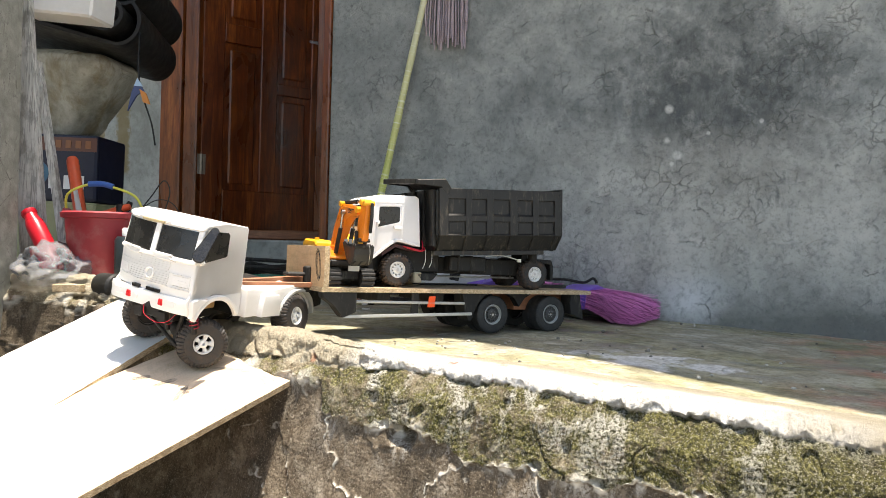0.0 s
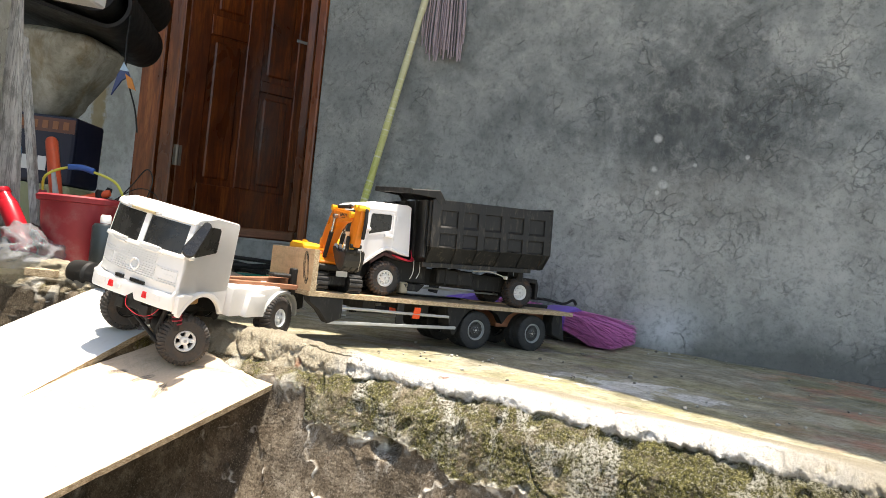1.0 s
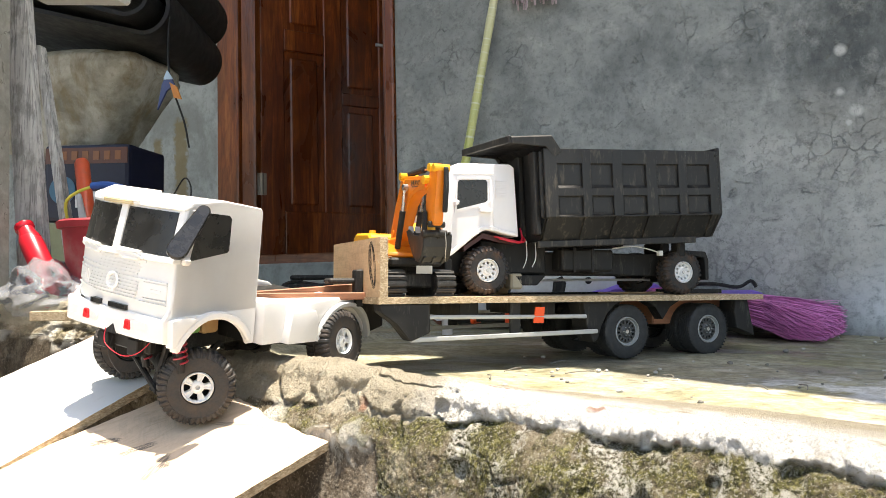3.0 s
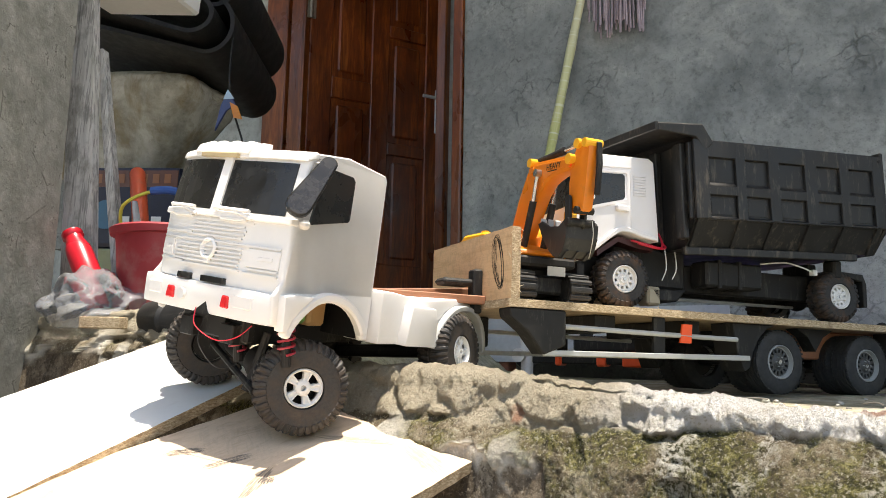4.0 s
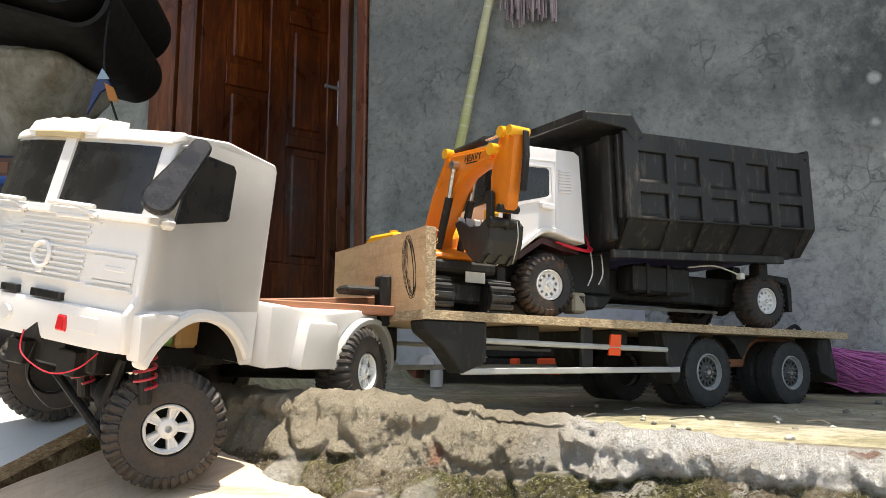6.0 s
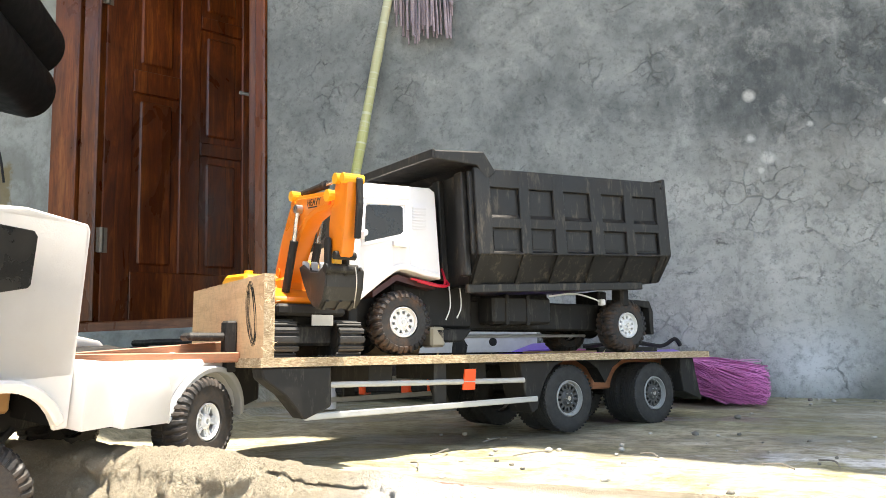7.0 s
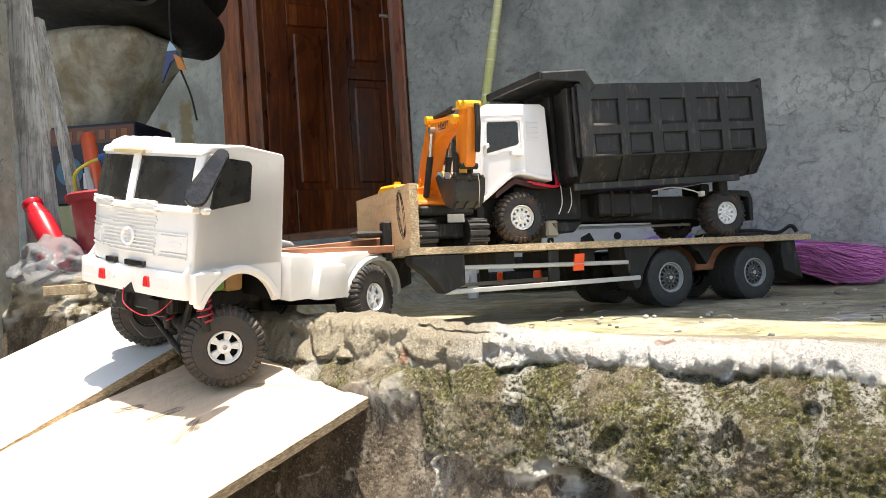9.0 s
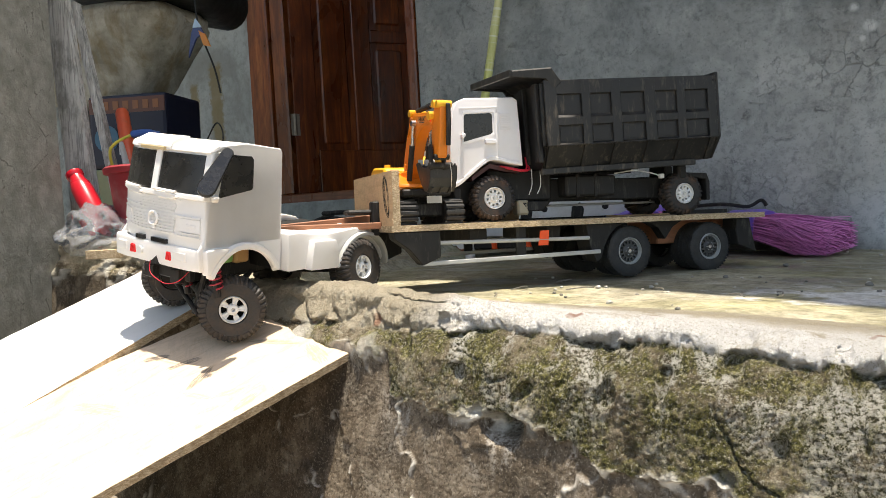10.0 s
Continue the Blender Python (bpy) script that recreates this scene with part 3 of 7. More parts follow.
def tube(points, r, n=8, bm=None, taper=None):
    """A round tube along a smooth line through the points."""
    pts = [Vector(p) for p in points]
    line = []
    for i in range(len(pts) - 1):
        p0, p1, p2, p3 = pts[max(i - 1, 0)], pts[i], pts[i + 1], pts[min(i + 2, len(pts) - 1)]
        for s in range(6):
            t = s / 6
            line.append(0.5 * ((2 * p1) + (p2 - p0) * t + (2 * p0 - 5 * p1 + 4 * p2 - p3) * t * t + (3 * p1 - p0 - 3 * p2 + p3) * t ** 3))
    line.append(pts[-1])
    b = bmesh.new()
    rings = []
    for i, c in enumerate(line):
        d = (line[min(i + 1, len(line) - 1)] - line[max(i - 1, 0)]).normalized()
        u = d.orthogonal().normalized() if not rings else (u - d * u.dot(d)).normalized()
        w = d.cross(u)
        rr = r if taper is None else r + (taper - r) * i / (len(line) - 1)
        rings.append([b.verts.new(c + rr * (math.cos(2 * math.pi * k / n) * u + math.sin(2 * math.pi * k / n) * w)) for k in range(n)])
    for a, c in zip(rings, rings[1:]):
        for k in range(n):
            b.faces.new((a[k], a[(k + 1) % n], c[(k + 1) % n], c[k]))
    b.faces.new(rings[0][::-1])
    b.faces.new(rings[-1])
    return merge(bm, b) if bm else b


def arc(cx, cy, r, a0, a1, n=10):
    return [(cx + r * math.cos(radians(a0 + (a1 - a0) * i / n)), cy + r * math.sin(radians(a0 + (a1 - a0) * i / n))) for i in range(n + 1)]


def axes(origin, ex, ez):
    """A pose from an origin, its x axis and roughly its z axis."""
    ex, ez = Vector(ex).normalized(), Vector(ez)
    ez = (ez - ex * ez.dot(ex)).normalized()
    ey = ez.cross(ex)
    m = Matrix((ex, ey, ez)).transposed().to_4x4()
    m.translation = origin
    return m


# ---- large structure ----
def lip(x):
    """The y of the patio's broken edge."""
    return 1.0 - 0.18 * (x + 0.2)


def floor_z(x, y=1.5):
    z = 0.0
    if x > -0.3:
        z -= 0.035 * (x + 0.3)
    s = min(1, max(0, (-1.13 - x) / 0.12))
    return z + 0.074 * s * s * (3 - 2 * s)


def build_floor():
    b = bmesh.new()
    nx, ny = 190, 90
    rows = []
    for j in range(ny + 1):
        row = []
        for i in range(nx + 1):
            x = -2.9 + 5.4 * i / nx
            y0, y1 = lip(x) + 0.07, 2.95
            y = y0 + (y1 - y0) * j / ny
            h = 0.004 * noise.noise((x * 5, y * 5, 0)) + 0.0025 * noise.noise((x * 19, y * 19, 3))
            row.append(b.verts.new((x, y, floor_z(x, y) + h - 0.004)))
        rows.append(row)
    for r0, r1 in zip(rows, rows[1:]):
        for i in range(nx):
            b.faces.new((r0[i], r0[i + 1], r1[i + 1], r1[i]))
    return tagged(part("floor", b, M_FLOOR, smooth=60), "damp mossy cement patio, sandy and coloured sun-pale along its edge", "floor", kind="structure")


def clamp(v, a=0.0, b=1.0):
    return min(b, max(a, v))


def lift(x):
    """How far the lip stands above the patio behind it."""
    s = clamp((-0.34 - x) / 0.46)
    return 0.025 * s * s * (3 - 2 * s)


COAT_FOOT = [(-2.6, -0.05), (-1.2, -0.04), (-0.8, -0.052), (-0.68, -0.049), (-0.653, -0.06), (-0.64, -0.083), (-0.585, -0.093), (-0.52, -0.09), (-0.487, -0.103), (-0.457, -0.08), (-0.4, -0.096), (-0.364, -0.118), (-0.315, -0.106), (-0.26, -0.116), (-0.18, -0.11), (-0.09, -0.09), (-0.03, -0.088), (0.1, -0.11), (0.4, -0.08), (2.5, -0.1)]


def coat_foot(x):
    """The height at which the mossy upper coat has broken away."""
    for (x0, z0), (x1, z1) in zip(COAT_FOOT, COAT_FOOT[1:]):
        if x < x1:
            return z0 + (z1 - z0) * (x - x0) / (x1 - x0)
    return -0.1


def rubble(x, z):
    """How far the broken edge stands out at a place, with the shares of upper coat, pale flake rim and lip."""
    n = noise.noise
    p = Vector((x, 0.3, z))
    right = clamp((x + 0.62) / 0.14)
    grain = 0.002 * n(p * 34) + 0.001 * n(p * 90) + 0.0017 * n(p * 230 + Vector((5, 0, 0))) + 0.0016 * n(p * 400)
    wide = 0.010 * n(p * 5) + 0.005 * n(p * 14)
    # the upper coat ends in a ragged rim; the plaster below stands back
    e = z - coat_foot(x) + 0.013 * n(Vector((x * 17, 4, z * 17))) + 0.009 * n(Vector((x * 42, 5, z * 42))) + 0.005 * n(Vector((x * 110, 5, z * 110)))
    coat = clamp(e / 0.002)
    # a second thin skin, whose curling edge wanders over the lower plaster
    f = n(Vector((x * 8, 11, z * 8))) + 0.22 * n(Vector((x * 23, 11, z * 23))) + 0.1 * n(Vector((x * 75, 11, z * 75))) - 0.04
    skin = clamp(f / 0.02 + 0.5)
    frag = clamp(0.65 + 2.2 * n(p * 45) + 1.2 * n(p * 120))
    rim = max(clamp(1.4 - abs(e - 0.0008) / 0.0022) * clamp(1.0 + 2 * n(p * 9)), clamp(1.3 - abs(f) / 0.014) * (1 - coat) * clamp(0.6 + 2.4 * n(p * 7))) * frag
    # clots of lime caught along the break
    clot = clamp((n(p * 55 + Vector((2, 3, 4))) - 0.06) / 0.1) * clamp(1.2 - abs(e - 0.004) / 0.015) * clamp(0.3 + 3 * n(Vector((x * 9, 21, 0))))
    rim = max(rim, clot)
    h = wide + grain * (0.4 + 0.6 * coat) + 0.0065 * coat + 0.003 * skin * (1 - coat) + 0.004 * rim
    # pits and open joints in the coat
    pit = clamp((n(p * 34 + Vector((0, 7, 0))) - 0.34) / 0.16)
    h -= 0.008 * pit * coat
    crack = clamp(1.2 - abs(n(Vector((x * 7 + 0.4 * n(p * 30), 31, z * 4)))) / 0.02) * clamp(3 * n(Vector((x * 4, 33, z * 5))))
    h -= 0.006 * crack * coat
    # lip: stones bedded in mortar at one end, a thin lime crust over an open crack at the other
    zl = -0.03 + 0.021 * right + 0.009 * n(Vector((x * 9, 1, 1))) + 0.006 * n(Vector((x * 31, 2, 1))) + 0.003 * n(Vector((x * 90, 2, 1)))
    top = clamp((z - zl) / 0.002)
    q = Vector((x * 19 + 0.5 * n(p * 14), 2, z * 30 + 0.5 * n(p * 20)))
    d0, d1 = noise.voronoi(q)[0][:2]
    stone = clamp((d1 - d0) * 4)
    chip = clamp((n(p * 27 + Vector((9, 0, 0))) - 0.05) / 0.06) * 0.6 + clamp((n(p * 62 + Vector((4, 2, 0))) - 0.1) / 0.08) * 0.4
    h += top * ((0.010 * stone - 0.007) * (1 - 0.8 * right) + (0.003 - 0.008 * chip) * right + 0.6 * grain)
    gap = clamp(1.4 - abs(z - zl + 0.001) / 0.003) * clamp(0.3 + 3 * n(Vector((x * 12, 8, 0))))
    h -= 0.011 * gap
    # the hole where a stone fell out
    o = ((x + 0.482) / 0.021) ** 2 + ((z + 0.1) / 0.014) ** 2 + 0.9 * n(p * 40)
    return h - 0.045 * math.exp(-max(0, o) ** 2), coat, rim, top


def build_ledge():
    """The patio's drop: a rough face up to a broken lip, and its worn top."""
    b = bmesh.new()
    tint = b.verts.layers.float_color.new("coats")
    prof = [(0.0, -0.42 + 0.18 * k / 20) for k in range(20)] + [(0.0, -0.24 + 0.225 * k / 140) for k in range(141)]
    prof += [(0.018 * (1 - math.cos(a * math.pi / 20)) ** 1.4, -0.015 + 0.018 * math.sin(a * math.pi / 20)) for a in range(1, 11)]
    face_end = len(prof)
    prof += [(0.018 + 0.002 * k, 0.003) for k in range(1, 23)] + [(0.062 + 0.007 * k, 0.003) for k in range(1, 15)]
    xs = [-2.6 + 0.02 * k for k in range(60)]
    while xs[-1] < 2.4:
        x = xs[-1]
        xs.append(x + (0.0018 if -0.95 < x < 0.3 else 0.008))
    rows = []
    for x in xs:
        row = []
        for i, (d, z) in enumerate(prof):
            face = i < face_end
            h, coat, rim, top = rubble(x, z - 0.6 * max(0, d - 0.018))
            y = lip(x) + d + (-h if face else 0) + 0.27 * max(-0.3, min(0, z + 0.01)) + 0.6 * clamp(z + 0.045, 0, 0.035) - 0.002
            zz = z + (floor_z(x) if z > -0.02 else floor_z(x) * max(0, 1 + (z + 0.02) / 0.4)) + lift(x) * clamp(1 + (z + 0.01) / 0.07)
            if not face:
                top = 1.0
                fade = clamp(1 - (d - 0.018) / 0.13)
                zz += (h * 0.55 + 0.003) * fade - 0.004 * (1 - fade) - lift(x) * (1 - clamp(1 - (d - 0.05) / 0.1))
            elif i > face_end - 14:
                zz += h * 0.55 * (i - face_end + 15) / 15
            near = clamp((z + 0.045) / 0.03) * clamp(1 - (d - 0.018) / 0.1)
            y += near * (0.012 * noise.noise((x * 7, 1, 5)) + 0.008 * noise.noise((x * 21, 1, 5)) + 0.004 * noise.noise((x * 70, 3, 5)))
            zz += near * (0.004 * noise.noise((x * 8, 2, 5)) + 0.004 * noise.noise((x * 24, d * 24, 5)) + 0.0028 * noise.noise((x * 70, d * 70, 5)) + 0.0014 * noise.noise((x * 170, d * 170, 5)) - 0.002)
            v = b.verts.new((x, y, zz))
            v[tint] = (coat, rim, top, 1)
            row.append(v)
        rows.append(row)
    for r0, r1 in zip(rows, rows[1:]):
        for i in range(len(prof) - 1):
            b.faces.new((r0[i], r1[i], r1[i + 1], r0[i + 1]))
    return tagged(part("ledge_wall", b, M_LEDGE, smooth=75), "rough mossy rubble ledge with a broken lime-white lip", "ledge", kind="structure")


def build_ground():
    b = bmesh.new()
    xs = [-30, -8, -4] + [-2.6 + 0.06 * k for k in range(70)] + [3, 8, 30]
    ys = [-30, -8, -3] + [-1.2 + 0.06 * k for k in range(41)] + [4, 12, 30]
    rows = [[b.verts.new((x, y, -0.33 + (0.02 * noise.noise((x * 4, y * 4, 1)) + 0.01 * noise.noise((x * 14, y * 14, 2)) if abs(x) < 4 else 0))) for x in xs] for y in ys]
    for r0, r1 in zip(rows, rows[1:]):
        for i in range(len(xs) - 1):
            b.faces.new((r0[i], r0[i + 1], r1[i + 1], r1[i]))
    return tagged(part("ground", b, M_GROUND, smooth=60), "dusty grey yard soil strewn with grit", "ground", kind="structure")


M_GROUND = plain("dusty_yard_soil", (0.24, 0.21, 0.17), 0.9, vary=0.35, scale=40, bump=0.6, dist=0.004)
def pale_wall_mat():
    """Greenish-white plaster in the porch's shade: grey clouds, fine pits, brown rusty runs."""
    n = Nodes("stained_pale_plaster", 0.85)
    v = n.at("World")
    a = n.noise(v, 4, 6, 0.65, 0.4)
    b = n.noise(v, 26, 6, 0.68)
    col = n.ramp(a, [(0.35, (0.26, 0.275, 0.25)), (0.5, (0.37, 0.395, 0.37)), (0.66, (0.47, 0.49, 0.46))])
    col = n.mix(n.ramp(b, [(0.35, 0.5), (0.52, 0.0)]), col, (0.2, 0.205, 0.18))
    x, y, z = n.split(n.shift(v, b, 0.09))
    for sx, z0, z1, w in ((-2.98, 0.56, 0.98, 0.045), (-3.14, 0.72, 0.9, 0.03), (-3.4, 0.8, 1.02, 0.09)):
        across = n.ramp(n.math("ABSOLUTE", n.math("SUBTRACT", x, sx)), [(w * 0.75, 1.0), (w * 1.1, 0.0)])
        down = n.math("MULTIPLY", n.ramp(z, [(z0, 0.0), (z0 + 0.03, 1.0)]), n.ramp(z, [(z1 - 0.03, 1.0), (z1, 0.0)]))
        col = n.mix(n.math("MULTIPLY", n.math("MULTIPLY", across, down), 0.75), col, (0.22, 0.165, 0.06))
    n.color(col)
    n.bump(b, 0.25, 0.004)
    n.bump(n.noise(v, 150, 5, 0.7), 0.3, 0.0015)
    return n.m


def pillar_mat():
    """Old cement pillar: pale skim coat, grey patches where it has worn, dark blotches and hairlines."""
    n = Nodes("worn_pillar_cement", 0.88)
    v = n.at("World")
    big = n.noise(v, 6, 6, 0.65, 0.4)
    mid = n.noise(v, 26, 7, 0.7, 0.2)
    col = n.ramp(mid, [(0.34, (0.15, 0.155, 0.137)), (0.5, (0.2, 0.205, 0.187)), (0.66, (0.26, 0.265, 0.243))])
    col = n.mix(n.ramp(big, [(0.5, 0.0), (0.62, 0.6)]), col, n.ramp(mid, [(0.4, (0.13, 0.135, 0.115)), (0.6, (0.21, 0.215, 0.19))]))
    ck = n.ramp(n.voronoi(n.shift(v, big, 0.25), 9), [(0.004, 0.8), (0.02, 0.0)])
    col = n.mix(n.math("MULTIPLY", ck, n.ramp(mid, [(0.45, 0.0), (0.55, 1.0)])), col, (0.06, 0.06, 0.05))
    n.color(col)
    n.bump(mid, 0.4, 0.004)
    n.bump(n.noise(v, 160, 5, 0.7), 0.4, 0.0015)
    return n.m


M_PILLAR, M_PALEWALL = pillar_mat(), pale_wall_mat()
M_ROOM = plain("dark_room_shade", (0.12, 0.1, 0.085), 0.8)
M_ROOF = plain("roof_sheet", (0.3, 0.3, 0.3), 0.6)

build_floor()
build_ledge()
build_ground()
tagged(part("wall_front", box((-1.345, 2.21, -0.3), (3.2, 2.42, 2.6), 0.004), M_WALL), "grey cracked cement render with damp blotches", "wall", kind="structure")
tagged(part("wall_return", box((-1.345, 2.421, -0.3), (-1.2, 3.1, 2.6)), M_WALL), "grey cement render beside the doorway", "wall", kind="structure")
DY = 2.92
dw = box((-5.2, DY, -0.3), (-2.757, DY + 0.15, 2.6))
box((-1.79, DY, -0.3), (-1.346, DY + 0.15, 2.6), bm=dw)
box((-2.757, DY, 2.3), (-1.79, DY + 0.15, 2.6), bm=dw)
box((-2.757, DY, -0.3), (-1.79, DY + 0.15, 0.2), bm=dw)
tagged(part("wall_door", dw, M_PALEWALL), "pale stained plaster wall round a wooden door", "wall", kind="structure")
# room box behind the door, its walls coloured dark for the indoor shade
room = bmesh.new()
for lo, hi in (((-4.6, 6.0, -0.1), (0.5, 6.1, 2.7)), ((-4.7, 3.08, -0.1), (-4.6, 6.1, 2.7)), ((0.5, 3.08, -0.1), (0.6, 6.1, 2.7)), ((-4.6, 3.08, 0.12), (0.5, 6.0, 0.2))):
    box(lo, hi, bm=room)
tagged(part("wall_room", room, M_ROOM), "walls coloured dark for the dimness of the room behind the door", "wall", kind="structure")
tagged(part("wall_side", box((-5.3, -1.0, -0.3), (-5.1, 6.1, 2.6)), M_PALEWALL), "pale side wall closing the porch", "wall", kind="structure")
# the porch roof, whose edge lies over the patio
roof = prism([(4.0, -0.3), (0.8, 0.95), (0.45, 1.07), (0.2, 1.19), (-0.25, 1.37), (-0.45, 1.42), (-0.6, 1.47), (-1.2, 1.27), (-2.2, 1.2), (-5.4, 1.15), (-5.4, 6.2), (4.0, 6.2)], 2.6, 2.66, axis=2)
tagged(part("ceiling", roof, M_ROOF), "porch roof sheet above the patio", "ceiling", kind="structure")
# left pillar
pil = axes((-1.678, 1.3, 0.04), (0.45, -0.89, 0), (0, 0, 1))
tagged(part("pillar", box((0, -0.4, -0.4), (0.9, 0, 2.55), 0.01), M_PILLAR, m=pil), "stained grey cement pillar", "pillar", kind="structure")


def build_door():
    fx0, fx1, z0, z1 = -2.755, -1.79, 0.2, 2.3
    surround = thing("door_frame", pose(0, DY, 0), "varnished orange-brown wooden door frame", "door frame", kind="structure")
    j = box((fx0, -0.03, z0 + 0.045), (fx0 + 0.13, 0.09, z1), 0.006)
    part("jamb", j, M_JAMB, surround)
    part("jamb", box((fx0 + 0.135, -0.015, z0 + 0.045), (-2.537, 0.07, z1), 0.008), M_JAMB, surround)
    part("jamb", box((-1.835, -0.03, z0 + 0.045), (fx1, 0.1, z1), 0.006), M_JAMB, surround)
    part("jamb", box((-1.375, 2.2 - DY, z0), (-1.346, 2.4 - DY, z1), 0.004), M_JAMB, surround, "narrow orange-brown cover strip")
    part("jamb_foot", box((-1.375, 2.2 - DY, -0.02), (-1.346, 2.4 - DY, z0 - 0.001)), M_PALEWALL, surround)
    part("sill", box((fx0, -0.05, z0), (fx1, 0.12, z0 + 0.045), 0.006), M_SILL, surround, "worn brown wooden sill")
    # the leaf, ajar into the room
    leaf = thing("door_leaf", pose(-2.53, DY + 0.02, z0 + 0.05, rz=58), "varnished panelled wooden door standing ajar", "door", kind="structure")
    w, h, t = 0.7, 2.0, 0.035
    st = 0.11
    part("stile", box((0, 0, 0), (st, t, h), 0.004), M_DOOR, leaf)
    part("stile", box((w - st, 0, 0), (w, t, h), 0.004), M_DOOR, leaf)
    part("mullion", box((w / 2 - 0.045, 0, 0.2), (w / 2 + 0.045, t, h - 0.12), 0.004), M_DOOR, leaf)
    part("rail", box((st, 0, 0), (w - st, t, 0.2), 0.004), M_DOOR, leaf)
    part("rail", box((st, 0, h - 0.12), (w - st, t, h), 0.004), M_DOOR, leaf)
    for a, c, cuts in ((st, w / 2 - 0.045, (0.2, 0.95, 1.05, h - 0.12)), (w / 2 + 0.045, w - st, (0.2, 0.72, 0.78, 1.3, 1.36, h - 0.12))):
        for k in range(0, len(cuts), 2):
            pz0, pz1 = cuts[k], cuts[k + 1]
            p = box((a, 0.012, pz0), (c, t - 0.012, pz1))
            box((a + 0.03, 0.004, pz0 + 0.03), (c - 0.03, t - 0.004, pz1 - 0.03), 0.008, bm=p)
            part("panel", p, M_DOOR, leaf)
            if k:
                part("rail", box((a, 0, cuts[k - 1]), (c, t, pz0), 0.004), M_DOOR, leaf)
    for hz in (0.27, 1.3):
        hg = cyl((0, -0.006, hz), (0, -0.006, hz + 0.1), 0.008, n=10)
        box((-0.022, -0.004, hz), (0.022, -0.001, hz + 0.1), bm=hg)
        part("hinge", hg, M_HINGE, leaf, "dull steel butt hinge")
    hd = box((w - 0.06, -0.008, 0.86), (w - 0.03, 0, 1.08), 0.003)
    tube([(w - 0.045, -0.008, 1.02), (w - 0.045, -0.05, 1.02), (w - 0.06, -0.055, 1.02), (w - 0.15, -0.055, 1.02)], 0.008, bm=hd)
    part("handle", hd, M_STEEL, leaf, "dull steel lever handle")
    step = box((-2.9, DY - 0.3, 0.0), (-1.36, DY - 0.002, 0.198), 0.008)
    tagged(part("door_step", step, M_PALEWALL), "pale plastered step below the door", "step", kind="structure")


build_door()


# ---- wheels ----
def tyre_mesh(r, w, lugs, depth, hole, shoulder=0.75):
    """A moulded tyre about z, from 0 to w, its tread two staggered rows of chunky skewed lugs that run down the shoulders."""
    rb = r - depth
    rj = random.Random(lugs)
    tall = [rj.uniform(0.7, 1.0) for _ in range(2 * lugs)]
    wide = [rj.uniform(0.54, 0.68) for _ in range(2 * lugs)]
    # (radius, height, radial share of a lug, sideways share)
    half = [(hole, 0.12, 0, 0), (hole * 1.08, 0.0, 0, 0), (rb * 0.74, -0.012, 0, 0), (rb * 0.8, -0.005, 0, 0), (rb * 0.81, -0.005, 0.3, 1), (rb * 0.9, 0.03, 0.6, 1), (rb * 0.965, 0.09, 0.9, 0.5), (rb, 0.2, 1, 0), (rb, 0.3, 1, 0), (rb, 0.46, 1, 0), (rb, 0.465, 0, 0)]
    prof = [(a, z * w, k, q, 0) for a, z, k, q in half] + [(a, w - z * w, k, q, 1) for a, z, k, q in half[::-1]]
    n = lugs * 8
    b = bmesh.new()
    rings = []
    for a, z, k, q, side in prof:
        ring = []
        for i in range(n):
            ph = i / 8 + 0.5 * side + 0.9 * abs(z / w - 0.5)
            lug = int(ph) % lugs + lugs * side
            on = tall[lug] if ph % 1 < wide[lug] else 0.0
            rr = a + depth * k * on
            zz = z + (1 if side else -1) * depth * 0.6 * q * on
            an = 2 * math.pi * i / n
            ring.append(b.verts.new((rr * math.cos(an), rr * math.sin(an), zz)))
        rings.append(ring)
    rings.append(rings[0])
    for p, c in zip(rings, rings[1:]):
        for i in range(n):
            b.faces.new((p[i], p[(i + 1) % n], c[(i + 1) % n], c[i]))
    return b


def road_tyre_mesh(r, w, hole):
    """A smooth-shouldered road tyre with fine ribs about z."""
    prof = [(hole, w * 0.12), (hole * 1.05, 0.02 * w), (r * 0.8, 0.0), (r * 0.94, w * 0.05), (r * 0.985, w * 0.14)]
    for k in range(5):
        a, c = w * (0.16 + 0.14 * k), w * (0.16 + 0.14 * k + 0.11)
        prof += [(r, a), (r, c), (r - 0.0014, c + 0.004 * w), (r - 0.0014, a + 0.136 * w)]
    prof += [(r * 0.985, w * 0.88), (r * 0.94, w * 0.95), (r * 0.8, w), (hole * 1.05, 0.98 * w), (hole, w * 0.88), (hole, w * 0.12)]
    b = lathe(prof, 48)
    for k in range(44):
        a = 2 * math.pi * k / 44
        mm = Matrix.Rotation(a, 4, "Z")
        for zz in (0.09, 0.91):
            box((r * 0.955, -0.0012, w * zz - w * 0.05), (r * 1.0, 0.0012, w * zz + w * 0.05), bm=b, m=mm)
    return b


def back_disc(b, r, z):
    """A dark disc closing the rim's inner side."""
    n0 = len(b.faces)
    lathe([(0.0001, z), (r * 0.97, z), (r * 0.97, z * 0.9), (0.0001, z * 0.9)], 24, bm=b)
    b.faces.ensure_lookup_table()
    for f in b.faces[n0:]:
        f.material_index = 1


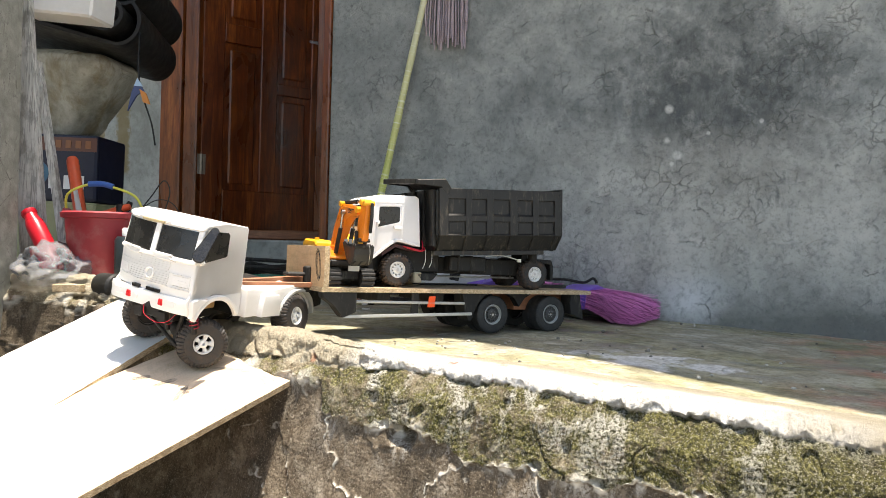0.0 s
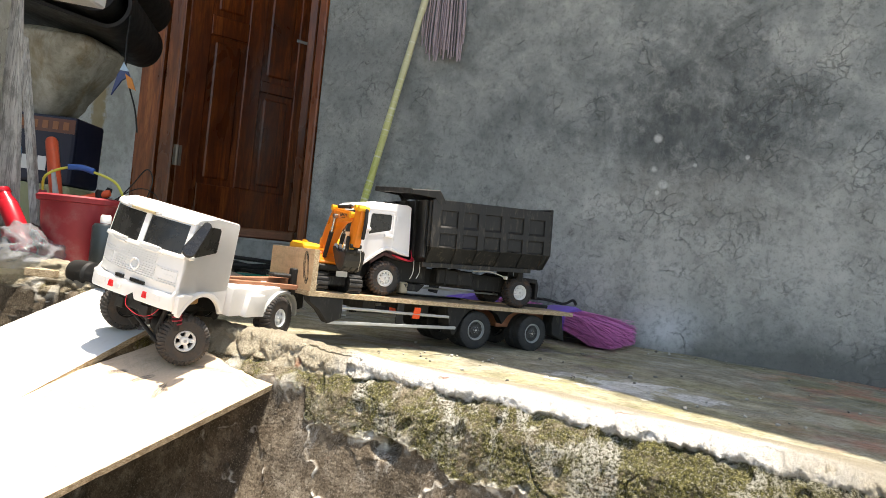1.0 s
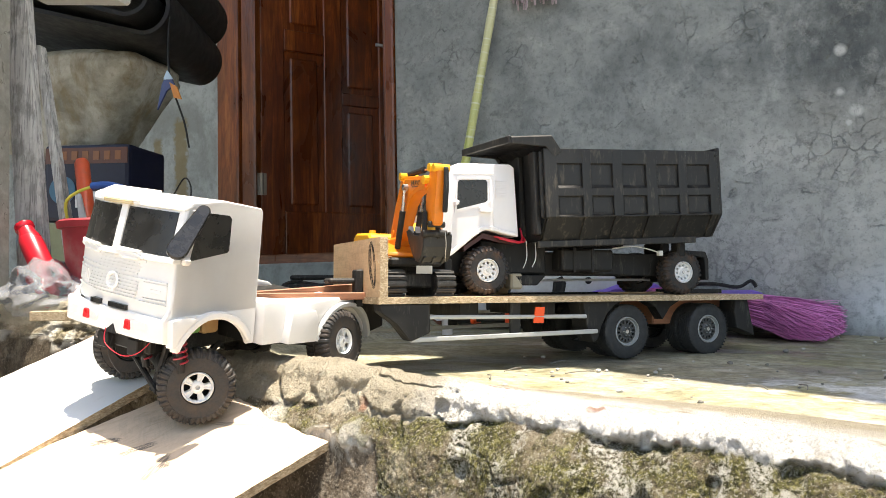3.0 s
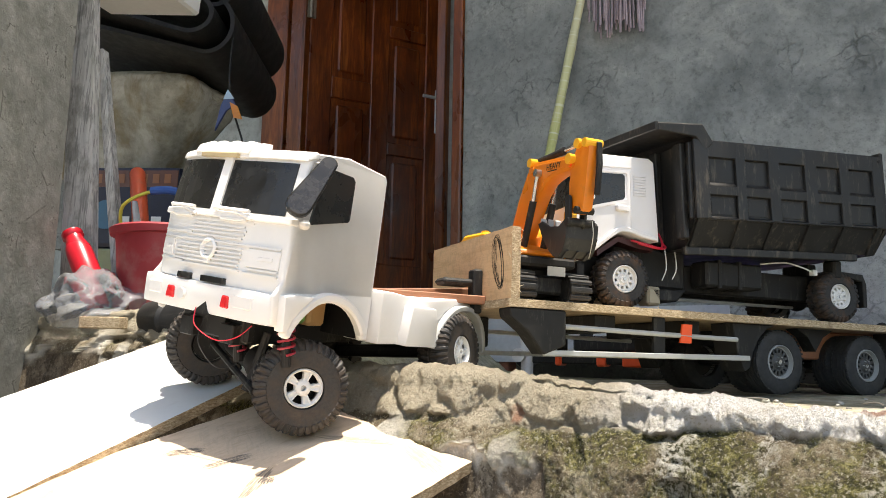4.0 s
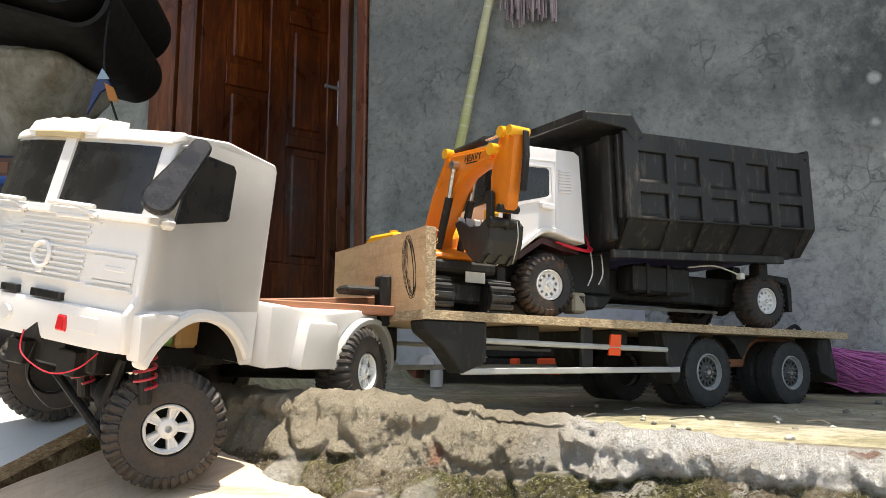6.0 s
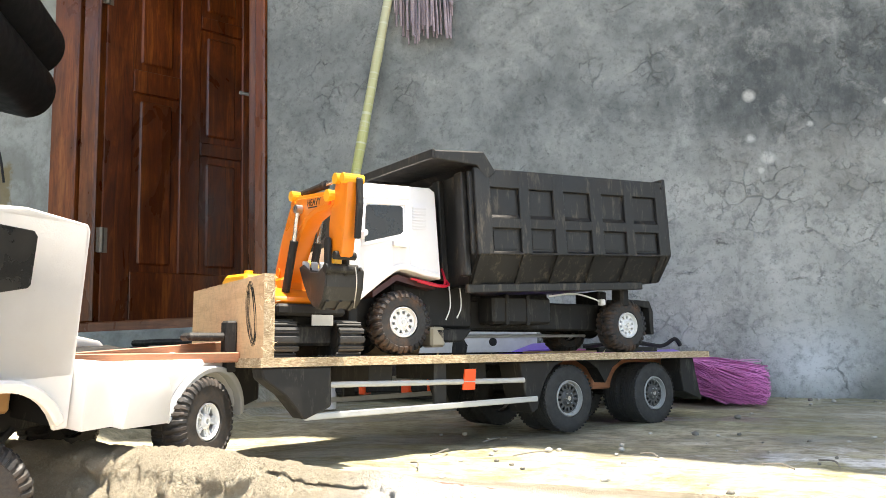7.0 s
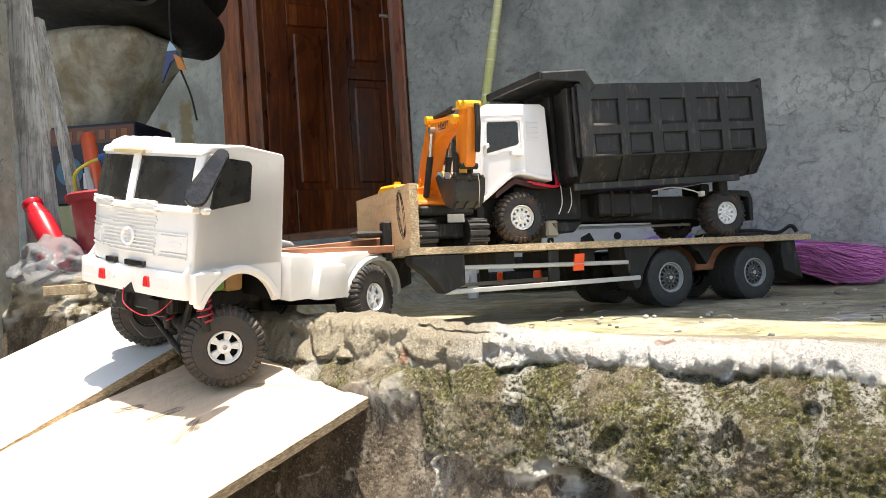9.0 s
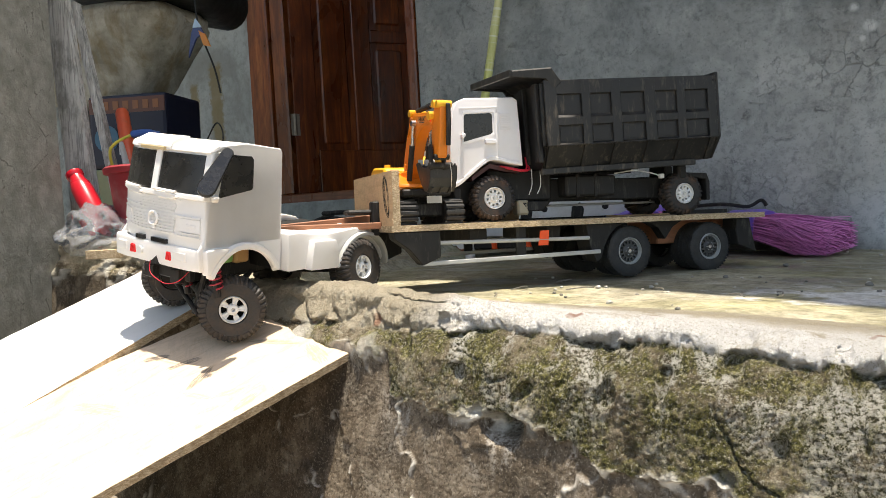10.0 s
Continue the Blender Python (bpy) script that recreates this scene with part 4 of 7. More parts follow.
def five_spoke(r, w):
    """A moulded rim about z with five wide spokes between wedge-shaped holes, its face towards +z."""
    b = lathe([(r, 0.15 * w), (r, w), (r * 0.94, w * 1.03), (r * 0.87, w * 0.97), (r * 0.82, w * 0.86)], 48)
    for k in range(5):
        mm = Matrix.Rotation(2 * math.pi * k / 5, 4, "Z")
        prism([(r * 0.2, -r * 0.14), (r * 0.5, -r * 0.16), (r * 0.86, -r * 0.25), (r * 0.86, r * 0.25), (r * 0.5, r * 0.16), (r * 0.2, r * 0.14)], w * 0.7, w * 0.9, axis=2, bevel=r * 0.025, bm=b, m=mm)
        for s in (-1, 1):
            prism([(r * 0.3, s * r * 0.05), (r * 0.84, s * r * 0.1), (r * 0.84, s * r * 0.19), (r * 0.3, s * r * 0.1)], w * 0.88, w * 0.945, axis=2, bevel=r * 0.015, bm=b, m=mm)
    lathe([(r * 0.42, w * 0.7), (r * 0.42, w * 0.9), (r * 0.38, w * 0.94), (r * 0.24, w * 0.99), (r * 0.15, w * 0.99), (r * 0.14, w * 0.8), (0.0001, w * 0.8)], 24, bm=b)
    back_disc(b, r, w * 0.4)
    back_disc(b, r, w * 0.17)
    return b


def ten_hole(r, w, holes=10, dish=0.86, dark=False):
    """A pressed-steel rim about z with a ring of holes, its face towards +z."""
    b = lathe([(r, 0.2 * w), (r, w), (r * 0.94, w * 1.02), (r * 0.88, w * dish), (r * 0.82, w * dish), (r * 0.78, w * (dish + 0.02))], 40)
    # disc with holes as a ring of bridges
    k = holes * 4
    r0, r1, ri, ro = r * 0.46, r * 0.8, r * 0.53, r * 0.74
    zt, zb = w * (dish + 0.02), w * (dish - 0.35)

    def ring(rad, z):
        return [b.verts.new((rad * math.cos(2 * math.pi * i / k), rad * math.sin(2 * math.pi * i / k), z)) for i in range(k)]

    rings = [ring(r1, zt), ring(ro, zt), ring(ri, zt), ring(r0, zt)]
    deep = [None, ring(ro, zb), ring(ri, zb), None]
    for i in range(k):
        j = (i + 1) % k
        hole = i % 4 in (0, 1)
        b.faces.new((rings[0][i], rings[0][j], rings[1][j], rings[1][i]))
        b.faces.new((rings[2][i], rings[2][j], rings[3][j], rings[3][i]))
        if hole:
            b.faces.new((rings[1][i], rings[1][j], deep[1][j], deep[1][i]))
            b.faces.new((rings[2][i], rings[2][j], deep[2][j], deep[2][i]))
            if i % 4 == 0:
                b.faces.new((rings[1][i], deep[1][i], deep[2][i], rings[2][i]))
            else:
                b.faces.new((rings[1][j], deep[1][j], deep[2][j], rings[2][j]))
        else:
            b.faces.new((rings[1][i], rings[1][j], rings[2][j], rings[2][i]))
    lathe([(r * 0.46, zt), (r * 0.44, zt), (r * 0.3, w * (dish + 0.1)), (r * 0.12, w * (dish + 0.1)), (r * 0.1, w * (dish + 0.02)), (0.0001, w * (dish + 0.02))], 24, bm=b)
    if dark:
        for f in b.faces:
            if f.calc_center_median().xy.length < r * 0.8:
                f.material_index = 2
    back_disc(b, r, zb)
    for i in range(16 if dark else 0):
        a = 2 * math.pi * i / 16
        cyl((r * 0.85 * math.cos(a), r * 0.85 * math.sin(a), w * 0.8), (r * 0.85 * math.cos(a), r * 0.85 * math.sin(a), w * (dish + 0.05)), r * 0.028, n=6, bm=b)
    for i in range(6):
        a = 2 * math.pi * i / 6
        cyl((r * 0.3 * math.cos(a), r * 0.3 * math.sin(a), w * dish), (r * 0.3 * math.cos(a), r * 0.3 * math.sin(a), w * (dish + 0.16)), r * 0.035, n=6, bm=b)
    return b


def wheel(parent, m, tyre, rim, tyre_mat, rim_mat, nut_r, nut_z, label=""):
    """tyre and rim are mesh data, made once and shared. m: its pose under parent, face towards +z."""
    t = new("wheel", tyre)
    t.parent, t.matrix_basis = parent, m
    if label:
        t["label"] = label
    c = new("rim", rim)
    c.parent = t
    nb = cyl((0, 0, nut_z - 0.003), (0, 0, nut_z), nut_r, n=6)
    part("axle_nut", nb, M_CHROME, t)
    return t


def mesh_of(bm, mats, smooth=35):
    bmesh.ops.recalc_face_normals(bm, faces=bm.faces)
    me = bpy.data.meshes.new("wheel_mesh")
    bm.to_mesh(me)
    bm.free()
    for mt in mats:
        me.materials.append(mt)
    me.shade_smooth()
    me.set_sharp_from_angle(angle=radians(smooth))
    return me


TR_R, TR_W = 0.0437, 0.036
TY_TR = mesh_of(tyre_mesh(TR_R, TR_W, 38, 0.0021, 0.0178), [M_TYRE])
RI_TR = mesh_of(five_spoke(0.0178, TR_W * 0.96), [M_RIM, M_BLACK])
DU_R, DU_W = 0.0365, 0.029
TY_DU = mesh_of(tyre_mesh(DU_R, DU_W, 28, 0.0024, 0.0172), [M_TYRE_MUD])
RI_DU = mesh_of(ten_hole(0.0172, DU_W * 0.98), [M_RIM, M_BLACK])
TL_R, TL_W = 0.0422, 0.029
TY_TL = mesh_of(road_tyre_mesh(TL_R, TL_W, 0.0225), [M_TYRE_GREY])
RI_TL = mesh_of(ten_hole(0.0225, TL_W * 0.98, 14, 0.84, True), [M_GREYRIM, M_BLACK, M_DARKRIM])


def facing(at, normal):
    """A wheel's pose: its outer face's centre and the way it faces."""
    n = Vector(normal).normalized()
    return Matrix.Translation(at) @ n.to_track_quat("Z", "Y").to_matrix().to_4x4()


# ---- tractor truck ----
def build_tractor():
    m = axes((-0.852, 1.103, 0.056), (0.984, -0.035, -0.16), (0.165, -0.05, 0.985))
    truck = thing("model_tractor_truck", m, "white hand-made model tractor truck nosing down the ramp boards", "model truck")
    inv = m.inverted()

    def loc(p):
        return inv @ Vector(p)

    W = 0.188
    side = [(0.0, 0.0), (-0.013, 0.0)] + [(-0.068 + 0.058 * math.cos(radians(d)), -0.018 + 0.055 * math.sin(radians(d))) for d in range(25, 136, 10)] + [(-0.124, 0.014), (-0.136, 0.014), (-0.139, 0.04), (-0.134, 0.046), (-0.13, 0.052), (-0.128, 0.105), (-0.117, 0.158), (-0.109, 0.166), (-0.06, 0.17), (-0.003, 0.163), (0.0, 0.158)]
    upper = [(0.0, 0.04), (-0.1305, 0.04)] + side[side.index((-0.13, 0.052)):]
    cc = -W / 2

    def nose(bm):
        """Cuts the mesh into strips and bows its front back towards both sides."""
        for k in range(1, 14):
            x = -W * k / 14
            bmesh.ops.bisect_plane(bm, geom=bm.verts[:] + bm.edges[:] + bm.faces[:], plane_co=(x, 0, 0), plane_no=(1, 0, 0))
        for v in bm.verts:
            if v.co.y < -0.07:
                u = max(-1.05, min(1.05, (v.co.x - cc) / (W / 2)))
                back = 0.024 * abs(u) ** 2.4 if u < 0 else 0.005 * u ** 4
                v.co.y += back * min(1, (-0.07 - v.co.y) / 0.03)
        return bm

    body = prism(upper, -W, 0.0, axis=0, bevel=0.0035, seg=2)
    for x0, x1 in ((-0.004, 0.0), (-W, -W + 0.004)):
        prism(side, x0, x1, axis=0, bevel=0.0012, bm=body)
    cab = part("cab", nose(body), M_WHITE, truck, "matt white plastic cab shell", smooth=40)
    part("bulkhead", box((-W + 0.005, -0.004, 0.0), (-0.005, 0.0, 0.0395)), M_BLACK, cab)
    # black panels added inside so the open wheel arches look unlit
    part("shade_panel", box((-0.08, -0.115, 0.0), (-0.075, -0.005, 0.0355)), M_BLACK, cab)
    part("cab_floor", box((-W + 0.006, -0.1, 0.036), (-0.006, -0.006, 0.0398)), M_BLACK, cab)
    # wheel-arch lips
    for x0, x1 in ((-0.002, 0.0065), (-W - 0.003, -W + 0.002)):
        o = [(-0.068 + 0.066 * math.cos(radians(d)), -0.018 + 0.063 * math.sin(radians(d))) for d in range(24, 158, 7)]
        i = [(-0.068 + 0.057 * math.cos(radians(d)), -0.018 + 0.054 * math.sin(radians(d))) for d in range(157, 23, -7)]
        part("wheel_arch", nose(prism(o + i, x0, x1, axis=0, bevel=0.002)), M_WHITE, cab, smooth=40)
    part("bumper_wrap", nose(prism([(-0.131, 0.0095), (-0.133, 0.0405), (-0.118, 0.0425), (-0.104, 0.041), (-0.096, 0.0405), (-0.101, 0.0366), (-0.1104, 0.0303), (-0.1207, 0.02), (-0.126, 0.0095)], -0.003, 0.0072, axis=0, bevel=0.0025, seg=2)), M_WHITE, cab, smooth=50)
    # bumper, a little proud, swept into the arch
    bp = prism([(-W - 0.001, -0.106), (-W + 0.002, -0.122), (-W + 0.012, -0.13), (-W + 0.04, -0.1335), (-0.04, -0.1345), (-0.022, -0.1335), (-0.01, -0.131), (-0.002, -0.1275), (0.004, -0.122), (0.0065, -0.1165), (-0.004, -0.112), (-0.02, -0.12), (-W + 0.02, -0.12), (-W + 0.01, -0.106)], 0.013, 0.0405, axis=2, bevel=0.003, seg=2)
    bumper = part("bumper", bp, M_WHITE, truck, "white bumper with a broken notch", smooth=40)
    for x in (-0.132, -0.0575):
        part("lamp", prism([(x - 0.005, 0.0215), (x + 0.0055, 0.0215), (x + 0.0045, 0.0325), (x - 0.0034, 0.0325)], -0.1362, -0.132, axis=1, bevel=0.001), M_RED, bumper, "small red lamp")
    part("fog_lamp", cyl((-0.115, -0.1368, 0.027), (-0.115, -0.132, 0.027), 0.0052, n=14), M_RIM, bumper, "pale round lamp")
    nt = prism([(-0.098, 0.0125), (-0.082, 0.024), (-0.076, 0.0125)], -0.1345, -0.132, axis=1)
    part("notch", nt, M_BLACK, bumper, "dark broken notch")
    for x0, x1 in ((-0.164, -0.146), (-0.05, -0.024)):
        part("lamp_recess", box((x0, -0.1348, 0.023), (x1, -0.131, 0.035), 0.0012), M_WHITE, bumper)
    for x0, x1 in ((-0.126, -0.11), (-0.094, -0.064)):
        part("slot", box((x0, -0.1345, 0.0412), (x1, -0.126, 0.0468), 0.0005), M_GLASS, cab, "dark slot above the bumper")

    def front(x0, x1, u0, u1, proud, base=0.0, bev=0.0):
        """A patch on the sloping nose; u: height."""
        yf = lambda u: -0.13 + (u - 0.052) * 0.003 / 0.048
        return prism([(yf(u0) - proud, u0), (yf(u1) - proud, u1), (yf(u1) + 0.004, u1), (yf(u0) + 0.004, u0)], x0, x1, axis=0, bevel=bev)

    # pressed lines of the grille
    for x0, x1, u in [(-0.146, -0.05, 0.0545), (-0.145, -0.052, 0.0582), (-0.144, -0.051, 0.0619), (-0.143, -0.05, 0.0656), (-0.142, -0.05, 0.0693), (-0.14, -0.05, 0.073), (-0.182, -0.006, 0.0775), (-0.128, -0.052, 0.0822), (-0.126, -0.05, 0.0858), (-0.122, -0.048, 0.0894), (-0.12, -0.05, 0.093), (-0.124, -0.04, 0.0968), (-0.182, -0.12, 0.0835), (-0.182, -0.128, 0.056), (-0.046, -0.006, 0.0535), (-0.04, -0.006, 0.0575)]:
        part("grille_bar", nose(front(x0, x1, u, u + 0.0016, 0.0024)), M_WHITE, cab)
    for x0, x1 in ((-0.183, -0.15), (-0.042, -0.006)):
        hl = nose(front(x0, x1, 0.06, 0.0765, 0.002, bev=0.0006))
        h = part("headlamp_panel", hl, M_WHITE, cab)
        part("headlamp", nose(front(x0 + 0.012, x1 - 0.006, 0.066, 0.0705, 0.0025, bev=0.001)), M_WHITE, h)
    em = lathe([(0.0095, 0), (0.0104, 0.003), (0.0085, 0.0046), (0.0068, 0.0026), (0.0066, 0.0)], 28)
    box((-0.0035, -0.0135, 0), (0.0035, -0.0075, 0.0035), 0.001, bm=em)
    emb = part("emblem", em, M_WHITE, cab, "raised round white emblem", smooth=40, m=Matrix.Translation((-0.092, -0.1288, 0.071)) @ Euler((radians(90 - 3), 0, 0)).to_matrix().to_4x4())

    # windscreen, two dark panes set in the slope
    def screen(x0, x1, v0, v1, proud):
        def yz(v):
            return (-0.128 + 0.011 * v, 0.105 + 0.053 * v)
        n = Vector((-0.053, 0.01)).normalized() * proud
        a, c = yz(v0), yz(v1)
        return prism([(a[0] + n.x, a[1] + n.y), (c[0] + n.x, c[1] + n.y), (c[0] + 0.003, c[1]), (a[0] + 0.003, a[1])], x0, x1, axis=0)

    for x0, x1 in ((-0.18, -0.097), (-0.087, -0.009)):
        part("windscreen", nose(screen(x0, x1, 0.04, 0.93, 0.0012)), M_GLASS, cab, "dark film windscreen pane")
    part("pillar", nose(screen(-0.0975, -0.0865, 0.0, 1.0, 0.003)), M_WHITE, cab)
    for x0, x1 in ((-0.165, -0.118), (-0.09, -0.045)):
        wp = cyl((x0, -0.1325, 0.109), (x1, -0.1325, 0.108), 0.0018, n=8)
        cyl((x0 + 0.022, -0.133, 0.109), (x1 + 0.004, -0.132, 0.1015), 0.0015, n=8, bm=wp)
        box((x0 + 0.008, -0.1325, 0.0985), (x1 - 0.004, -0.127, 0.102), 0.001, bm=wp)
        part("wiper", nose(wp), M_WHITE, cab)
    part("screen_sill", nose(prism([(-0.132, 0.1005), (-0.131, 0.1065), (-0.122, 0.107), (-0.122, 0.1)], -W - 0.001, 0.001, axis=0, bevel=0.001)), M_WHITE, cab)
    # sun visor with a wavy upper face
    vs = bmesh.new()
    rows = []
    for i in range(25):
        x = -0.148 + 0.08 * i / 24
        wv = 0.0018 * math.sin(i * 1.05)
        rows.append([vs.verts.new((x, y, z)) for y, z in ((-0.117, 0.157), (-0.1215, 0.1615), (-0.118, 0.168 + wv), (-0.105, 0.1735 + wv), (-0.093, 0.1745), (-0.093, 0.166))])
    for r0, r1 in zip(rows, rows[1:]):
        for k in range(6):
            vs.faces.new((r0[k], r1[k], r1[(k + 1) % 6], r0[(k + 1) % 6]))
    vs.faces.new(rows[0])
    vs.faces.new(rows[-1][::-1])
    part("sun_visor", nose(vs), M_WHITE, cab, "wavy white visor strip", smooth=50)
    part("tape_strip", nose(box((-0.132, -0.1236, 0.1566), (-0.08, -0.119, 0.1606), 0.0004)), plain("tan_masking_tape", (0.55, 0.44, 0.25), 0.6), cab, "strip of tan masking tape")
    part("roof_edge", nose(prism([(-0.1205, 0.1565), (-0.118, 0.1635), (-0.108, 0.1675), (-0.104, 0.162)], -W - 0.001, 0.001, axis=0, bevel=0.0015)), M_WHITE, cab, smooth=40)
    # side windows
    for x0, x1 in ((-0.001, 0.0012), (-W - 0.0012, -W + 0.001)):
        part("side_window", nose(prism([(-0.1095, 0.103), (-0.053, 0.111), (-0.0505, 0.1135), (-0.0495, 0.1495), (-0.053, 0.1535), (-0.097, 0.1565)], x0, x1, axis=0, bevel=0.0004)), M_GLASS, cab, "dark film side window")
    # mirrors: long dark paddles on a bent white wire
    for sgn, xx in ((1, 0.0),):
        p, q = Vector((xx + sgn * 0.011, -0.137, 0.109)), Vector((xx + sgn * 0.009, -0.093, 0.164))
        ln = (q - p).length
        pts = arc(0.0, ln - 0.008, 0.0072, 0, 180, 8) + arc(0.0, 0.011, 0.0112, 180, 360, 8)
        mb = prism(pts, -0.003, 0.003, axis=1, bevel=0.0014)
        d = (q - p).normalized()
        fx = d.cross(Vector((0.9 * sgn, -1, 0.2))).normalized()
        mir = part("mirror", mb, M_GLASS, cab, "long black mirror paddle", m=axes(p, fx, d), smooth=40)
        part("mirror_stay", tube([(xx - sgn * 0.012, -0.111, 0.156), (xx - sgn * 0.002, -0.106, 0.1575), q - d * 0.006], 0.0009), M_WHITE, cab)
        part("mirror_foot", box((xx - 0.005, -0.116, 0.0985), (xx + 0.005, -0.104, 0.107), 0.003), M_WHITE, cab)
    # rear fairing: deck with step box and wheel arches
    def rear_side(x0, x1):
        o = [(0.002, -0.002), (0.1, -0.004)] + [(0.152 + 0.05 * math.cos(radians(d)), -0.014 + 0.05 * math.sin(radians(d))) for d in range(168, 8, -12)] + [(0.204, -0.01), (0.213, -0.012), (0.211, 0.008), (0.2, 0.024), (0.178, 0.041), (0.15, 0.047), (0.075, 0.043), (0.05, 0.046), (0.02, 0.05), (0.002, 0.05)]
        return prism(o, x0, x1, axis=0, bevel=0.003, seg=2)

    for x0, x1 in ((-0.035, 0.012), (-W - 0.012, -W + 0.035)):
        f = part("rear_fairing", rear_side(x0, x1), M_WHITE, truck, "white rear fairing over the wheel", smooth=40)
        o = [(0.152 + 0.058 * math.cos(radians(d)), -0.016 + 0.056 * math.sin(radians(d))) for d in range(172, -1, -8)]
        i = [(0.152 + 0.052 * math.cos(radians(d)), -0.016 + 0.05 * math.sin(radians(d))) for d in range(0, 173, 8)]
        out = 0.006 if x1 > -0.1 else -0.006
        part("wheel_arch", prism(o + i, (x1 if out > 0 else x0) - 0.004, (x1 if out > 0 else x0) + out + 0.002, axis=0, bevel=0.001), M_GREYSTRIP, f, "grey arch trim", smooth=40)
    for x0, x1 in ((0.006, 0.024), (-W - 0.024, -W - 0.006)):
        part("step_box", prism([(0.034, -0.003), (0.09, -0.006), (0.09, 0.022), (0.084, 0.036), (0.04, 0.038)], x0, x1, axis=0, bevel=0.003, seg=2), M_WHITE, truck, "white step box", smooth=40)
    part("deck_plate", box((-W + 0.03, 0.002, 0.028), (-0.03, 0.19, 0.036)), M_BLACK, truck, "black plate behind the cab")
    # chassis, springs, axles, links: all in world places turned into the truck's own
    for x in (-0.13, -0.076):
        part("chassis_rail", box((x, -0.12, -0.012), (x + 0.018, 0.21, 0.006), 0.001), M_BLACK, truck)
    part("cross_member", box((-0.14, -0.11, -0.01), (-0.05, -0.1, 0.012), 0.002), M_BLACK, truck)
    part("gearbox", box((-0.111, -0.03, -0.02), (-0.077, 0.045, 0.027), 0.003), M_BLACK, truck, "black gearbox")
    fr, fl = Vector((-0.871, 1.0316, 0.0116)), Vector((-1.045, 1.078, 0.053))
    ax = cyl(loc(fr + Vector((-0.03, 0, 0))), loc(fl + Vector((0.03, 0, 0))), 0.008, n=12)
    dc = loc((fr + fl) / 2 + Vector((0.015, 0, 0)))
    b2 = bmesh.new()
    bmesh.ops.create_uvsphere(b2, u_segments=14, v_segments=10, radius=0.018)
    b2.transform(Matrix.Translation(dc))
    merge(ax, b2)
    for s in (fr + Vector((-0.032, 0, 0)), fl + Vector((0.034, 0, 0))):
        cc = loc(s)
        box(cc - Vector((0.008, 0.011, 0.015)), cc + Vector((0.008, 0.011, 0.015)), 0.003, bm=ax)
    part("front_axle", ax, M_BLACK, truck, "black front axle", smooth=40)
    part("tie_rod", tube([loc(fr + Vector((-0.03, -0.03, -0.004))), loc(fl + Vector((0.045, -0.035, -0.002)))], 0.0033), M_BLACK, truck)
    for p, q in (((-0.05, -0.085, 0.0), loc(fr + Vector((-0.05, -0.02, -0.004)))), ((-0.135, -0.085, 0.0), loc(fl + Vector((0.05, -0.02, 0)))), ((-0.06, 0.0, -0.01), loc(fr + Vector((-0.045, 0.012, 0.0)))), ((-0.13, 0.0, -0.01), loc(fl + Vector((0.045, 0.012, 0))))):
        part("link", tube([p, (Vector(p) + Vector(q)) / 2 + Vector((0, 0, -0.004)), q], 0.0042), M_BLACK, truck)
    for base, top in (((-0.012, -0.095, -0.024), (-0.017, -0.1, 0.032)), ((-0.074, -0.094, -0.03), (-0.08, -0.1, 0.02))):
        base, top = Vector(base), Vector(top)
        d = top - base
        sp = part("shock", cyl(base, top, 0.0042, n=10), M_BLACK, truck)
        turn = d.to_track_quat("Z", "Y").to_matrix().to_4x4()
        coil = [Matrix.Translation(base) @ turn @ Vector((0.0075 * math.cos(a), 0.0075 * math.sin(a), d.length * (0.2 + 0.7 * k / 36))) for k, a in ((k, k * 2 * math.pi / 6) for k in range(37))]
        part("spring", tube(coil, 0.0012, 5), M_SPRING, sp, "dark red coil spring")
    # electronics seen through the arch
    part("battery", box((-0.056, -0.082, 0.01), (-0.04, -0.046, 0.0355), 0.003), plain("green_battery_wrap", (0.2, 0.42, 0.1), 0.4), truck, "green wrapped battery")
    part("tape", box((-0.055, -0.044, 0.008), (-0.039, -0.02, 0.0355), 0.003), plain("tan_tape", (0.55, 0.33, 0.14), 0.5), truck, "tan taped bundle")
    part("red_wire", tube([(-0.088, -0.139, 0.018), (-0.082, -0.143, 0.003), (-0.055, -0.142, -0.006), (-0.034, -0.138, -0.001), (-0.03, -0.125, 0.01)], 0.0005), M_REDWIRE, truck, "drooping red wire")
    part("thin_wire", tube([(-0.08, -0.135, 0.01), (-0.078, -0.14, -0.012), (-0.055, -0.137, -0.03), (-0.035, -0.13, -0.024)], 0.0003), M_BLACK, truck)
    # wheels
    steer = (0.80, -0.60, -0.08)
    for at, nrm in ((fr + Vector(steer) * 0.0, steer), (fl, (-0.80, 0.60, 0.12))):
        n = Vector(nrm).normalized()
        wheel(truck, inv @ facing(Vector(at) + n * 0.008 - n * TR_W, n), TY_TR, RI_TR, None, None, 0.0032, TR_W * 0.78, "chunky black tyre on a white five-spoke rim")
    for at, nrm in (((-0.818, 1.241, 0.047), (0.995, -0.03, 0.0)), ((-1.035, 1.262, 0.047), (-0.995, 0.03, 0.0))):
        n = Vector(nrm).normalized()
        wheel(truck, inv @ facing(Vector(at) - n * TR_W, n), TY_TR, RI_TR, None, None, 0.0032, TR_W * 0.78)
    part("rear_axle", cyl(loc((-0.85, 1.242, 0.047)), loc((-1.01, 1.26, 0.047)), 0.008, n=12), M_BLACK, truck)
    return truck


build_tractor()


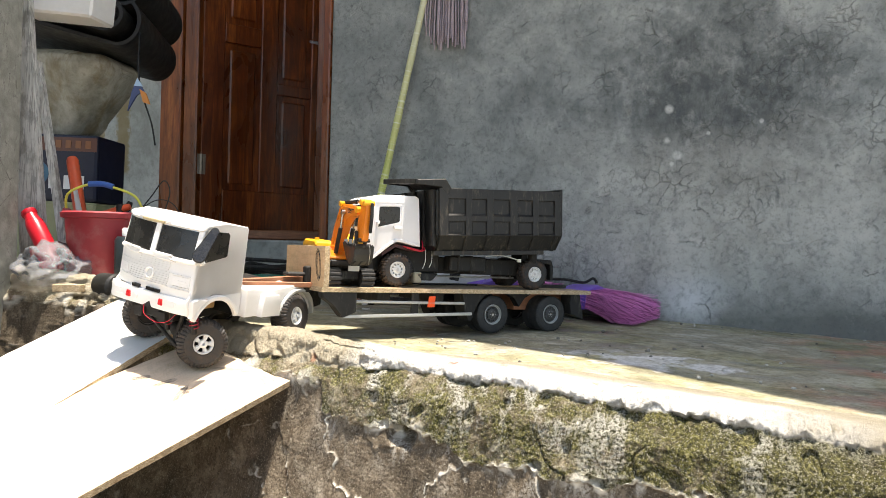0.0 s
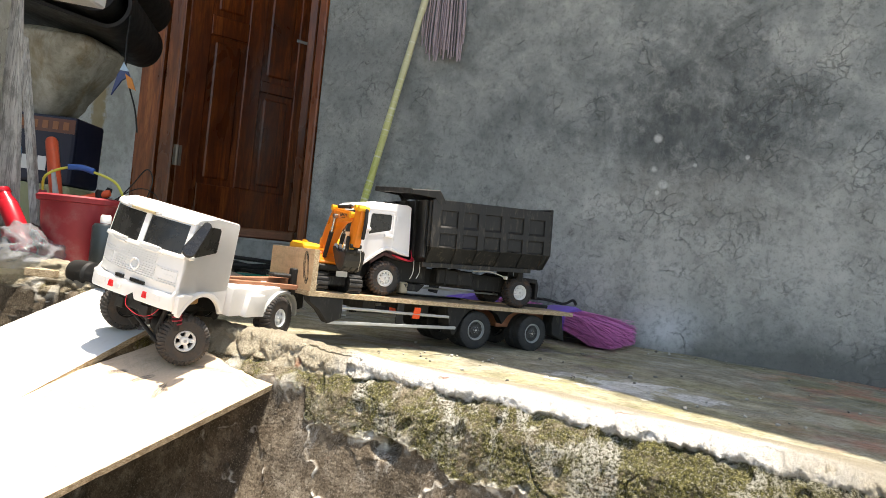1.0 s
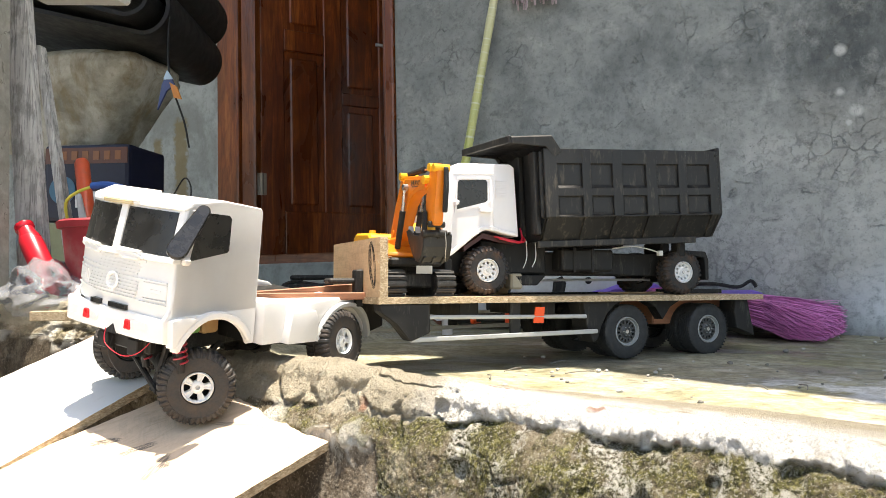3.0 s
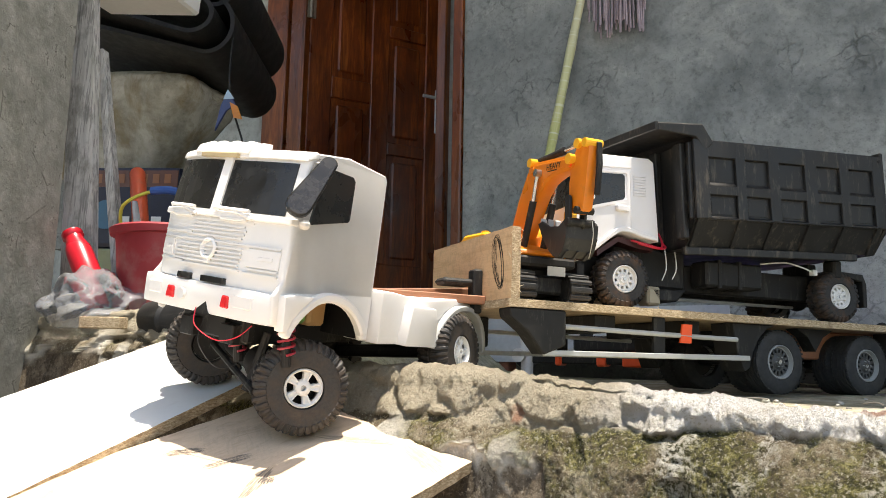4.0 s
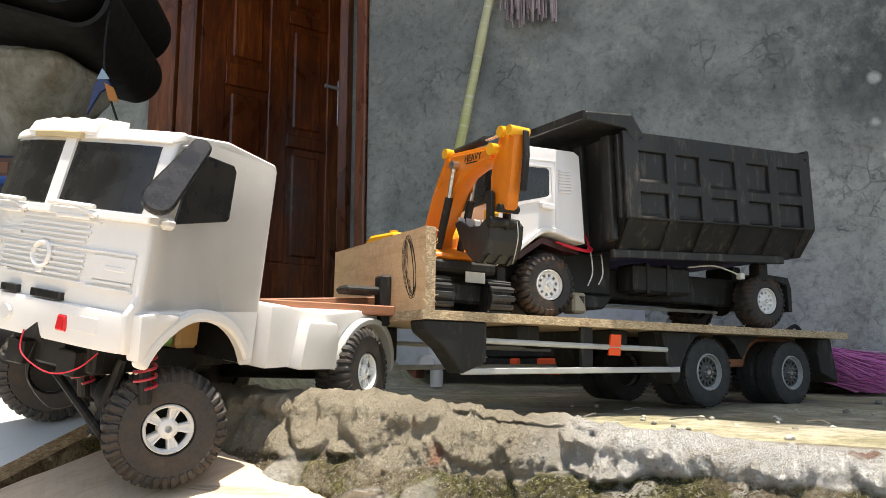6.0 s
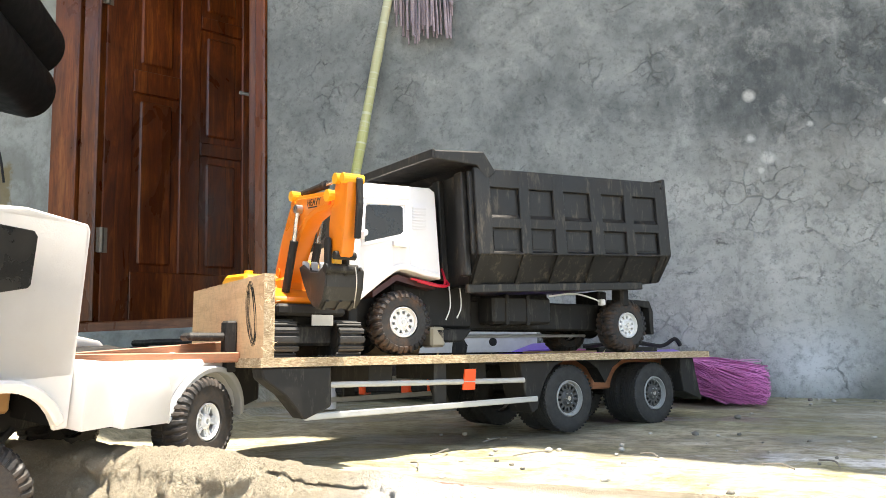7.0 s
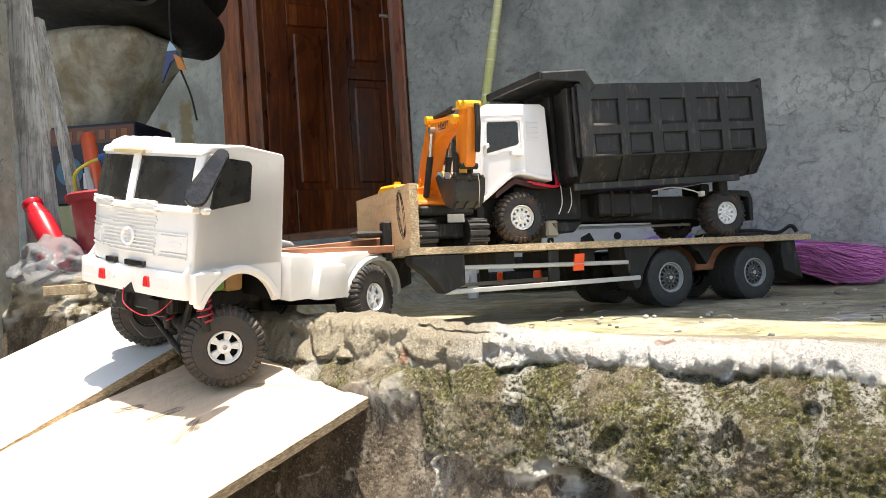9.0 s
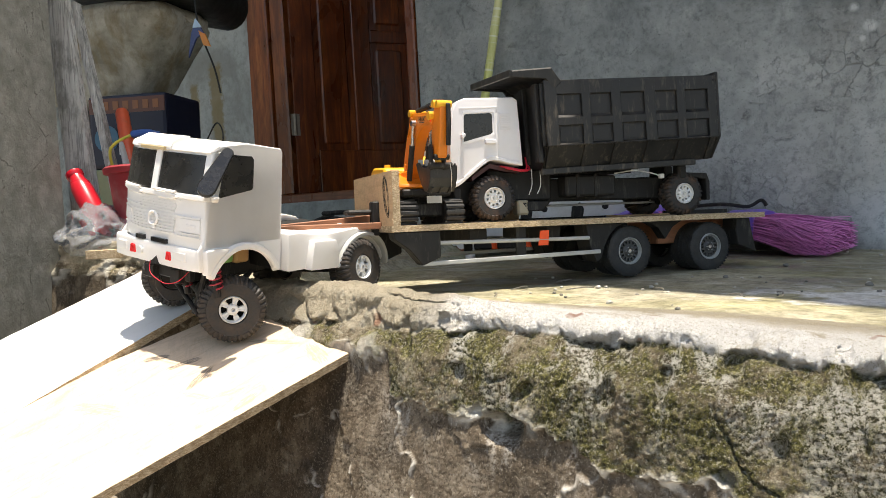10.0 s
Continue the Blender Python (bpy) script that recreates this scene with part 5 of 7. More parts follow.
# ---- ramp boards ----
def board(name, corner, along, across, length, width, thick, top, edge, label):
    """A board from its upper near corner; along runs down the slope, across to the far edge. Bottom left rough."""
    a, c = Vector(along).normalized(), Vector(across)
    c = c.normalized()
    n = a.cross(c).normalized()
    if n.z < 0:
        n = -n
    b = bmesh.new()
    k = 90
    up, dn = [], []
    for i in range(k + 1):
        s = length * i / k
        j = 0.0012 * noise.noise((s * 60, 1, width)) + 0.0006 * noise.noise((s * 200, 4, 0))
        for side, o in ((0, j), (1, width - j * 1.5)):
            p = Vector(corner) + a * s + c * o
            up.append(b.verts.new(p))
            dn.append(b.verts.new(p - n * thick + c * (0.0015 * noise.noise((s * 90, 2, side)))))
    for i in range(k):
        u, d = 2 * i, 2 * i
        f = b.faces.new((up[u], up[u + 2], up[u + 3], up[u + 1]))
        b.faces.new((dn[u], dn[u + 1], dn[u + 3], dn[u + 2])).material_index = 0
        b.faces.new((up[u], dn[u], dn[u + 2], up[u + 2])).material_index = 1
        b.faces.new((up[u + 1], up[u + 3], dn[u + 3], dn[u + 1])).material_index = 1
    b.faces.new((up[0], up[1], dn[1], dn[0])).material_index = 1
    b.faces.new((up[-1], up[-2], dn[-2], dn[-1])).material_index = 1
    return tagged(part(name, b, [top, edge]), label, "ramp board", "ramp boards")


board("ramp_board", *RAMP_AT, 1.22, 0.262, 0.010, M_RAMP, M_EDGE, "pale chipped plywood ramp board leaning on the ledge")
board("ramp_board", (-1.008, 1.13, 0.02), (0.062, -0.955, -0.29), (-0.94, 0.32, 0.188), 1.2, 0.243, 0.011, M_RAMP_WHITE, M_EDGE, "white-faced board used as second ramp")

# ---- trailer ----
TRAILER = pose(-0.757, 1.237, 0.106, 0, 1.1, 53)


def build_trailer():
    t = thing("flatbed_trailer", TRAILER, "hand-made model flatbed trailer of plywood and black plastic", "model trailer")
    L, Wd, th = 0.685, 0.225, 0.009

    def rough_slab(x0, x1, y0, y1, z0, z1):
        b = bmesh.new()
        k = 60
        rows = []
        for i in range(k + 1):
            x = x0 + (x1 - x0) * i / k
            j = 0.0009 * noise.noise((x * 90, 2, 0))
            q = 0.001 * noise.noise((x * 60, 8, 0))
            rows.append([b.verts.new(p) for p in ((x, y0 + j, z0), (x, y1 + q, z0), (x, y1 + q, z1), (x, y0 + j * 0.6, z1))])
        for r0, r1 in zip(rows, rows[1:]):
            for n in range(4):
                f = b.faces.new((r0[n], r1[n], r1[(n + 1) % 4], r0[(n + 1) % 4]))
                f.material_index = 1 if n in (1, 3) else 0
        b.faces.new(rows[0]).material_index = 1
        b.faces.new(rows[-1][::-1]).material_index = 1
        return b

    dk = part("deck", rough_slab(-0.002, L, 0, Wd, -th, 0), [M_DECK, M_EDGE], t, "plywood deck with splintered edges")
    hb = bmesh.new()
    k = 40
    rows = []
    for i in range(k + 1):
        y = Wd * i / k
        j = 0.0007 * noise.noise((y * 100, 5, 0))
        rows.append([hb.verts.new(p) for p in ((0.0, y, -0.0095), (0.011, y, 0.0), (0.011, y, 0.08 + j), (0.0, y, 0.08 + j))])
    for r0, r1 in zip(rows, rows[1:]):
        for n in range(4):
            hb.faces.new((r0[n], r1[n], r1[(n + 1) % 4], r0[(n + 1) % 4])).material_index = 1 if n == 2 else 0
    hb.faces.new(rows[0]).material_index = 1
    hb.faces.new(rows[-1][::-1]).material_index = 1
    head = part("headboard", hb, [M_HEAD, M_EDGE], t, "plywood headboard with pencil scribbles")
    # pencil loops on the front face
    for k in range(8):
        yc, zc = 0.03 + 0.0012 * (k % 4), 0.042 + 0.002 * (k % 3)
        ry, rz = 0.005 + 0.0012 * k, 0.027 + 0.0012 * (k % 5)
        pts = [(-0.0002, yc + ry * math.cos(a) + 0.006 * math.sin(a), zc + rz * math.sin(a)) for a in [2 * math.pi * q / 14 + 0.3 * k for q in range(14)]]
        part("scribble", tube(pts, 0.00022, 4), M_BLACK, head)
    # splinters along the corner
    rnd = random.Random(5)
    for k in range(40):
        z = rnd.uniform(0.0, 0.078)
        p = Vector((rnd.uniform(-0.002, 0.012), -0.0003, z))
        part("splinter", tube([p, p + Vector((rnd.uniform(-0.004, 0.004), -rnd.uniform(0.001, 0.005), rnd.uniform(-0.006, 0.006)))], 0.0006, 4, taper=0.0001), M_SPLINTER, head)
    for k in range(60):
        p = Vector((rnd.uniform(0.0, L), -0.0003, rnd.uniform(-0.008, 0.0005)))
        part("splinter", tube([p, p + Vector((rnd.uniform(-0.008, 0.008), -rnd.uniform(0.0005, 0.003), rnd.uniform(-0.002, 0.004)))], 0.0005, 4, taper=0.0001), M_SPLINTER, dk)
    # front underbox, slanting forward
    for y0, y1 in ((0.002, 0.03), (Wd - 0.03, Wd - 0.002)):
        part("side_box", prism([(0.0, -0.0095), (0.0725, -0.0095), (0.0725, -0.0485), (0.044, -0.06), (0.024, -0.036), (0.002, -0.02)], y0, y1, axis=1, bevel=0.0015), M_BLACK, t, "black slanted tool box")
    for y in (0.006, Wd - 0.006):
        part("guard_rail", tube([(0.0725, y, -0.0275), (0.2, y + 0.001, -0.0295), (0.328, y, -0.031)], 0.003), M_GREYSTRIP, t, "grey side guard rail")
        part("guard_rail", box((0.044, y - 0.002, -0.0615), (0.348, y + 0.002, -0.055), 0.001, m=Matrix.Rotation(radians(-0.75), 4, "Y")), M_GREYSTRIP, t, "grey side guard rail")
        part("rail_stay", box((0.2, y + 0.002, -0.058), (0.216, y + 0.006, -0.0095)), M_BLACK, t)
    for x0, x1, y in ((0.13, 0.16, 0.12), (0.265, 0.29, 0.09)):
        part("cross_beam", box((x0, 0.03, -0.03), (x1, Wd - 0.03, -0.0095), 0.001), M_BLACK, t)
    # fenders and wheels
    for near, ya, yb in ((1, 0.01, 0.05), (0, Wd - 0.05, Wd - 0.01)):
        panel = [(0.326, -0.0095), (0.333, -0.047), (0.344, -0.071), (0.353, -0.066), (0.36, -0.045), (0.37, -0.028), (0.384, -0.015), (0.4, -0.0095)]
        part("fender", prism(panel, ya, yb, axis=1, bevel=0.001), M_BLACK, t, "black fender panel before the wheels")
        part("fender_web", prism([(0.46, -0.0095), (0.48, -0.02), (0.4945, -0.04), (0.51, -0.02), (0.53, -0.0095)], ya + 0.02, yb, axis=1), M_BLACK, t)
        part("mud_flap", prism([(0.632, -0.0095), (0.66, -0.0095), (0.664, -0.03), (0.674, -0.07), (0.634, -0.056), (0.63, -0.03)], ya, yb - 0.004, axis=1, bevel=0.001), M_BLACK, t, "black slanted mud flap")
    for x in (0.412, 0.577):
        part("axle", cyl((x, 0.03, -0.0565), (x, Wd - 0.03, -0.0565), 0.006, n=10), M_BLACK, t)
        for y, n in ((0.014, (0, -1, 0)), (Wd - 0.014, (0, 1, 0))):
            nn = Vector(n)
            wheel(t, facing(Vector((x, y, -0.0565)) - nn * TL_W, nn), TY_TL, RI_TL, None, None, 0.0032, TL_W * 0.95, "grey-dusted road tyre on a grey rim")
            wheel(t, facing(Vector((x, y, -0.0565)) - nn * (TL_W * 2.1), nn), TY_TL, RI_TL, None, None, 0.0032, TL_W * 0.95)
    part("subframe", box((0.5, 0.06, -0.05), (0.66, 0.15, -0.0095), 0.002), M_BEAM, t, "brown wooden block between the wheels")
    # drawbar: a reddish slat forward over the tractor, with a black upright
    part("drawbar", box((-0.19, 0.1, 0.0), (0.0, 0.125, 0.014), 0.001, m=Matrix.Translation((0, 0, 0.004)) @ Matrix.Rotation(radians(-4), 4, "Y")), M_BEAM, t, "reddish wooden drawbar slat")
    part("drawbar", box((-0.185, 0.06, -0.004), (0.0, 0.085, 0.006), 0.001), M_BEAM, t)
    part("upright", box((-0.012, 0.07, -0.014), (0.0, 0.087, 0.038), 0.002), M_BLACK, t, "black upright post")
    part("clamp", box((-0.05, 0.072, 0.018), (-0.01, 0.1, 0.026), 0.003), M_BLACK, t)
    # small reflectors
    for x in (0.262,):
        part("reflector", prism([(x - 0.022, -0.016), (x - 0.007, -0.016), (x - 0.009, -0.039), (x - 0.026, -0.039)], 0.004, 0.0065, axis=1), M_ORANGERED, t, "orange-red tape tab")
    return t


build_trailer()


# ---- dump truck ----
DUMP = pose(-0.6765, 1.3993, 0.14, 0, 1.29, 48.3)


def build_dump():
    d = thing("model_dump_truck", DUMP, "model dump truck with white cab and black ribbed bed", "model truck")
    y0, y1 = 0.0, 0.166
    arch_top = [(0.0486, 0.0498), (0.036, 0.0515), (0.0236, 0.0535), (0.008, 0.0575), (-0.006, 0.058), (-0.018, 0.0515), (-0.0287, 0.0435), (-0.0444, 0.031), (-0.0567, 0.0215), (-0.0677, 0.0163)]
    pts, arch_top = arch_top, []
    for i in range(len(pts) - 1):
        a, b, c, e = (Vector(pts[max(0, min(len(pts) - 1, k))]) for k in (i - 1, i, i + 1, i + 2))
        for u in (0, 0.25, 0.5, 0.75):
            arch_top.append(tuple(0.5 * ((2 * b) + (c - a) * u + (2 * a - 5 * b + 4 * c - e) * u * u + (3 * b - a - 3 * c + e) * u ** 3)))
    arch_top.append(pts[-1])
    side = arch_top + [(-0.0705, 0.03), (-0.071, 0.085), (-0.0655, 0.134), (-0.059, 0.149), (-0.046, 0.1545), (0.034, 0.1572), (0.0415, 0.1525)]
    cab = part("cab", prism(side, y0, y1, axis=1, bevel=0.004, seg=3), M_WHITE2, d, "glossy white plastic cab", smooth=40)
    for a, c in ((y0 - 0.003, y0 + 0.002), (y1 - 0.002, y1 + 0.003)):
        # the rolled lip of the wheel arch
        edge = arch_top[1:-1]
        part("wheel_arch", prism(edge + [(u - 0.0015, v + 0.0065) for u, v in edge[::-1]], a, c, axis=1, bevel=0.0012), M_WHITE2, cab, smooth=40)
        inner = y0 + 0.01 if a < 0.05 else y1 - 0.046
        lining = [(0.046, 0.046), (0.022, 0.0485), (-0.004, 0.0545), (-0.025, 0.0405), (-0.034, 0.034)]
        part("arch_lining", prism(lining + [(u, v - 0.007) for u, v in lining[::-1]], inner, inner + 0.036, axis=1), M_PINK, cab, "raw red arch lining")
    for yy, s in ((y0, -1), (y1, 1)):
        lo, hi = sorted((yy + s * 0.0006, yy - s * 0.002))
        part("side_window", prism([(-0.0485, 0.0875), (-0.004, 0.0995), (-0.001, 0.1025), (-0.0015, 0.1295), (-0.0045, 0.132), (-0.045, 0.1298), (-0.0475, 0.127)], lo, hi, axis=1), M_GLASS, cab, "dark side window")
        lo, hi = sorted((yy + s * 0.006, yy - s * 0.001))
        part("door_handle", prism([(-0.015, 0.0915), (0.003, 0.0905), (0.004, 0.0855), (0.002, 0.0835), (-0.0145, 0.0845)], lo, hi, axis=1, bevel=0.001), M_WHITE2, cab)
        for k in range(8):
            u = 0.106 + 0.0035 * k
            lo, hi = sorted((yy + s * 0.0016, yy - s * 0.001))
            part("louvre", prism([(0.0115, u), (0.029, u + 0.0006), (0.029, u + 0.0026), (0.0115, u + 0.002)], lo, hi, axis=1), M_WHITE2, cab)
        lo, hi = sorted((yy + s * 0.0014, yy - s * 0.001))
        fr = [(-0.053, 0.0825), (-0.002, 0.0962), (0.0045, 0.1005), (0.004, 0.136), (-0.049, 0.1335)]
        inner = [(-0.0505, 0.0862), (-0.0025, 0.0985), (0.0018, 0.1018), (0.0013, 0.1333), (-0.0475, 0.131)]
        for k in range(5):
            n = (k + 1) % 5
            part("window_trim", prism([fr[k], fr[n], inner[n], inner[k]], lo, hi, axis=1), M_WHITE2, cab)
        # the door's shut line, a raised bead
        lo, hi = sorted((yy + s * 0.0009, yy - s * 0.001))
        for p, q in (((0.0075, 0.138), (0.0085, 0.066)), ((-0.057, 0.0805), (-0.0585, 0.05)), ((-0.055, 0.1385), (0.0075, 0.1415))):
            b = Vector((q[1] - p[1], p[0] - q[0])).normalized() * 0.0007
            part("shut_line", prism([(p[0] - b.x, p[1] - b.y), (q[0] - b.x, q[1] - b.y), (q[0] + b.x, q[1] + b.y), (p[0] + b.x, p[1] + b.y)], lo, hi, axis=1), M_WHITE2, cab)
        lo, hi = sorted((yy + s * 0.009, yy))
        part("mirror_foot", prism([(-0.054, 0.0905), (-0.048, 0.0945), (-0.0475, 0.0985), (-0.05, 0.1005), (-0.0545, 0.0985)], lo, hi, axis=1, bevel=0.001), M_WHITE2, cab)
    part("windscreen", prism([(-0.0722, 0.088), (-0.0668, 0.1345), (-0.062, 0.1345), (-0.067, 0.088)], y0 + 0.012, y1 - 0.012, axis=1), M_GLASS, cab, "dark windscreen")
    part("bumper", box((-0.0655, y0 + 0.004, -0.006), (-0.054, y1 - 0.004, 0.016), 0.003, seg=2), M_BLACK, cab, "dark lower front")
    # red wires behind the cab
    part("wire_loom", tube([(0.012, y0 + 0.006, 0.05), (0.034, y0 + 0.002, 0.0455), (0.052, y0 + 0.001, 0.043), (0.057, y0 + 0.006, 0.052), (0.059, y0 + 0.016, 0.064)], 0.0014, bm=tube([(0.02, y0 + 0.004, 0.047), (0.045, y0 - 0.002, 0.0415), (0.06, y0 + 0.003, 0.044), (0.061, y0 + 0.01, 0.05)], 0.0016)), M_REDWIRE, d, "loose red wires")
    # chassis
    ch = box((-0.05, 0.04, -0.006), (0.4, 0.055, 0.03), 0.002)
    box((-0.05, 0.098, -0.006), (0.4, 0.113, 0.03), 0.002, bm=ch)
    box((0.0, 0.03, -0.005), (0.11, 0.12, 0.046), 0.003, bm=ch)
    for x in (0.16, 0.25, 0.385):
        box((x, 0.055, 0.0), (x + 0.015, 0.098, 0.022), bm=ch)
    part("chassis", ch, M_BLACK, d, "black chassis rails")
    part("tank", box((0.125, 0.006, 0.0), (0.215, 0.04, 0.034), 0.003, bm=box((0.143, 0.004, -0.002), (0.148, 0.042, 0.036), 0.001, bm=box((0.175, 0.004, -0.002), (0.18, 0.042, 0.036), 0.001))), M_BLACK, d, "black side tank with straps")
    part("skid", prism([(0.05, -0.006), (0.105, -0.006), (0.09, -0.022), (0.062, -0.022)], 0.02, 0.06, axis=1, bevel=0.002), M_BLACK, d)
    part("drive_shaft", cyl((0.055, 0.07, -0.014), (0.33, 0.076, -0.012), 0.0022, n=8), M_STEEL, d, "thin steel drive shaft")
    part("transfer_case", box((0.046, 0.02, -0.028), (0.066, 0.045, -0.004), 0.003), plain("cream_gear_plastic", (0.42, 0.36, 0.25), 0.5), d, "cream gear housing")
    part("bed_prop", box((0.335, 0.05, 0.03), (0.352, 0.1, 0.05), 0.002, bm=box((0.33, -0.002, 0.024), (0.345, 0.02, 0.05), 0.003)), M_BLACK, d)
    part("connector", box((0.295, 0.0, 0.026), (0.303, 0.008, 0.034), 0.001, bm=tube([(0.215, 0.01, 0.036), (0.25, 0.004, 0.04), (0.28, 0.002, 0.035), (0.298, 0.004, 0.03)], 0.0011)), M_RIM, d, "white plug on a grey lead")
    part("white_loop", tube([(0.07, 0.018, 0.045), (0.068, 0.012, 0.02), (0.064, 0.016, 0.004)], 0.0008, bm=tube([(0.085, 0.018, 0.045), (0.083, 0.012, 0.02), (0.078, 0.014, 0.006)], 0.0008)), M_RIM, d)
    for x in (0.0, 0.342):
        az = cyl((x, 0.02, 0), (x, 0.132, 0), 0.007, n=12)
        bs = bmesh.new()
        bmesh.ops.create_uvsphere(bs, u_segments=14, v_segments=10, radius=0.0165)
        bs.transform(Matrix.Translation((x, 0.08, 0)))
        merge(az, bs)
        part("axle", az, M_BLACK, d, smooth=40)
        for y, n in ((0.0, (0, -1, 0)), (0.152, (0, 1, 0))):
            nn = Vector(n)
            wheel(d, facing(Vector((x, y, 0)) - nn * DU_W, nn), TY_DU, RI_DU, None, None, 0.0026, DU_W * 1.0, "mud-caked chunky tyre on a white ten-hole rim")
    part("rear_fender", prism([(0.335, 0.036), (0.388, 0.034), (0.394, 0.02), (0.394, -0.012), (0.388, -0.012), (0.386, 0.024), (0.337, 0.03)], 0.004, 0.035, axis=1, bevel=0.001), M_BLACK, d)
    # bed: tub of plates with pressed frames
    bx0, bx1 = 0.074, 0.378
    yn, yf = -0.044, 0.204
    zt, zm, zb = 0.1745, 0.0765, 0.043
    yi, yo = -0.022, 0.182
    lean = Matrix.Translation((0.09, 0, 0)) @ Matrix.Rotation(radians(-2.8), 4, "Y") @ Matrix.Translation((-0.09, 0, 0))
    tub = bmesh.new()
    th = 0.004
    sec = [(yn, zt), (yn, zm), (yi, zb), (yo, zb), (yf, zm), (yf, zt), (yf - th, zt), (yf - th, zm + 0.001), (yo - 0.001, zb + th), (yi + 0.001, zb + th), (yn + th, zm + 0.001), (yn + th, zt)]
    prism(sec, bx0, bx1, axis=0, bm=tub)
    prism([(yn, zt), (yn, zm), (yi, zb), (yo, zb), (yf, zm), (yf, zt)], bx0, bx0 + th, axis=0, bm=tub)
    tubp = part("tub", tub, M_BED, d, "black painted dump bed, scuffed and dusty", m=lean)
    prism_gate = prism([(yn - 0.004, zt + 0.007), (yn - 0.004, zm), (yi, zb), (yo, zb), (yf + 0.004, zm), (yf + 0.004, zt + 0.007)], bx1, bx1 + 0.006, axis=0, bevel=0.0015)
    part("tailgate", prism_gate, M_BED, d, "black tailgate", m=lean)
    bays = [(0.095, 0.136), (0.1506, 0.1873), (0.2037, 0.2457), (0.2652, 0.3044), (0.3193, 0.3622)]
    posts = [(bx0, 0.095)] + [(p[1], q[0]) for p, q in zip(bays, bays[1:])] + [(bays[-1][1], bx1)]
    for yy, s in ((yn, -1), (yf, 1)):
        lo, hi = sorted((yy, yy + s * 0.0045))
        for z0, z1 in ((0.154, zt + 0.0015), (0.1065, 0.119), (zm - 0.001, zm + 0.002)):
            part("side_rail", box((bx0, lo, z0), (bx1, hi, z1), 0.0009), M_BED, tubp)
        for x0, x1 in posts:
            part("rib", box((x0, lo - 0.0004, zm), (x1, hi + 0.0004, zt), 0.0009), M_BED, tubp)
            a = yi if s < 0 else yo
            xm, w = (x0 + x1) / 2, max(0.005, (x1 - x0) * 0.36)
            part("rib", prism([(yy, zm), (yy + s * 0.0035, zm), (a + s * 0.003, zb - 0.001), (a, zb)], xm - w, xm + w * 0.6, axis=0), M_BED, tubp)
        # pressed panels, their lower edge a shallow slope
        for x0, x1 in bays:
            for z0, h in ((0.119, 0.0045), (zm + 0.002, 0.002)):
                part("bay_slope", prism([(yy, z0), (yy + s * 0.0042, z0), (yy + s * 0.0002, z0 + h)], x0 + 0.001, x1 - 0.001, axis=0), M_BED, tubp)
            part("bay_panel", box((x0 + 0.003, min(yy, yy + s * 0.0008), zm + 0.006), (x1 - 0.004, max(yy, yy + s * 0.0008), 0.104), 0.0003), M_BED, tubp)
        lo2, hi2 = sorted(((yi if s < 0 else yo) - s * 0.004, (yi if s < 0 else yo) + s * 0.004))
        part("bottom_rail", box((bx0 - 0.003, lo2, zb - 0.009), (bx1 - 0.03, hi2, zb + 0.001), 0.001), M_BED, tubp)
        part("gate_pin", cyl((bx1 - 0.004, yy, zt - 0.006), (bx1 - 0.004, yy + s * 0.0062, zt - 0.006), 0.0022, n=10), M_BLACK, tubp, "dark hinge hole")
    # front wall ribs and the canopy over the cab
    for k in range(5):
        yc = yn + 0.02 + (yf - yn - 0.04) * k / 4
        part("front_rib", box((bx0 - 0.008, yc - 0.008, zb + 0.01), (bx0, yc + 0.008, zt), 0.0015), M_BED, tubp)
    part("front_cheek", box((bx0 - 0.004, yn + 0.001, zm), (bx0 + 0.02, yn + 0.006, zt - 0.002), 0.001), M_BED, tubp)
    yc0, yc1 = yn - 0.006, 0.134
    tilt = lean @ Matrix.Translation((0, yc0, 0.19)) @ Matrix.Rotation(radians(3.5), 4, "X") @ Matrix.Translation((0, -yc0, -0.19))
    can = prism([(0.022, 0.185), (0.023, 0.192), (0.088, 0.195), (0.103, 0.173), (0.092, 0.171), (0.08, 0.182), (0.026, 0.184)], yc0, yc1, axis=1, bevel=0.0012)
    cp = part("canopy", can, M_BED, d, "black canopy over the cab", m=tilt)
    part("canopy_lip", box((0.019, yc0, 0.182), (0.023, yc1, 0.193), 0.001), M_BED, cp)
    for yy in (yc0, yc1 - 0.006):
        part("canopy_side", prism([(0.023, 0.182), (0.023, 0.191), (0.088, 0.194), (0.104, 0.172), (0.09, 0.162), (0.078, 0.178)], yy - 0.0005, yy + 0.0065, axis=1, bevel=0.001), M_BED, cp)
    return d


build_dump()


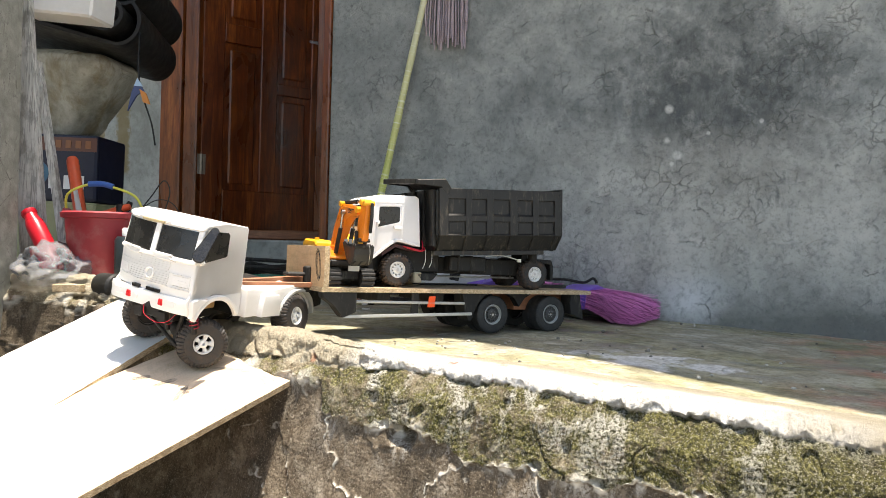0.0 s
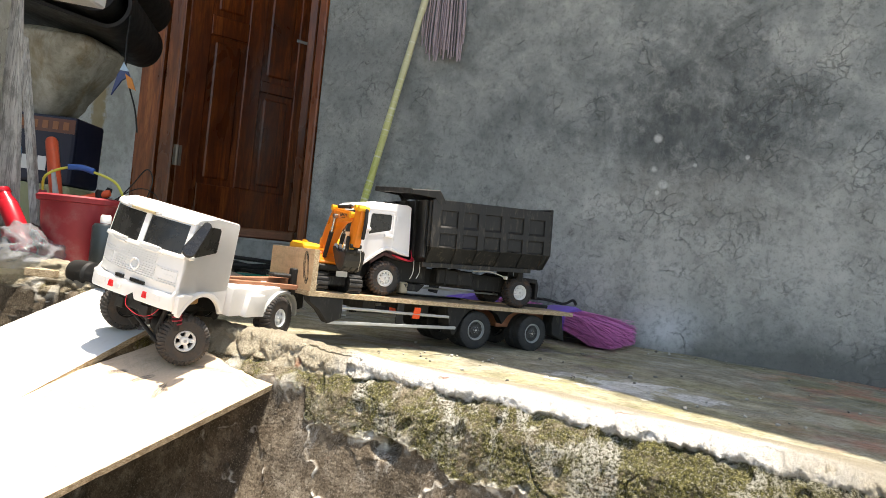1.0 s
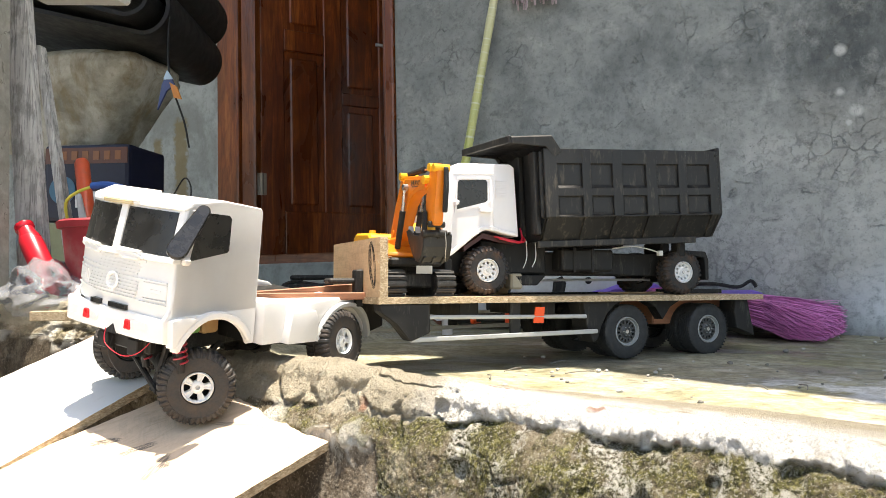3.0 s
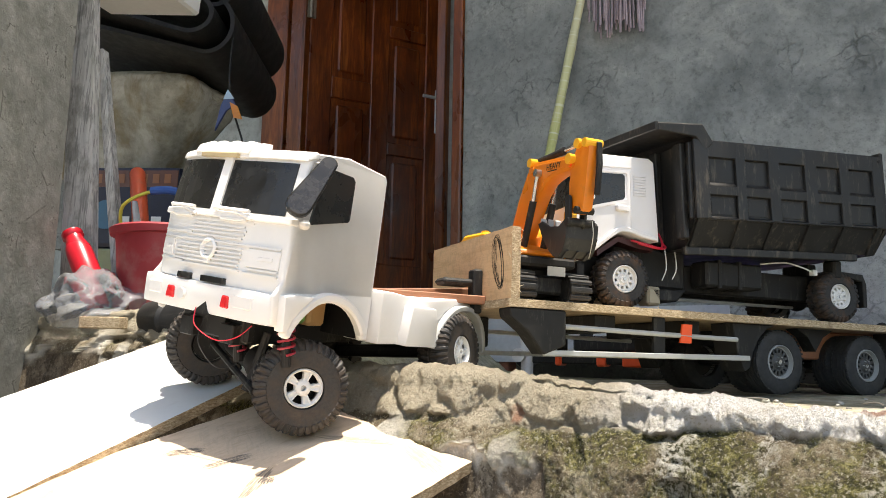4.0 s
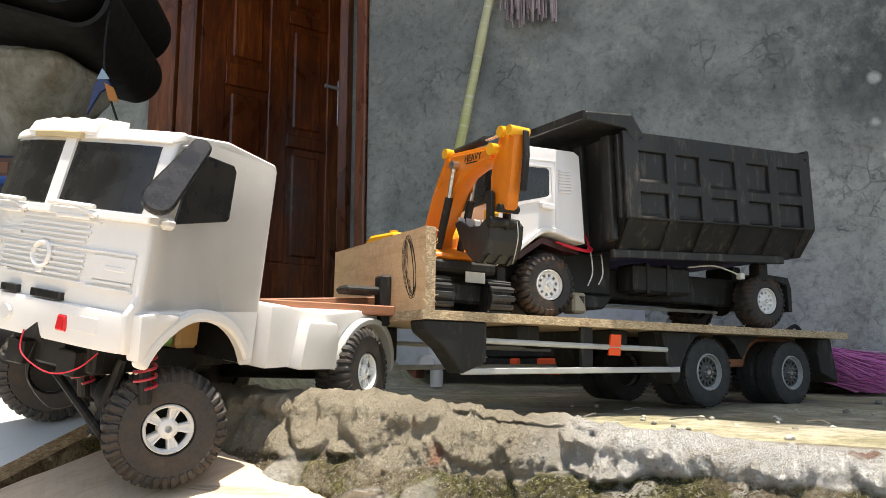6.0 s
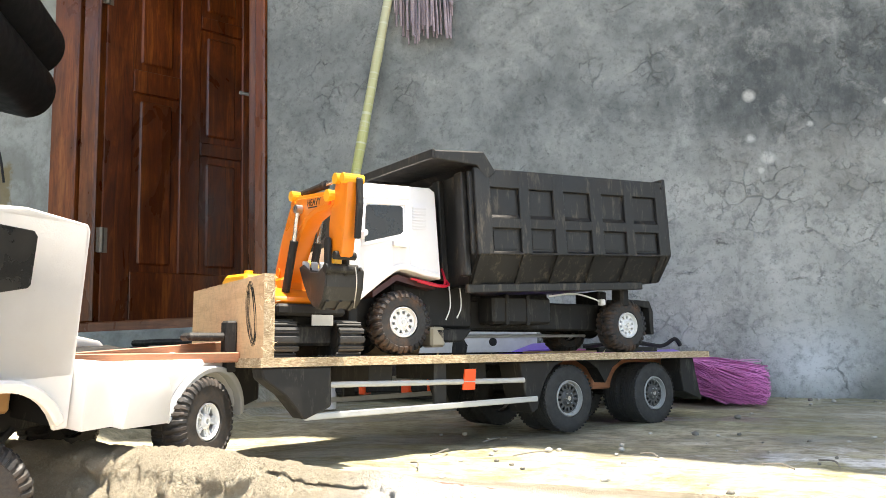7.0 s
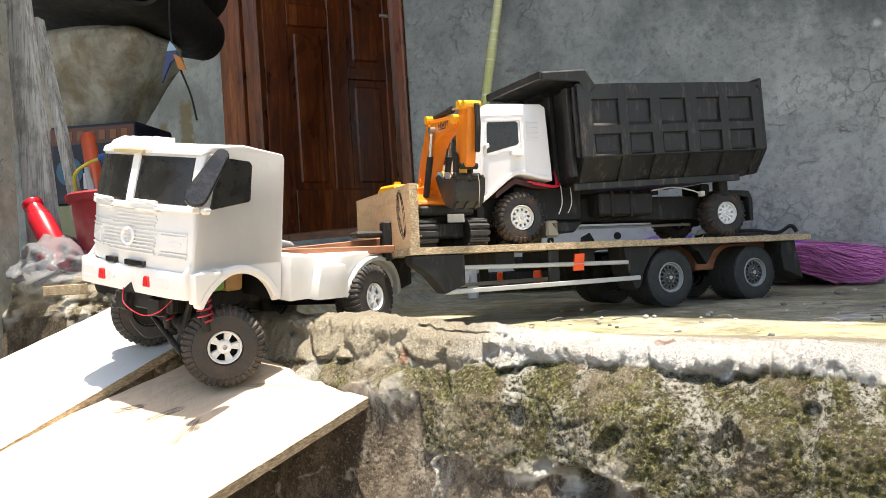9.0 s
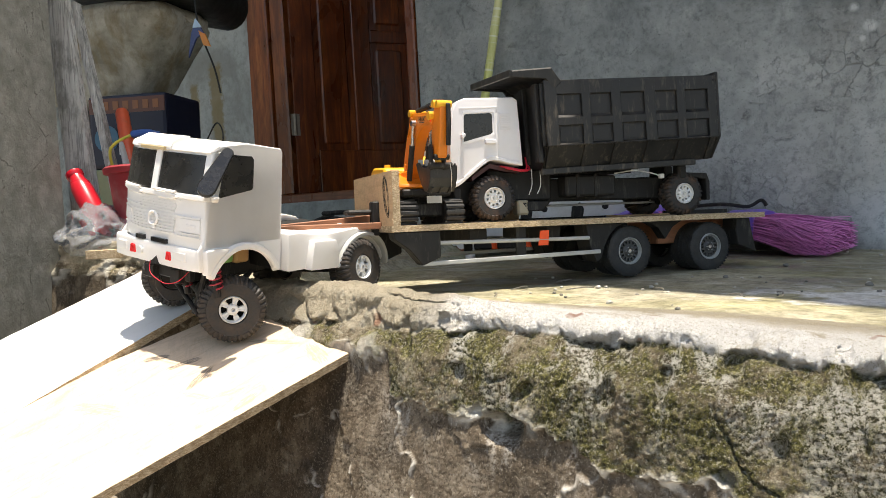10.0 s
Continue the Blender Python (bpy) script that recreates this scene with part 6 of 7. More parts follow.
# ---- toy excavator ----
def build_excavator():
    # its own frame: x towards the headboard, y ahead along the boom, z up
    m = TRAILER @ pose(0.056, 0.12, 0.0, 0, 0, 180)
    e = thing("toy_excavator", m, "orange and black toy excavator with folded boom", "toy excavator")
    R, half, yc = 0.0185, 0.046, 0.034
    for xc in (0.024, -0.05):
        o = arc(yc + half, R, R - 0.002, -90, 90, 10) + arc(yc - half, R, R - 0.002, 90, 270, 10)
        tr = part("track", prism(o, xc - 0.012, xc + 0.012, axis=0), M_BLACK, e, "black plastic crawler track")
        per, whole = 30, 4 * half + 2 * math.pi * R
        for k in range(per):
            q = k / per * whole
            if q < 2 * half:
                y, z, a = yc - half + q, 0.0, 0
            elif q < 2 * half + math.pi * R:
                a = (q - 2 * half) / R
                y, z = yc + half + R * math.sin(a), R - R * math.cos(a)
            elif q < 4 * half + math.pi * R:
                a = math.pi
                y, z = yc + half - (q - 2 * half - math.pi * R), 2 * R
            else:
                a = math.pi + (q - 4 * half - math.pi * R) / R
                y, z = yc - half + R * math.sin(a), R - R * math.cos(a)
            at = Matrix.Translation((0, y, z)) @ Matrix.Rotation(a, 4, "X")
            pl = box((xc - 0.0145, -0.0032, -0.0004), (xc + 0.0145, 0.0032, 0.0018), 0.0005, m=at)
            box((xc - 0.0145, -0.0009, -0.0016), (xc + 0.0145, 0.0009, 0.0), bm=pl, m=at)
            part("track_plate", pl, M_TRACK, tr)
        for y in (yc - half, yc, yc + half):
            part("track_roller", cyl((xc - 0.0135, y, R), (xc + 0.0135, y, R), R * 0.6, n=14), M_BLACK, tr)
    part("undercarriage", box((-0.04, -0.01, 0.012), (0.014, 0.075, 0.034), 0.003), M_BLACK, e)
    part("turntable", lathe([(0.0001, 0.034), (0.026, 0.034), (0.026, 0.042), (0.0001, 0.042)], 24, m=Matrix.Translation((-0.013, 0.035, 0))), M_BLACK, e)
    part("lower_body", box((-0.046, -0.06, 0.042), (0.032, 0.092, 0.054), 0.003), M_BLACK, e, "black lower body")
    body = prism([(-0.062, 0.054), (0.088, 0.054), (0.09, 0.06), (0.06, 0.072), (0.03, 0.078), (-0.04, 0.086), (-0.063, 0.084)], -0.046, 0.036, axis=0, bevel=0.004)
    bd = part("body", body, M_ORANGE, e, "orange engine housing", smooth=40)
    part("hood", prism([(-0.064, 0.076), (0.014, 0.076), (0.017, 0.084), (0.01, 0.092), (-0.052, 0.0955), (-0.064, 0.09)], -0.004, 0.036, axis=0, bevel=0.003), M_YELLOW, bd, "yellow hood")
    part("hood_cap", cyl((0.02, -0.02, 0.09), (0.02, -0.02, 0.0985), 0.005, n=12), M_YELLOW, bd)
    part("cabin", prism([(-0.03, 0.07), (0.04, 0.07), (0.042, 0.09), (0.03, 0.108), (-0.028, 0.108)], -0.044, -0.016, axis=0, bevel=0.003), M_YELLOW, e, "yellow operator cabin")
    part("cabin_window", prism([(-0.024, 0.078), (0.034, 0.078), (0.034, 0.09), (0.025, 0.103), (-0.024, 0.103)], -0.0448, -0.0435, axis=0), M_GLASS, e)
    part("boom_foot", box((-0.016, 0.03, 0.056), (0.014, 0.062, 0.084), 0.003), M_ORANGE, e)
    part("sticker", box((-0.03, 0.0925, 0.032), (-0.006, 0.0935, 0.043)), M_GREYSTRIP, e, "pale paper sticker")
    # boom: two cheeks with raised rims about a narrower web
    boom = [(0.028, 0.07), (0.03, 0.096), (0.046, 0.127), (0.066, 0.156), (0.077, 0.1655), (0.09, 0.1665), (0.125, 0.1625), (0.16, 0.1585), (0.168, 0.152), (0.166, 0.144), (0.156, 0.1405), (0.132, 0.141), (0.112, 0.1365), (0.096, 0.125), (0.074, 0.095), (0.056, 0.07)]
    bm1 = part("boom", prism(boom, -0.0085, 0.0085, axis=0, bevel=0.0022, seg=2), M_ORANGE, e, "bent orange boom", smooth=40)
    groove = [(0.036, 0.085), (0.05, 0.125), (0.068, 0.152), (0.079, 0.1615), (0.09, 0.1625), (0.125, 0.1587), (0.154, 0.155), (0.158, 0.1475), (0.132, 0.1455), (0.109, 0.141), (0.091, 0.128), (0.068, 0.096), (0.05, 0.08)]
    for x0, x1 in ((0.008, 0.0094), (-0.0094, -0.008)):
        part("boom_cheek", prism(groove, x0, x1, axis=0, bevel=0.0006), M_ORANGE, bm1)
        for y, z, r in ((0.08, 0.158, 0.0052), (0.159, 0.1505, 0.0062), (0.1, 0.15, 0.0045), (0.042, 0.09, 0.0055)):
            part("boss", cyl((x0 - 0.0014 if x0 < 0 else x0, y, z), (x1 if x0 < 0 else x1 + 0.0014, y, z), r, n=6 if r < 0.005 else 14), M_ORANGE, bm1)
    for y, z, r in ((0.079, 0.1675, 0.0055), (0.163, 0.1525, 0.006)):
        part("pin", cyl((-0.013, y, z), (0.013, y, z), r, n=14), M_YELLOW, bm1, "yellow pin boss")
    stick = [(0.168, 0.163), (0.171, 0.169), (0.178, 0.1725), (0.188, 0.17), (0.194, 0.163), (0.192, 0.148), (0.187, 0.118), (0.182, 0.094), (0.172, 0.09), (0.159, 0.093), (0.155, 0.104), (0.155, 0.128), (0.16, 0.145)]
    st = part("stick", prism(stick, -0.0068, 0.0062, axis=0, bevel=0.0022, seg=2), M_ORANGE, e, "orange dipper stick", smooth=40)
    part("stick_guard", prism([(0.195, 0.166), (0.199, 0.164), (0.2, 0.14), (0.195, 0.108), (0.1905, 0.108), (0.1945, 0.14)], -0.0075, -0.0015, axis=0, bevel=0.001), M_BLACK, st, "black rubber guard strip")
    for y, z, r in ((0.1755, 0.167, 0.0055), (0.1905, 0.1645, 0.005)):
        part("pin", cyl((-0.011, y, z), (0.0105, y, z), r, n=14), M_YELLOW, st, "yellow pin boss")
    part("pin", cyl((-0.011, 0.161, 0.148), (0.01, 0.161, 0.148), 0.0042, n=12), M_ORANGERED, st, "red pin")
    for x in (-0.0135, 0.0135):
        ram = part("boom_ram", cyl((x, 0.07, 0.066), (x, 0.091, 0.118), 0.0042, n=12), M_BLACK, e, "black boom ram")
        part("ram_rod", cyl((x, 0.091, 0.118), (x, 0.1, 0.149), 0.0024, n=10), M_CHROME, ram, "chromed ram rod")
        part("ram_eye", cyl((x - 0.0035, 0.1, 0.15), (x + 0.0035, 0.1, 0.15), 0.0046, n=12), M_CHROME, ram)
    sr = part("stick_ram", cyl((0, 0.082, 0.1705), (0, 0.134, 0.17), 0.0038, n=12), M_BLACK, e, "black stick ram")
    part("ram_rod", cyl((0, 0.134, 0.17), (0, 0.174, 0.1697), 0.0022, n=10), M_CHROME, sr, "chromed ram rod")
    part("ram_collar", cyl((0, 0.13, 0.17), (0, 0.136, 0.17), 0.0045, n=12), M_BLACK, sr)
    # bucket: a scoop with its mouth up, teeth towards the house, hung from the stick by two links
    shell = [(0.099, 0.09), (0.108, 0.074), (0.12, 0.058), (0.132, 0.0485), (0.143, 0.0465), (0.152, 0.053), (0.158, 0.066), (0.16, 0.082)]
    inner = [(0.157, 0.082), (0.155, 0.068), (0.149, 0.056), (0.142, 0.05), (0.133, 0.052), (0.123, 0.06), (0.111, 0.076), (0.102, 0.09)]
    x0, x1 = -0.0295, 0.011
    bp = part("bucket", prism(shell + inner, x0, x1, axis=0), M_BUCKET, e, "black plastic bucket")
    for x in (x0 - 0.0005, x1 - 0.0025):
        part("bucket_side", prism(shell + [(0.155, 0.087), (0.143, 0.081), (0.125, 0.083), (0.108, 0.092)], x, x + 0.003, axis=0, bevel=0.0008), M_BUCKET, bp)
    for k in range(4):
        x = x0 + 0.006 + (x1 - x0 - 0.012) * k / 3
        part("tooth", prism([(0.098, 0.087), (0.104, 0.087), (0.1035, 0.095), (0.1005, 0.097)], x - 0.0035, x + 0.0035, axis=0, bevel=0.0006), M_GREYSTRIP, bp, "grey scuffed tooth")
    for x in (-0.022, -0.008, 0.006):
        part("bucket_rib", prism([(0.118, 0.0575), (0.131, 0.0468), (0.144, 0.0446), (0.154, 0.052), (0.152, 0.0545), (0.143, 0.0478), (0.132, 0.0498)], x - 0.0015, x + 0.0015, axis=0), M_BUCKET, bp)
    part("bucket_bracket", prism([(0.112, 0.075), (0.13, 0.06), (0.134, 0.1), (0.128, 0.106), (0.116, 0.105)], -0.02, -0.012, axis=0, bevel=0.002), M_YELLOW, bp, "yellow bracket in the bucket")
    for x in (-0.0115, 0.0075):
        part("bucket_link", prism(arc(0.16, 0.108, 0.005, 20, 200, 6) + arc(0.16, 0.082, 0.0055, 200, 380, 6), x, x + 0.004, axis=0, bevel=0.0008), M_BLACK, e, "black bucket link")
    part("link_pin", cyl((-0.02, 0.163, 0.083), (0.014, 0.163, 0.083), 0.0045, n=12), M_BLACK, e)
    part("link_pin", cyl((-0.012, 0.174, 0.094), (0.01, 0.174, 0.094), 0.004, n=12), M_BLACK, e)
    part("tie_wire", tube([(-0.016, 0.168, 0.085), (-0.018, 0.167, 0.07), (-0.02, 0.16, 0.056), (-0.024, 0.15, 0.047)], 0.0006, 5), M_CHROME, e, "loose pale tie wire")
    # lettering on the boom
    cu = bpy.data.curves.new("lettering", "FONT")
    cu.body, cu.size, cu.extrude, cu.align_x = "HEAVY", 0.0098, 0.0002, "CENTER"
    cu.materials.append(M_BLACK)
    for x, sgn in ((0.0096, 1), (-0.0096, -1)):
        tx = new("lettering", cu)
        tx.parent = e
        tx.matrix_basis = axes((x, 0.128, 0.1495), (0, sgn, -0.09 * sgn), (sgn, 0, 0))
        part("underline", box((-0.012, -0.0024, 0), (0.008, -0.0012, 0.0003)), M_BLACK, e, m=tx.matrix_basis.copy())
    return e


M_TRACK = dirty_rubber("grey_track_plastic", 0.3, (0.07, 0.072, 0.07))
M_BUCKET = black_print("black_bucket_plastic", 0.016, 0.3, 0.4, 0.45)
build_excavator()


# ---- things against the house wall ----
def build_stick():
    p, q = Vector((-1.182, 2.14, 0.0)), Vector((-0.907, 2.185, 1.35))
    ln = (q - p).length
    prof = []
    for k in range(28):
        h = ln * k / 27
        prof.append((0.0125 - 0.003 * k / 27 + (0.0012 if k % 4 == 0 else 0), h))
    b = lathe([(0.0001, 0)] + prof + [(0.0001, ln)], 14)
    m = Matrix.Translation(p) @ (q - p).to_track_quat("Z", "Y").to_matrix().to_4x4()
    return tagged(part("broom_stick", b, M_STICK, smooth=40, m=m), "yellow-green bamboo pole leaning on the grey wall", "pole")


def stick_mat():
    n = Nodes("yellow_green_bamboo", 0.4)
    v = n.at("Object")
    z = n.split(v)[2]
    a = n.noise(n.at("Object", (40, 40, 6)), 3, 5, 0.6)
    col = n.ramp(a, [(0.3, (0.35, 0.4, 0.06)), (0.55, (0.55, 0.58, 0.17)), (0.75, (0.62, 0.62, 0.33))])
    up = n.ramp(z, [(0.4, 0.0), (0.9, 0.8)])
    col = n.mix(up, col, (0.6, 0.58, 0.4))
    band = n.ramp(n.noise(n.at("Object", (1, 1, 45)), 2.2, 2, 0.5), [(0.55, 0.0), (0.62, 0.6)])
    col = n.mix(band, col, (0.72, 0.74, 0.6))
    n.color(col)
    return n.m


M_STICK = stick_mat()
build_stick()


def build_mop():
    t = thing("hanging_whisk", pose(-0.905, 2.185, 0.85), "greyish purple stick whisk hanging on the wall", "whisk")
    rnd = random.Random(3)
    mt = plain("greyish_purple_straw", (0.36, 0.29, 0.31), 0.7, vary=0.35, scale=200)
    for k in range(46):
        x = -0.07 + 0.14 * k / 45 + rnd.uniform(-0.004, 0.004)
        y = rnd.uniform(-0.012, 0.012)
        z0 = rnd.uniform(-0.03, 0.03) + (0.03 if abs(x) > 0.06 else 0) - (0.05 if k in (40, 41) else 0)
        part("straw", tube([(x, y, z0), (x * 0.97 + rnd.uniform(-0.004, 0.004), y, 0.12), (x * 0.8, y, 0.3)], rnd.uniform(0.0016, 0.0034), 5), mt, t)
    part("binding", box((-0.07, -0.018, 0.26), (0.07, 0.018, 0.31), 0.008), mt, t)
    return t


build_mop()


def build_broom(at, rz, width, length, seed, with_cap=True):
    """A broom head lying on the floor, bristles spreading along +x."""
    t = thing("purple_broom", at @ pose(0, 0, 0, 0, 0, rz), "purple nylon broom head lying by the wall", "broom", "purple brooms")
    rnd = random.Random(seed)
    br = plain("magenta_bristle", (0.62, 0.2, 0.46), 0.55, vary=0.45, scale=300)
    cap = plain("violet_broom_cap", (0.22, 0.12, 0.6), 0.4, vary=0.15, scale=90)
    b = bmesh.new()
    for k in range(5200):
        u = rnd.uniform(-1, 1)
        w = rnd.uniform(-1, 1)
        x0 = rnd.uniform(0.0, 0.02)
        p0 = Vector((x0, u * width * 0.4, 0.06 + w * 0.022))
        x1 = length * rnd.uniform(0.72, 1.08)
        p1 = Vector((x1 * 0.55, u * width * 0.52, 0.045 + w * 0.028))
        p2 = Vector((x1, u * width * 0.7 + rnd.gauss(0, 0.014), max(0.002, 0.022 + w * 0.02 + rnd.gauss(0, 0.009))))
        r = rnd.uniform(0.0004, 0.0008)
        side = Vector((0, 0.7, 0.7)) * r if k % 2 else Vector((0, 0.7, -0.7)) * r
        vs = [b.verts.new(p + s * side) for p in (p0, p1, p2) for s in (1, -1)]
        b.faces.new((vs[0], vs[1], vs[3], vs[2]))
        b.faces.new((vs[2], vs[3], vs[5], vs[4]))
    bo = part("bristles", b, br, t, "dense magenta nylon bristles")
    bo["kind"] = "stuff"
    if with_cap:
        cb = bmesh.new()
        rows = []
        for i in range(13):
            u = -1 + 2 * i / 12
            rows.append([cb.verts.new(p) for p in ((-0.09, u * width * 0.16, 0.03), (-0.09, u * width * 0.16, 0.075 - 0.01 * u * u), (-0.04, u * width * 0.32, 0.092 - 0.012 * u * u), (0.02, u * width * 0.43, 0.093 - 0.012 * u * u), (0.03 + 0.004 * (i % 2), u * width * 0.44, 0.088 - 0.012 * u * u), (0.025, u * width * 0.43, 0.028))])
        for r0, r1 in zip(rows, rows[1:]):
            for k in range(6):
                cb.faces.new((r0[k], r1[k], r1[(k + 1) % 6], r0[(k + 1) % 6]))
        cb.faces.new(rows[0])
        cb.faces.new(rows[-1][::-1])
        part("cap", cb, cap, t, "violet plastic cap", smooth=50)
        part("socket", cyl((-0.14, 0, 0.05), (-0.085, 0, 0.058), 0.016, 0.02, 14), cap, t)
    return t


build_broom(pose(-0.42, 2.11, 0.0), -8, 0.2, 0.17, 1)
build_broom(pose(-0.62, 2.06, 0.02), 2, 0.17, 0.16, 2)
# black strap on the broom
tagged(part("black_strap", tube([(-0.56, 2.04, 0.104), (-0.47, 2.03, 0.108), (-0.42, 2.06, 0.1), (-0.395, 2.07, 0.112), (-0.385, 2.075, 0.1)], 0.004, 6), M_BLACK), "black rubber strap over the purple brooms", "strap")


def build_channel():
    t = thing("steel_channel", pose(-1.28, 2.10, 0.03), "galvanised steel channel with bolt holes along the wall", "steel channel")
    L = 0.62
    o = [(0.0, 0.0), (0.05, 0.0), (0.05, 0.004), (0.004, 0.004), (0.004, 0.121), (0.05, 0.121), (0.05, 0.125), (0.0, 0.125)]
    part("channel", prism(o, 0, L, axis=0), M_STEEL, t)
    for x in (0.06, 0.2, 0.37, 0.53):
        part("bolt_hole", cyl((x, -0.0008, 0.088), (x, 0.001, 0.088), 0.0085, n=16), M_BLACK, t, "dark bolt hole")
    for x in (0.3, 0.44):
        part("smear", prism([(x, 0.06), (x + 0.03, 0.056), (x + 0.036, 0.082), (x + 0.026, 0.1), (x + 0.004, 0.09)], -0.0006, 0.0, axis=1), M_BLACK, t, "black paint smear")
    for x in (0.05, 0.5):
        tagged(part("brick", box((-1.28 + x, 2.11, 0.0), (-1.28 + x + 0.07, 2.16, 0.03), 0.003), M_BRICK), "small red brick piece under the channel", "brick")
    return t


M_BRICK = plain("old_red_brick", (0.33, 0.13, 0.075), 0.85, vary=0.3, scale=60, bump=0.5, dist=0.002)
build_channel()


def build_castor_stand():
    t = thing("castor_stand", pose(-1.03, 1.93, 0.0), "black low stand on white castors behind the trailer", "stand")
    part("bar", box((-0.02, -0.012, 0.03), (0.5, 0.012, 0.055), 0.003), M_BLACK, t)
    part("bar", box((0.1, -0.014, 0.055), (0.42, 0.014, 0.085), 0.004), M_BLACK, t)
    for x in (0.0, 0.46):
        c = part("castor_leg", cyl((x, -0.01, 0.0), (x, -0.01, 0.085), 0.012, 0.014, 16), M_RIM, t, "white plastic leg")
        part("castor", cyl((x - 0.01, -0.034, 0.046), (x - 0.01, -0.022, 0.046), 0.014, n=18), M_RIM, c)
    for x, w in ((0.064, 0.012), (0.149, 0.018), (0.2, 0.045), (0.25, 0.052), (0.4, 0.018)):
        part("red_grip", box((x, -0.021, 0.026), (x + w, 0.019, 0.055), 0.003), M_ORANGERED, t, "orange-red grip")
    return t


build_castor_stand()
rl = thing("wooden_roller", TRAILER @ pose(0.245, 0.2, 0.0205, 0, 0, -20), "short turned wooden roller lying on the deck", "roller")
part("roller_body", cyl((-0.05, 0, 0), (0.05, 0, 0), 0.02, n=24), M_PLY, rl, smooth=40)
part("roller_core", cyl((0.05, 0, 0), (0.0506, 0, 0), 0.008, n=16), M_BEAM, rl, "dark core hole")
# offcuts on the deck
for (x, y, l, w, h, rz, mt, lab) in ((0.3, 0.15, 0.2, 0.045, 0.003, 4, M_BLACK, "thin black plastic offcut on the deck"), (0.46, 0.12, 0.16, 0.04, 0.0035, -3, M_HEAD, "thin plywood offcut on the deck"), (0.57, 0.11, 0.12, 0.03, 0.008, -6, M_BLACK, "black rubber strip on the deck")):
    tagged(part("offcut", box((0, 0, 0.0005), (l, w, h), 0.0008), mt, m=TRAILER @ pose(x, y, 0.0, 0, 0, rz)), lab, "offcut")
# gear lying behind the tractor, in front of the door step
gt = thing("cable_bundle", pose(-1.36, 1.92, 0.0), "dark cables heaped over a green plastic basin", "cables")
part("basin", lathe([(0.0001, 0.0), (0.12, 0.0), (0.15, 0.075), (0.157, 0.077), (0.157, 0.083), (0.145, 0.083), (0.115, 0.008), (0.0001, 0.008)], 32), plain("green_basin_plastic", (0.015, 0.2, 0.13), 0.35), gt, "green plastic basin", smooth=40)
rnd = random.Random(9)
for k in range(5):
    pts = [(0.09 * math.cos(a + k) + rnd.uniform(-0.03, 0.03), 0.09 * math.sin(a + k) + rnd.uniform(-0.03, 0.03), 0.085 + 0.02 * k * 0.5 + rnd.uniform(0, 0.02)) for a in (0, 1.2, 2.4, 3.6, 4.8)]
    part("cable", tube(pts, 0.006, 8), M_BLACK, gt)

# ---- clutter by the pillar ----
def slab_between(name, tl, tr, br, bl, thick, mat, label, cat):
    """A leaning board given by its four corners."""
    c = [Vector(v) for v in (tl, tr, br, bl)]
    n = (c[1] - c[0]).cross(c[3] - c[0]).normalized() * thick
    b = bmesh.new()
    f = [b.verts.new(v) for v in c]
    g = [b.verts.new(v - n) for v in c]
    b.faces.new(f)
    b.faces.new(g[::-1])
    for i in range(4):
        b.faces.new((f[i], g[i], g[(i + 1) % 4], f[(i + 1) % 4]))
    return tagged(part(name, b, mat), label, cat)


def plank_mat():
    n = Nodes("weathered_grey_plank", 0.85)
    v = n.at("World", (60, 60, 2.5))
    a = n.noise(v, 2, 6, 0.65, 0.6)
    b = n.noise(n.at("World", (9, 9, 5)), 3, 5, 0.65)
    col = n.ramp(a, [(0.3, (0.32, 0.31, 0.28)), (0.5, (0.56, 0.55, 0.51)), (0.7, (0.74, 0.73, 0.69))])
    col = n.mix(n.ramp(b, [(0.5, 0.0), (0.65, 0.7)]), col, (0.2, 0.19, 0.16))
    print_rows = n.ramp(n.noise(n.at("World", (150, 150, 10), (2, 3, 4)), 1.6, 2, 0.5), [(0.56, 0.0), (0.6, 0.55)])
    col = n.mix(print_rows, col, (0.16, 0.16, 0.15))
    n.color(col)
    n.bump(a, 0.4, 0.003)
    return n.m


M_PLANK = plank_mat()
slab_between("plank", (-1.83, 1.365, 1.18), (-1.79, 1.378, 1.18), (-1.675, 1.39, 0.07), (-1.735, 1.365, 0.07), 0.02, M_PLANK, "weathered grey plank leaning on the pillar", "plank")
slab_between("plank", (-1.785, 1.425, 0.66), (-1.772, 1.43, 0.66), (-1.655, 1.45, 0.07), (-1.673, 1.44, 0.07), 0.02, M_PLANK, "narrow grey lath leaning behind the plank", "plank")


def build_bottle():
    b = lathe([(0.0001, 0.0), (0.019, 0.0), (0.022, 0.005), (0.0225, 0.045), (0.0205, 0.052), (0.0205, 0.058), (0.0225, 0.066), (0.0225, 0.128), (0.021, 0.142), (0.0165, 0.156), (0.016, 0.166), (0.0185, 0.169), (0.0185, 0.178), (0.015, 0.181), (0.012, 0.181), (0.011, 0.16), (0.0001, 0.16)], 28)
    p, q = Vector((-1.564, 1.316, 0.112)), Vector((-1.684, 1.322, 0.262))
    m = Matrix.Translation(p) @ (q - p).to_track_quat("Z", "Y").to_matrix().to_4x4()
    tagged(part("red_bottle", b, plain("red_bottle_plastic", (0.5, 0.012, 0.025), 0.3), smooth=40, m=m), "red plastic bottle leaning against the pillar", "bottle")


build_bottle()


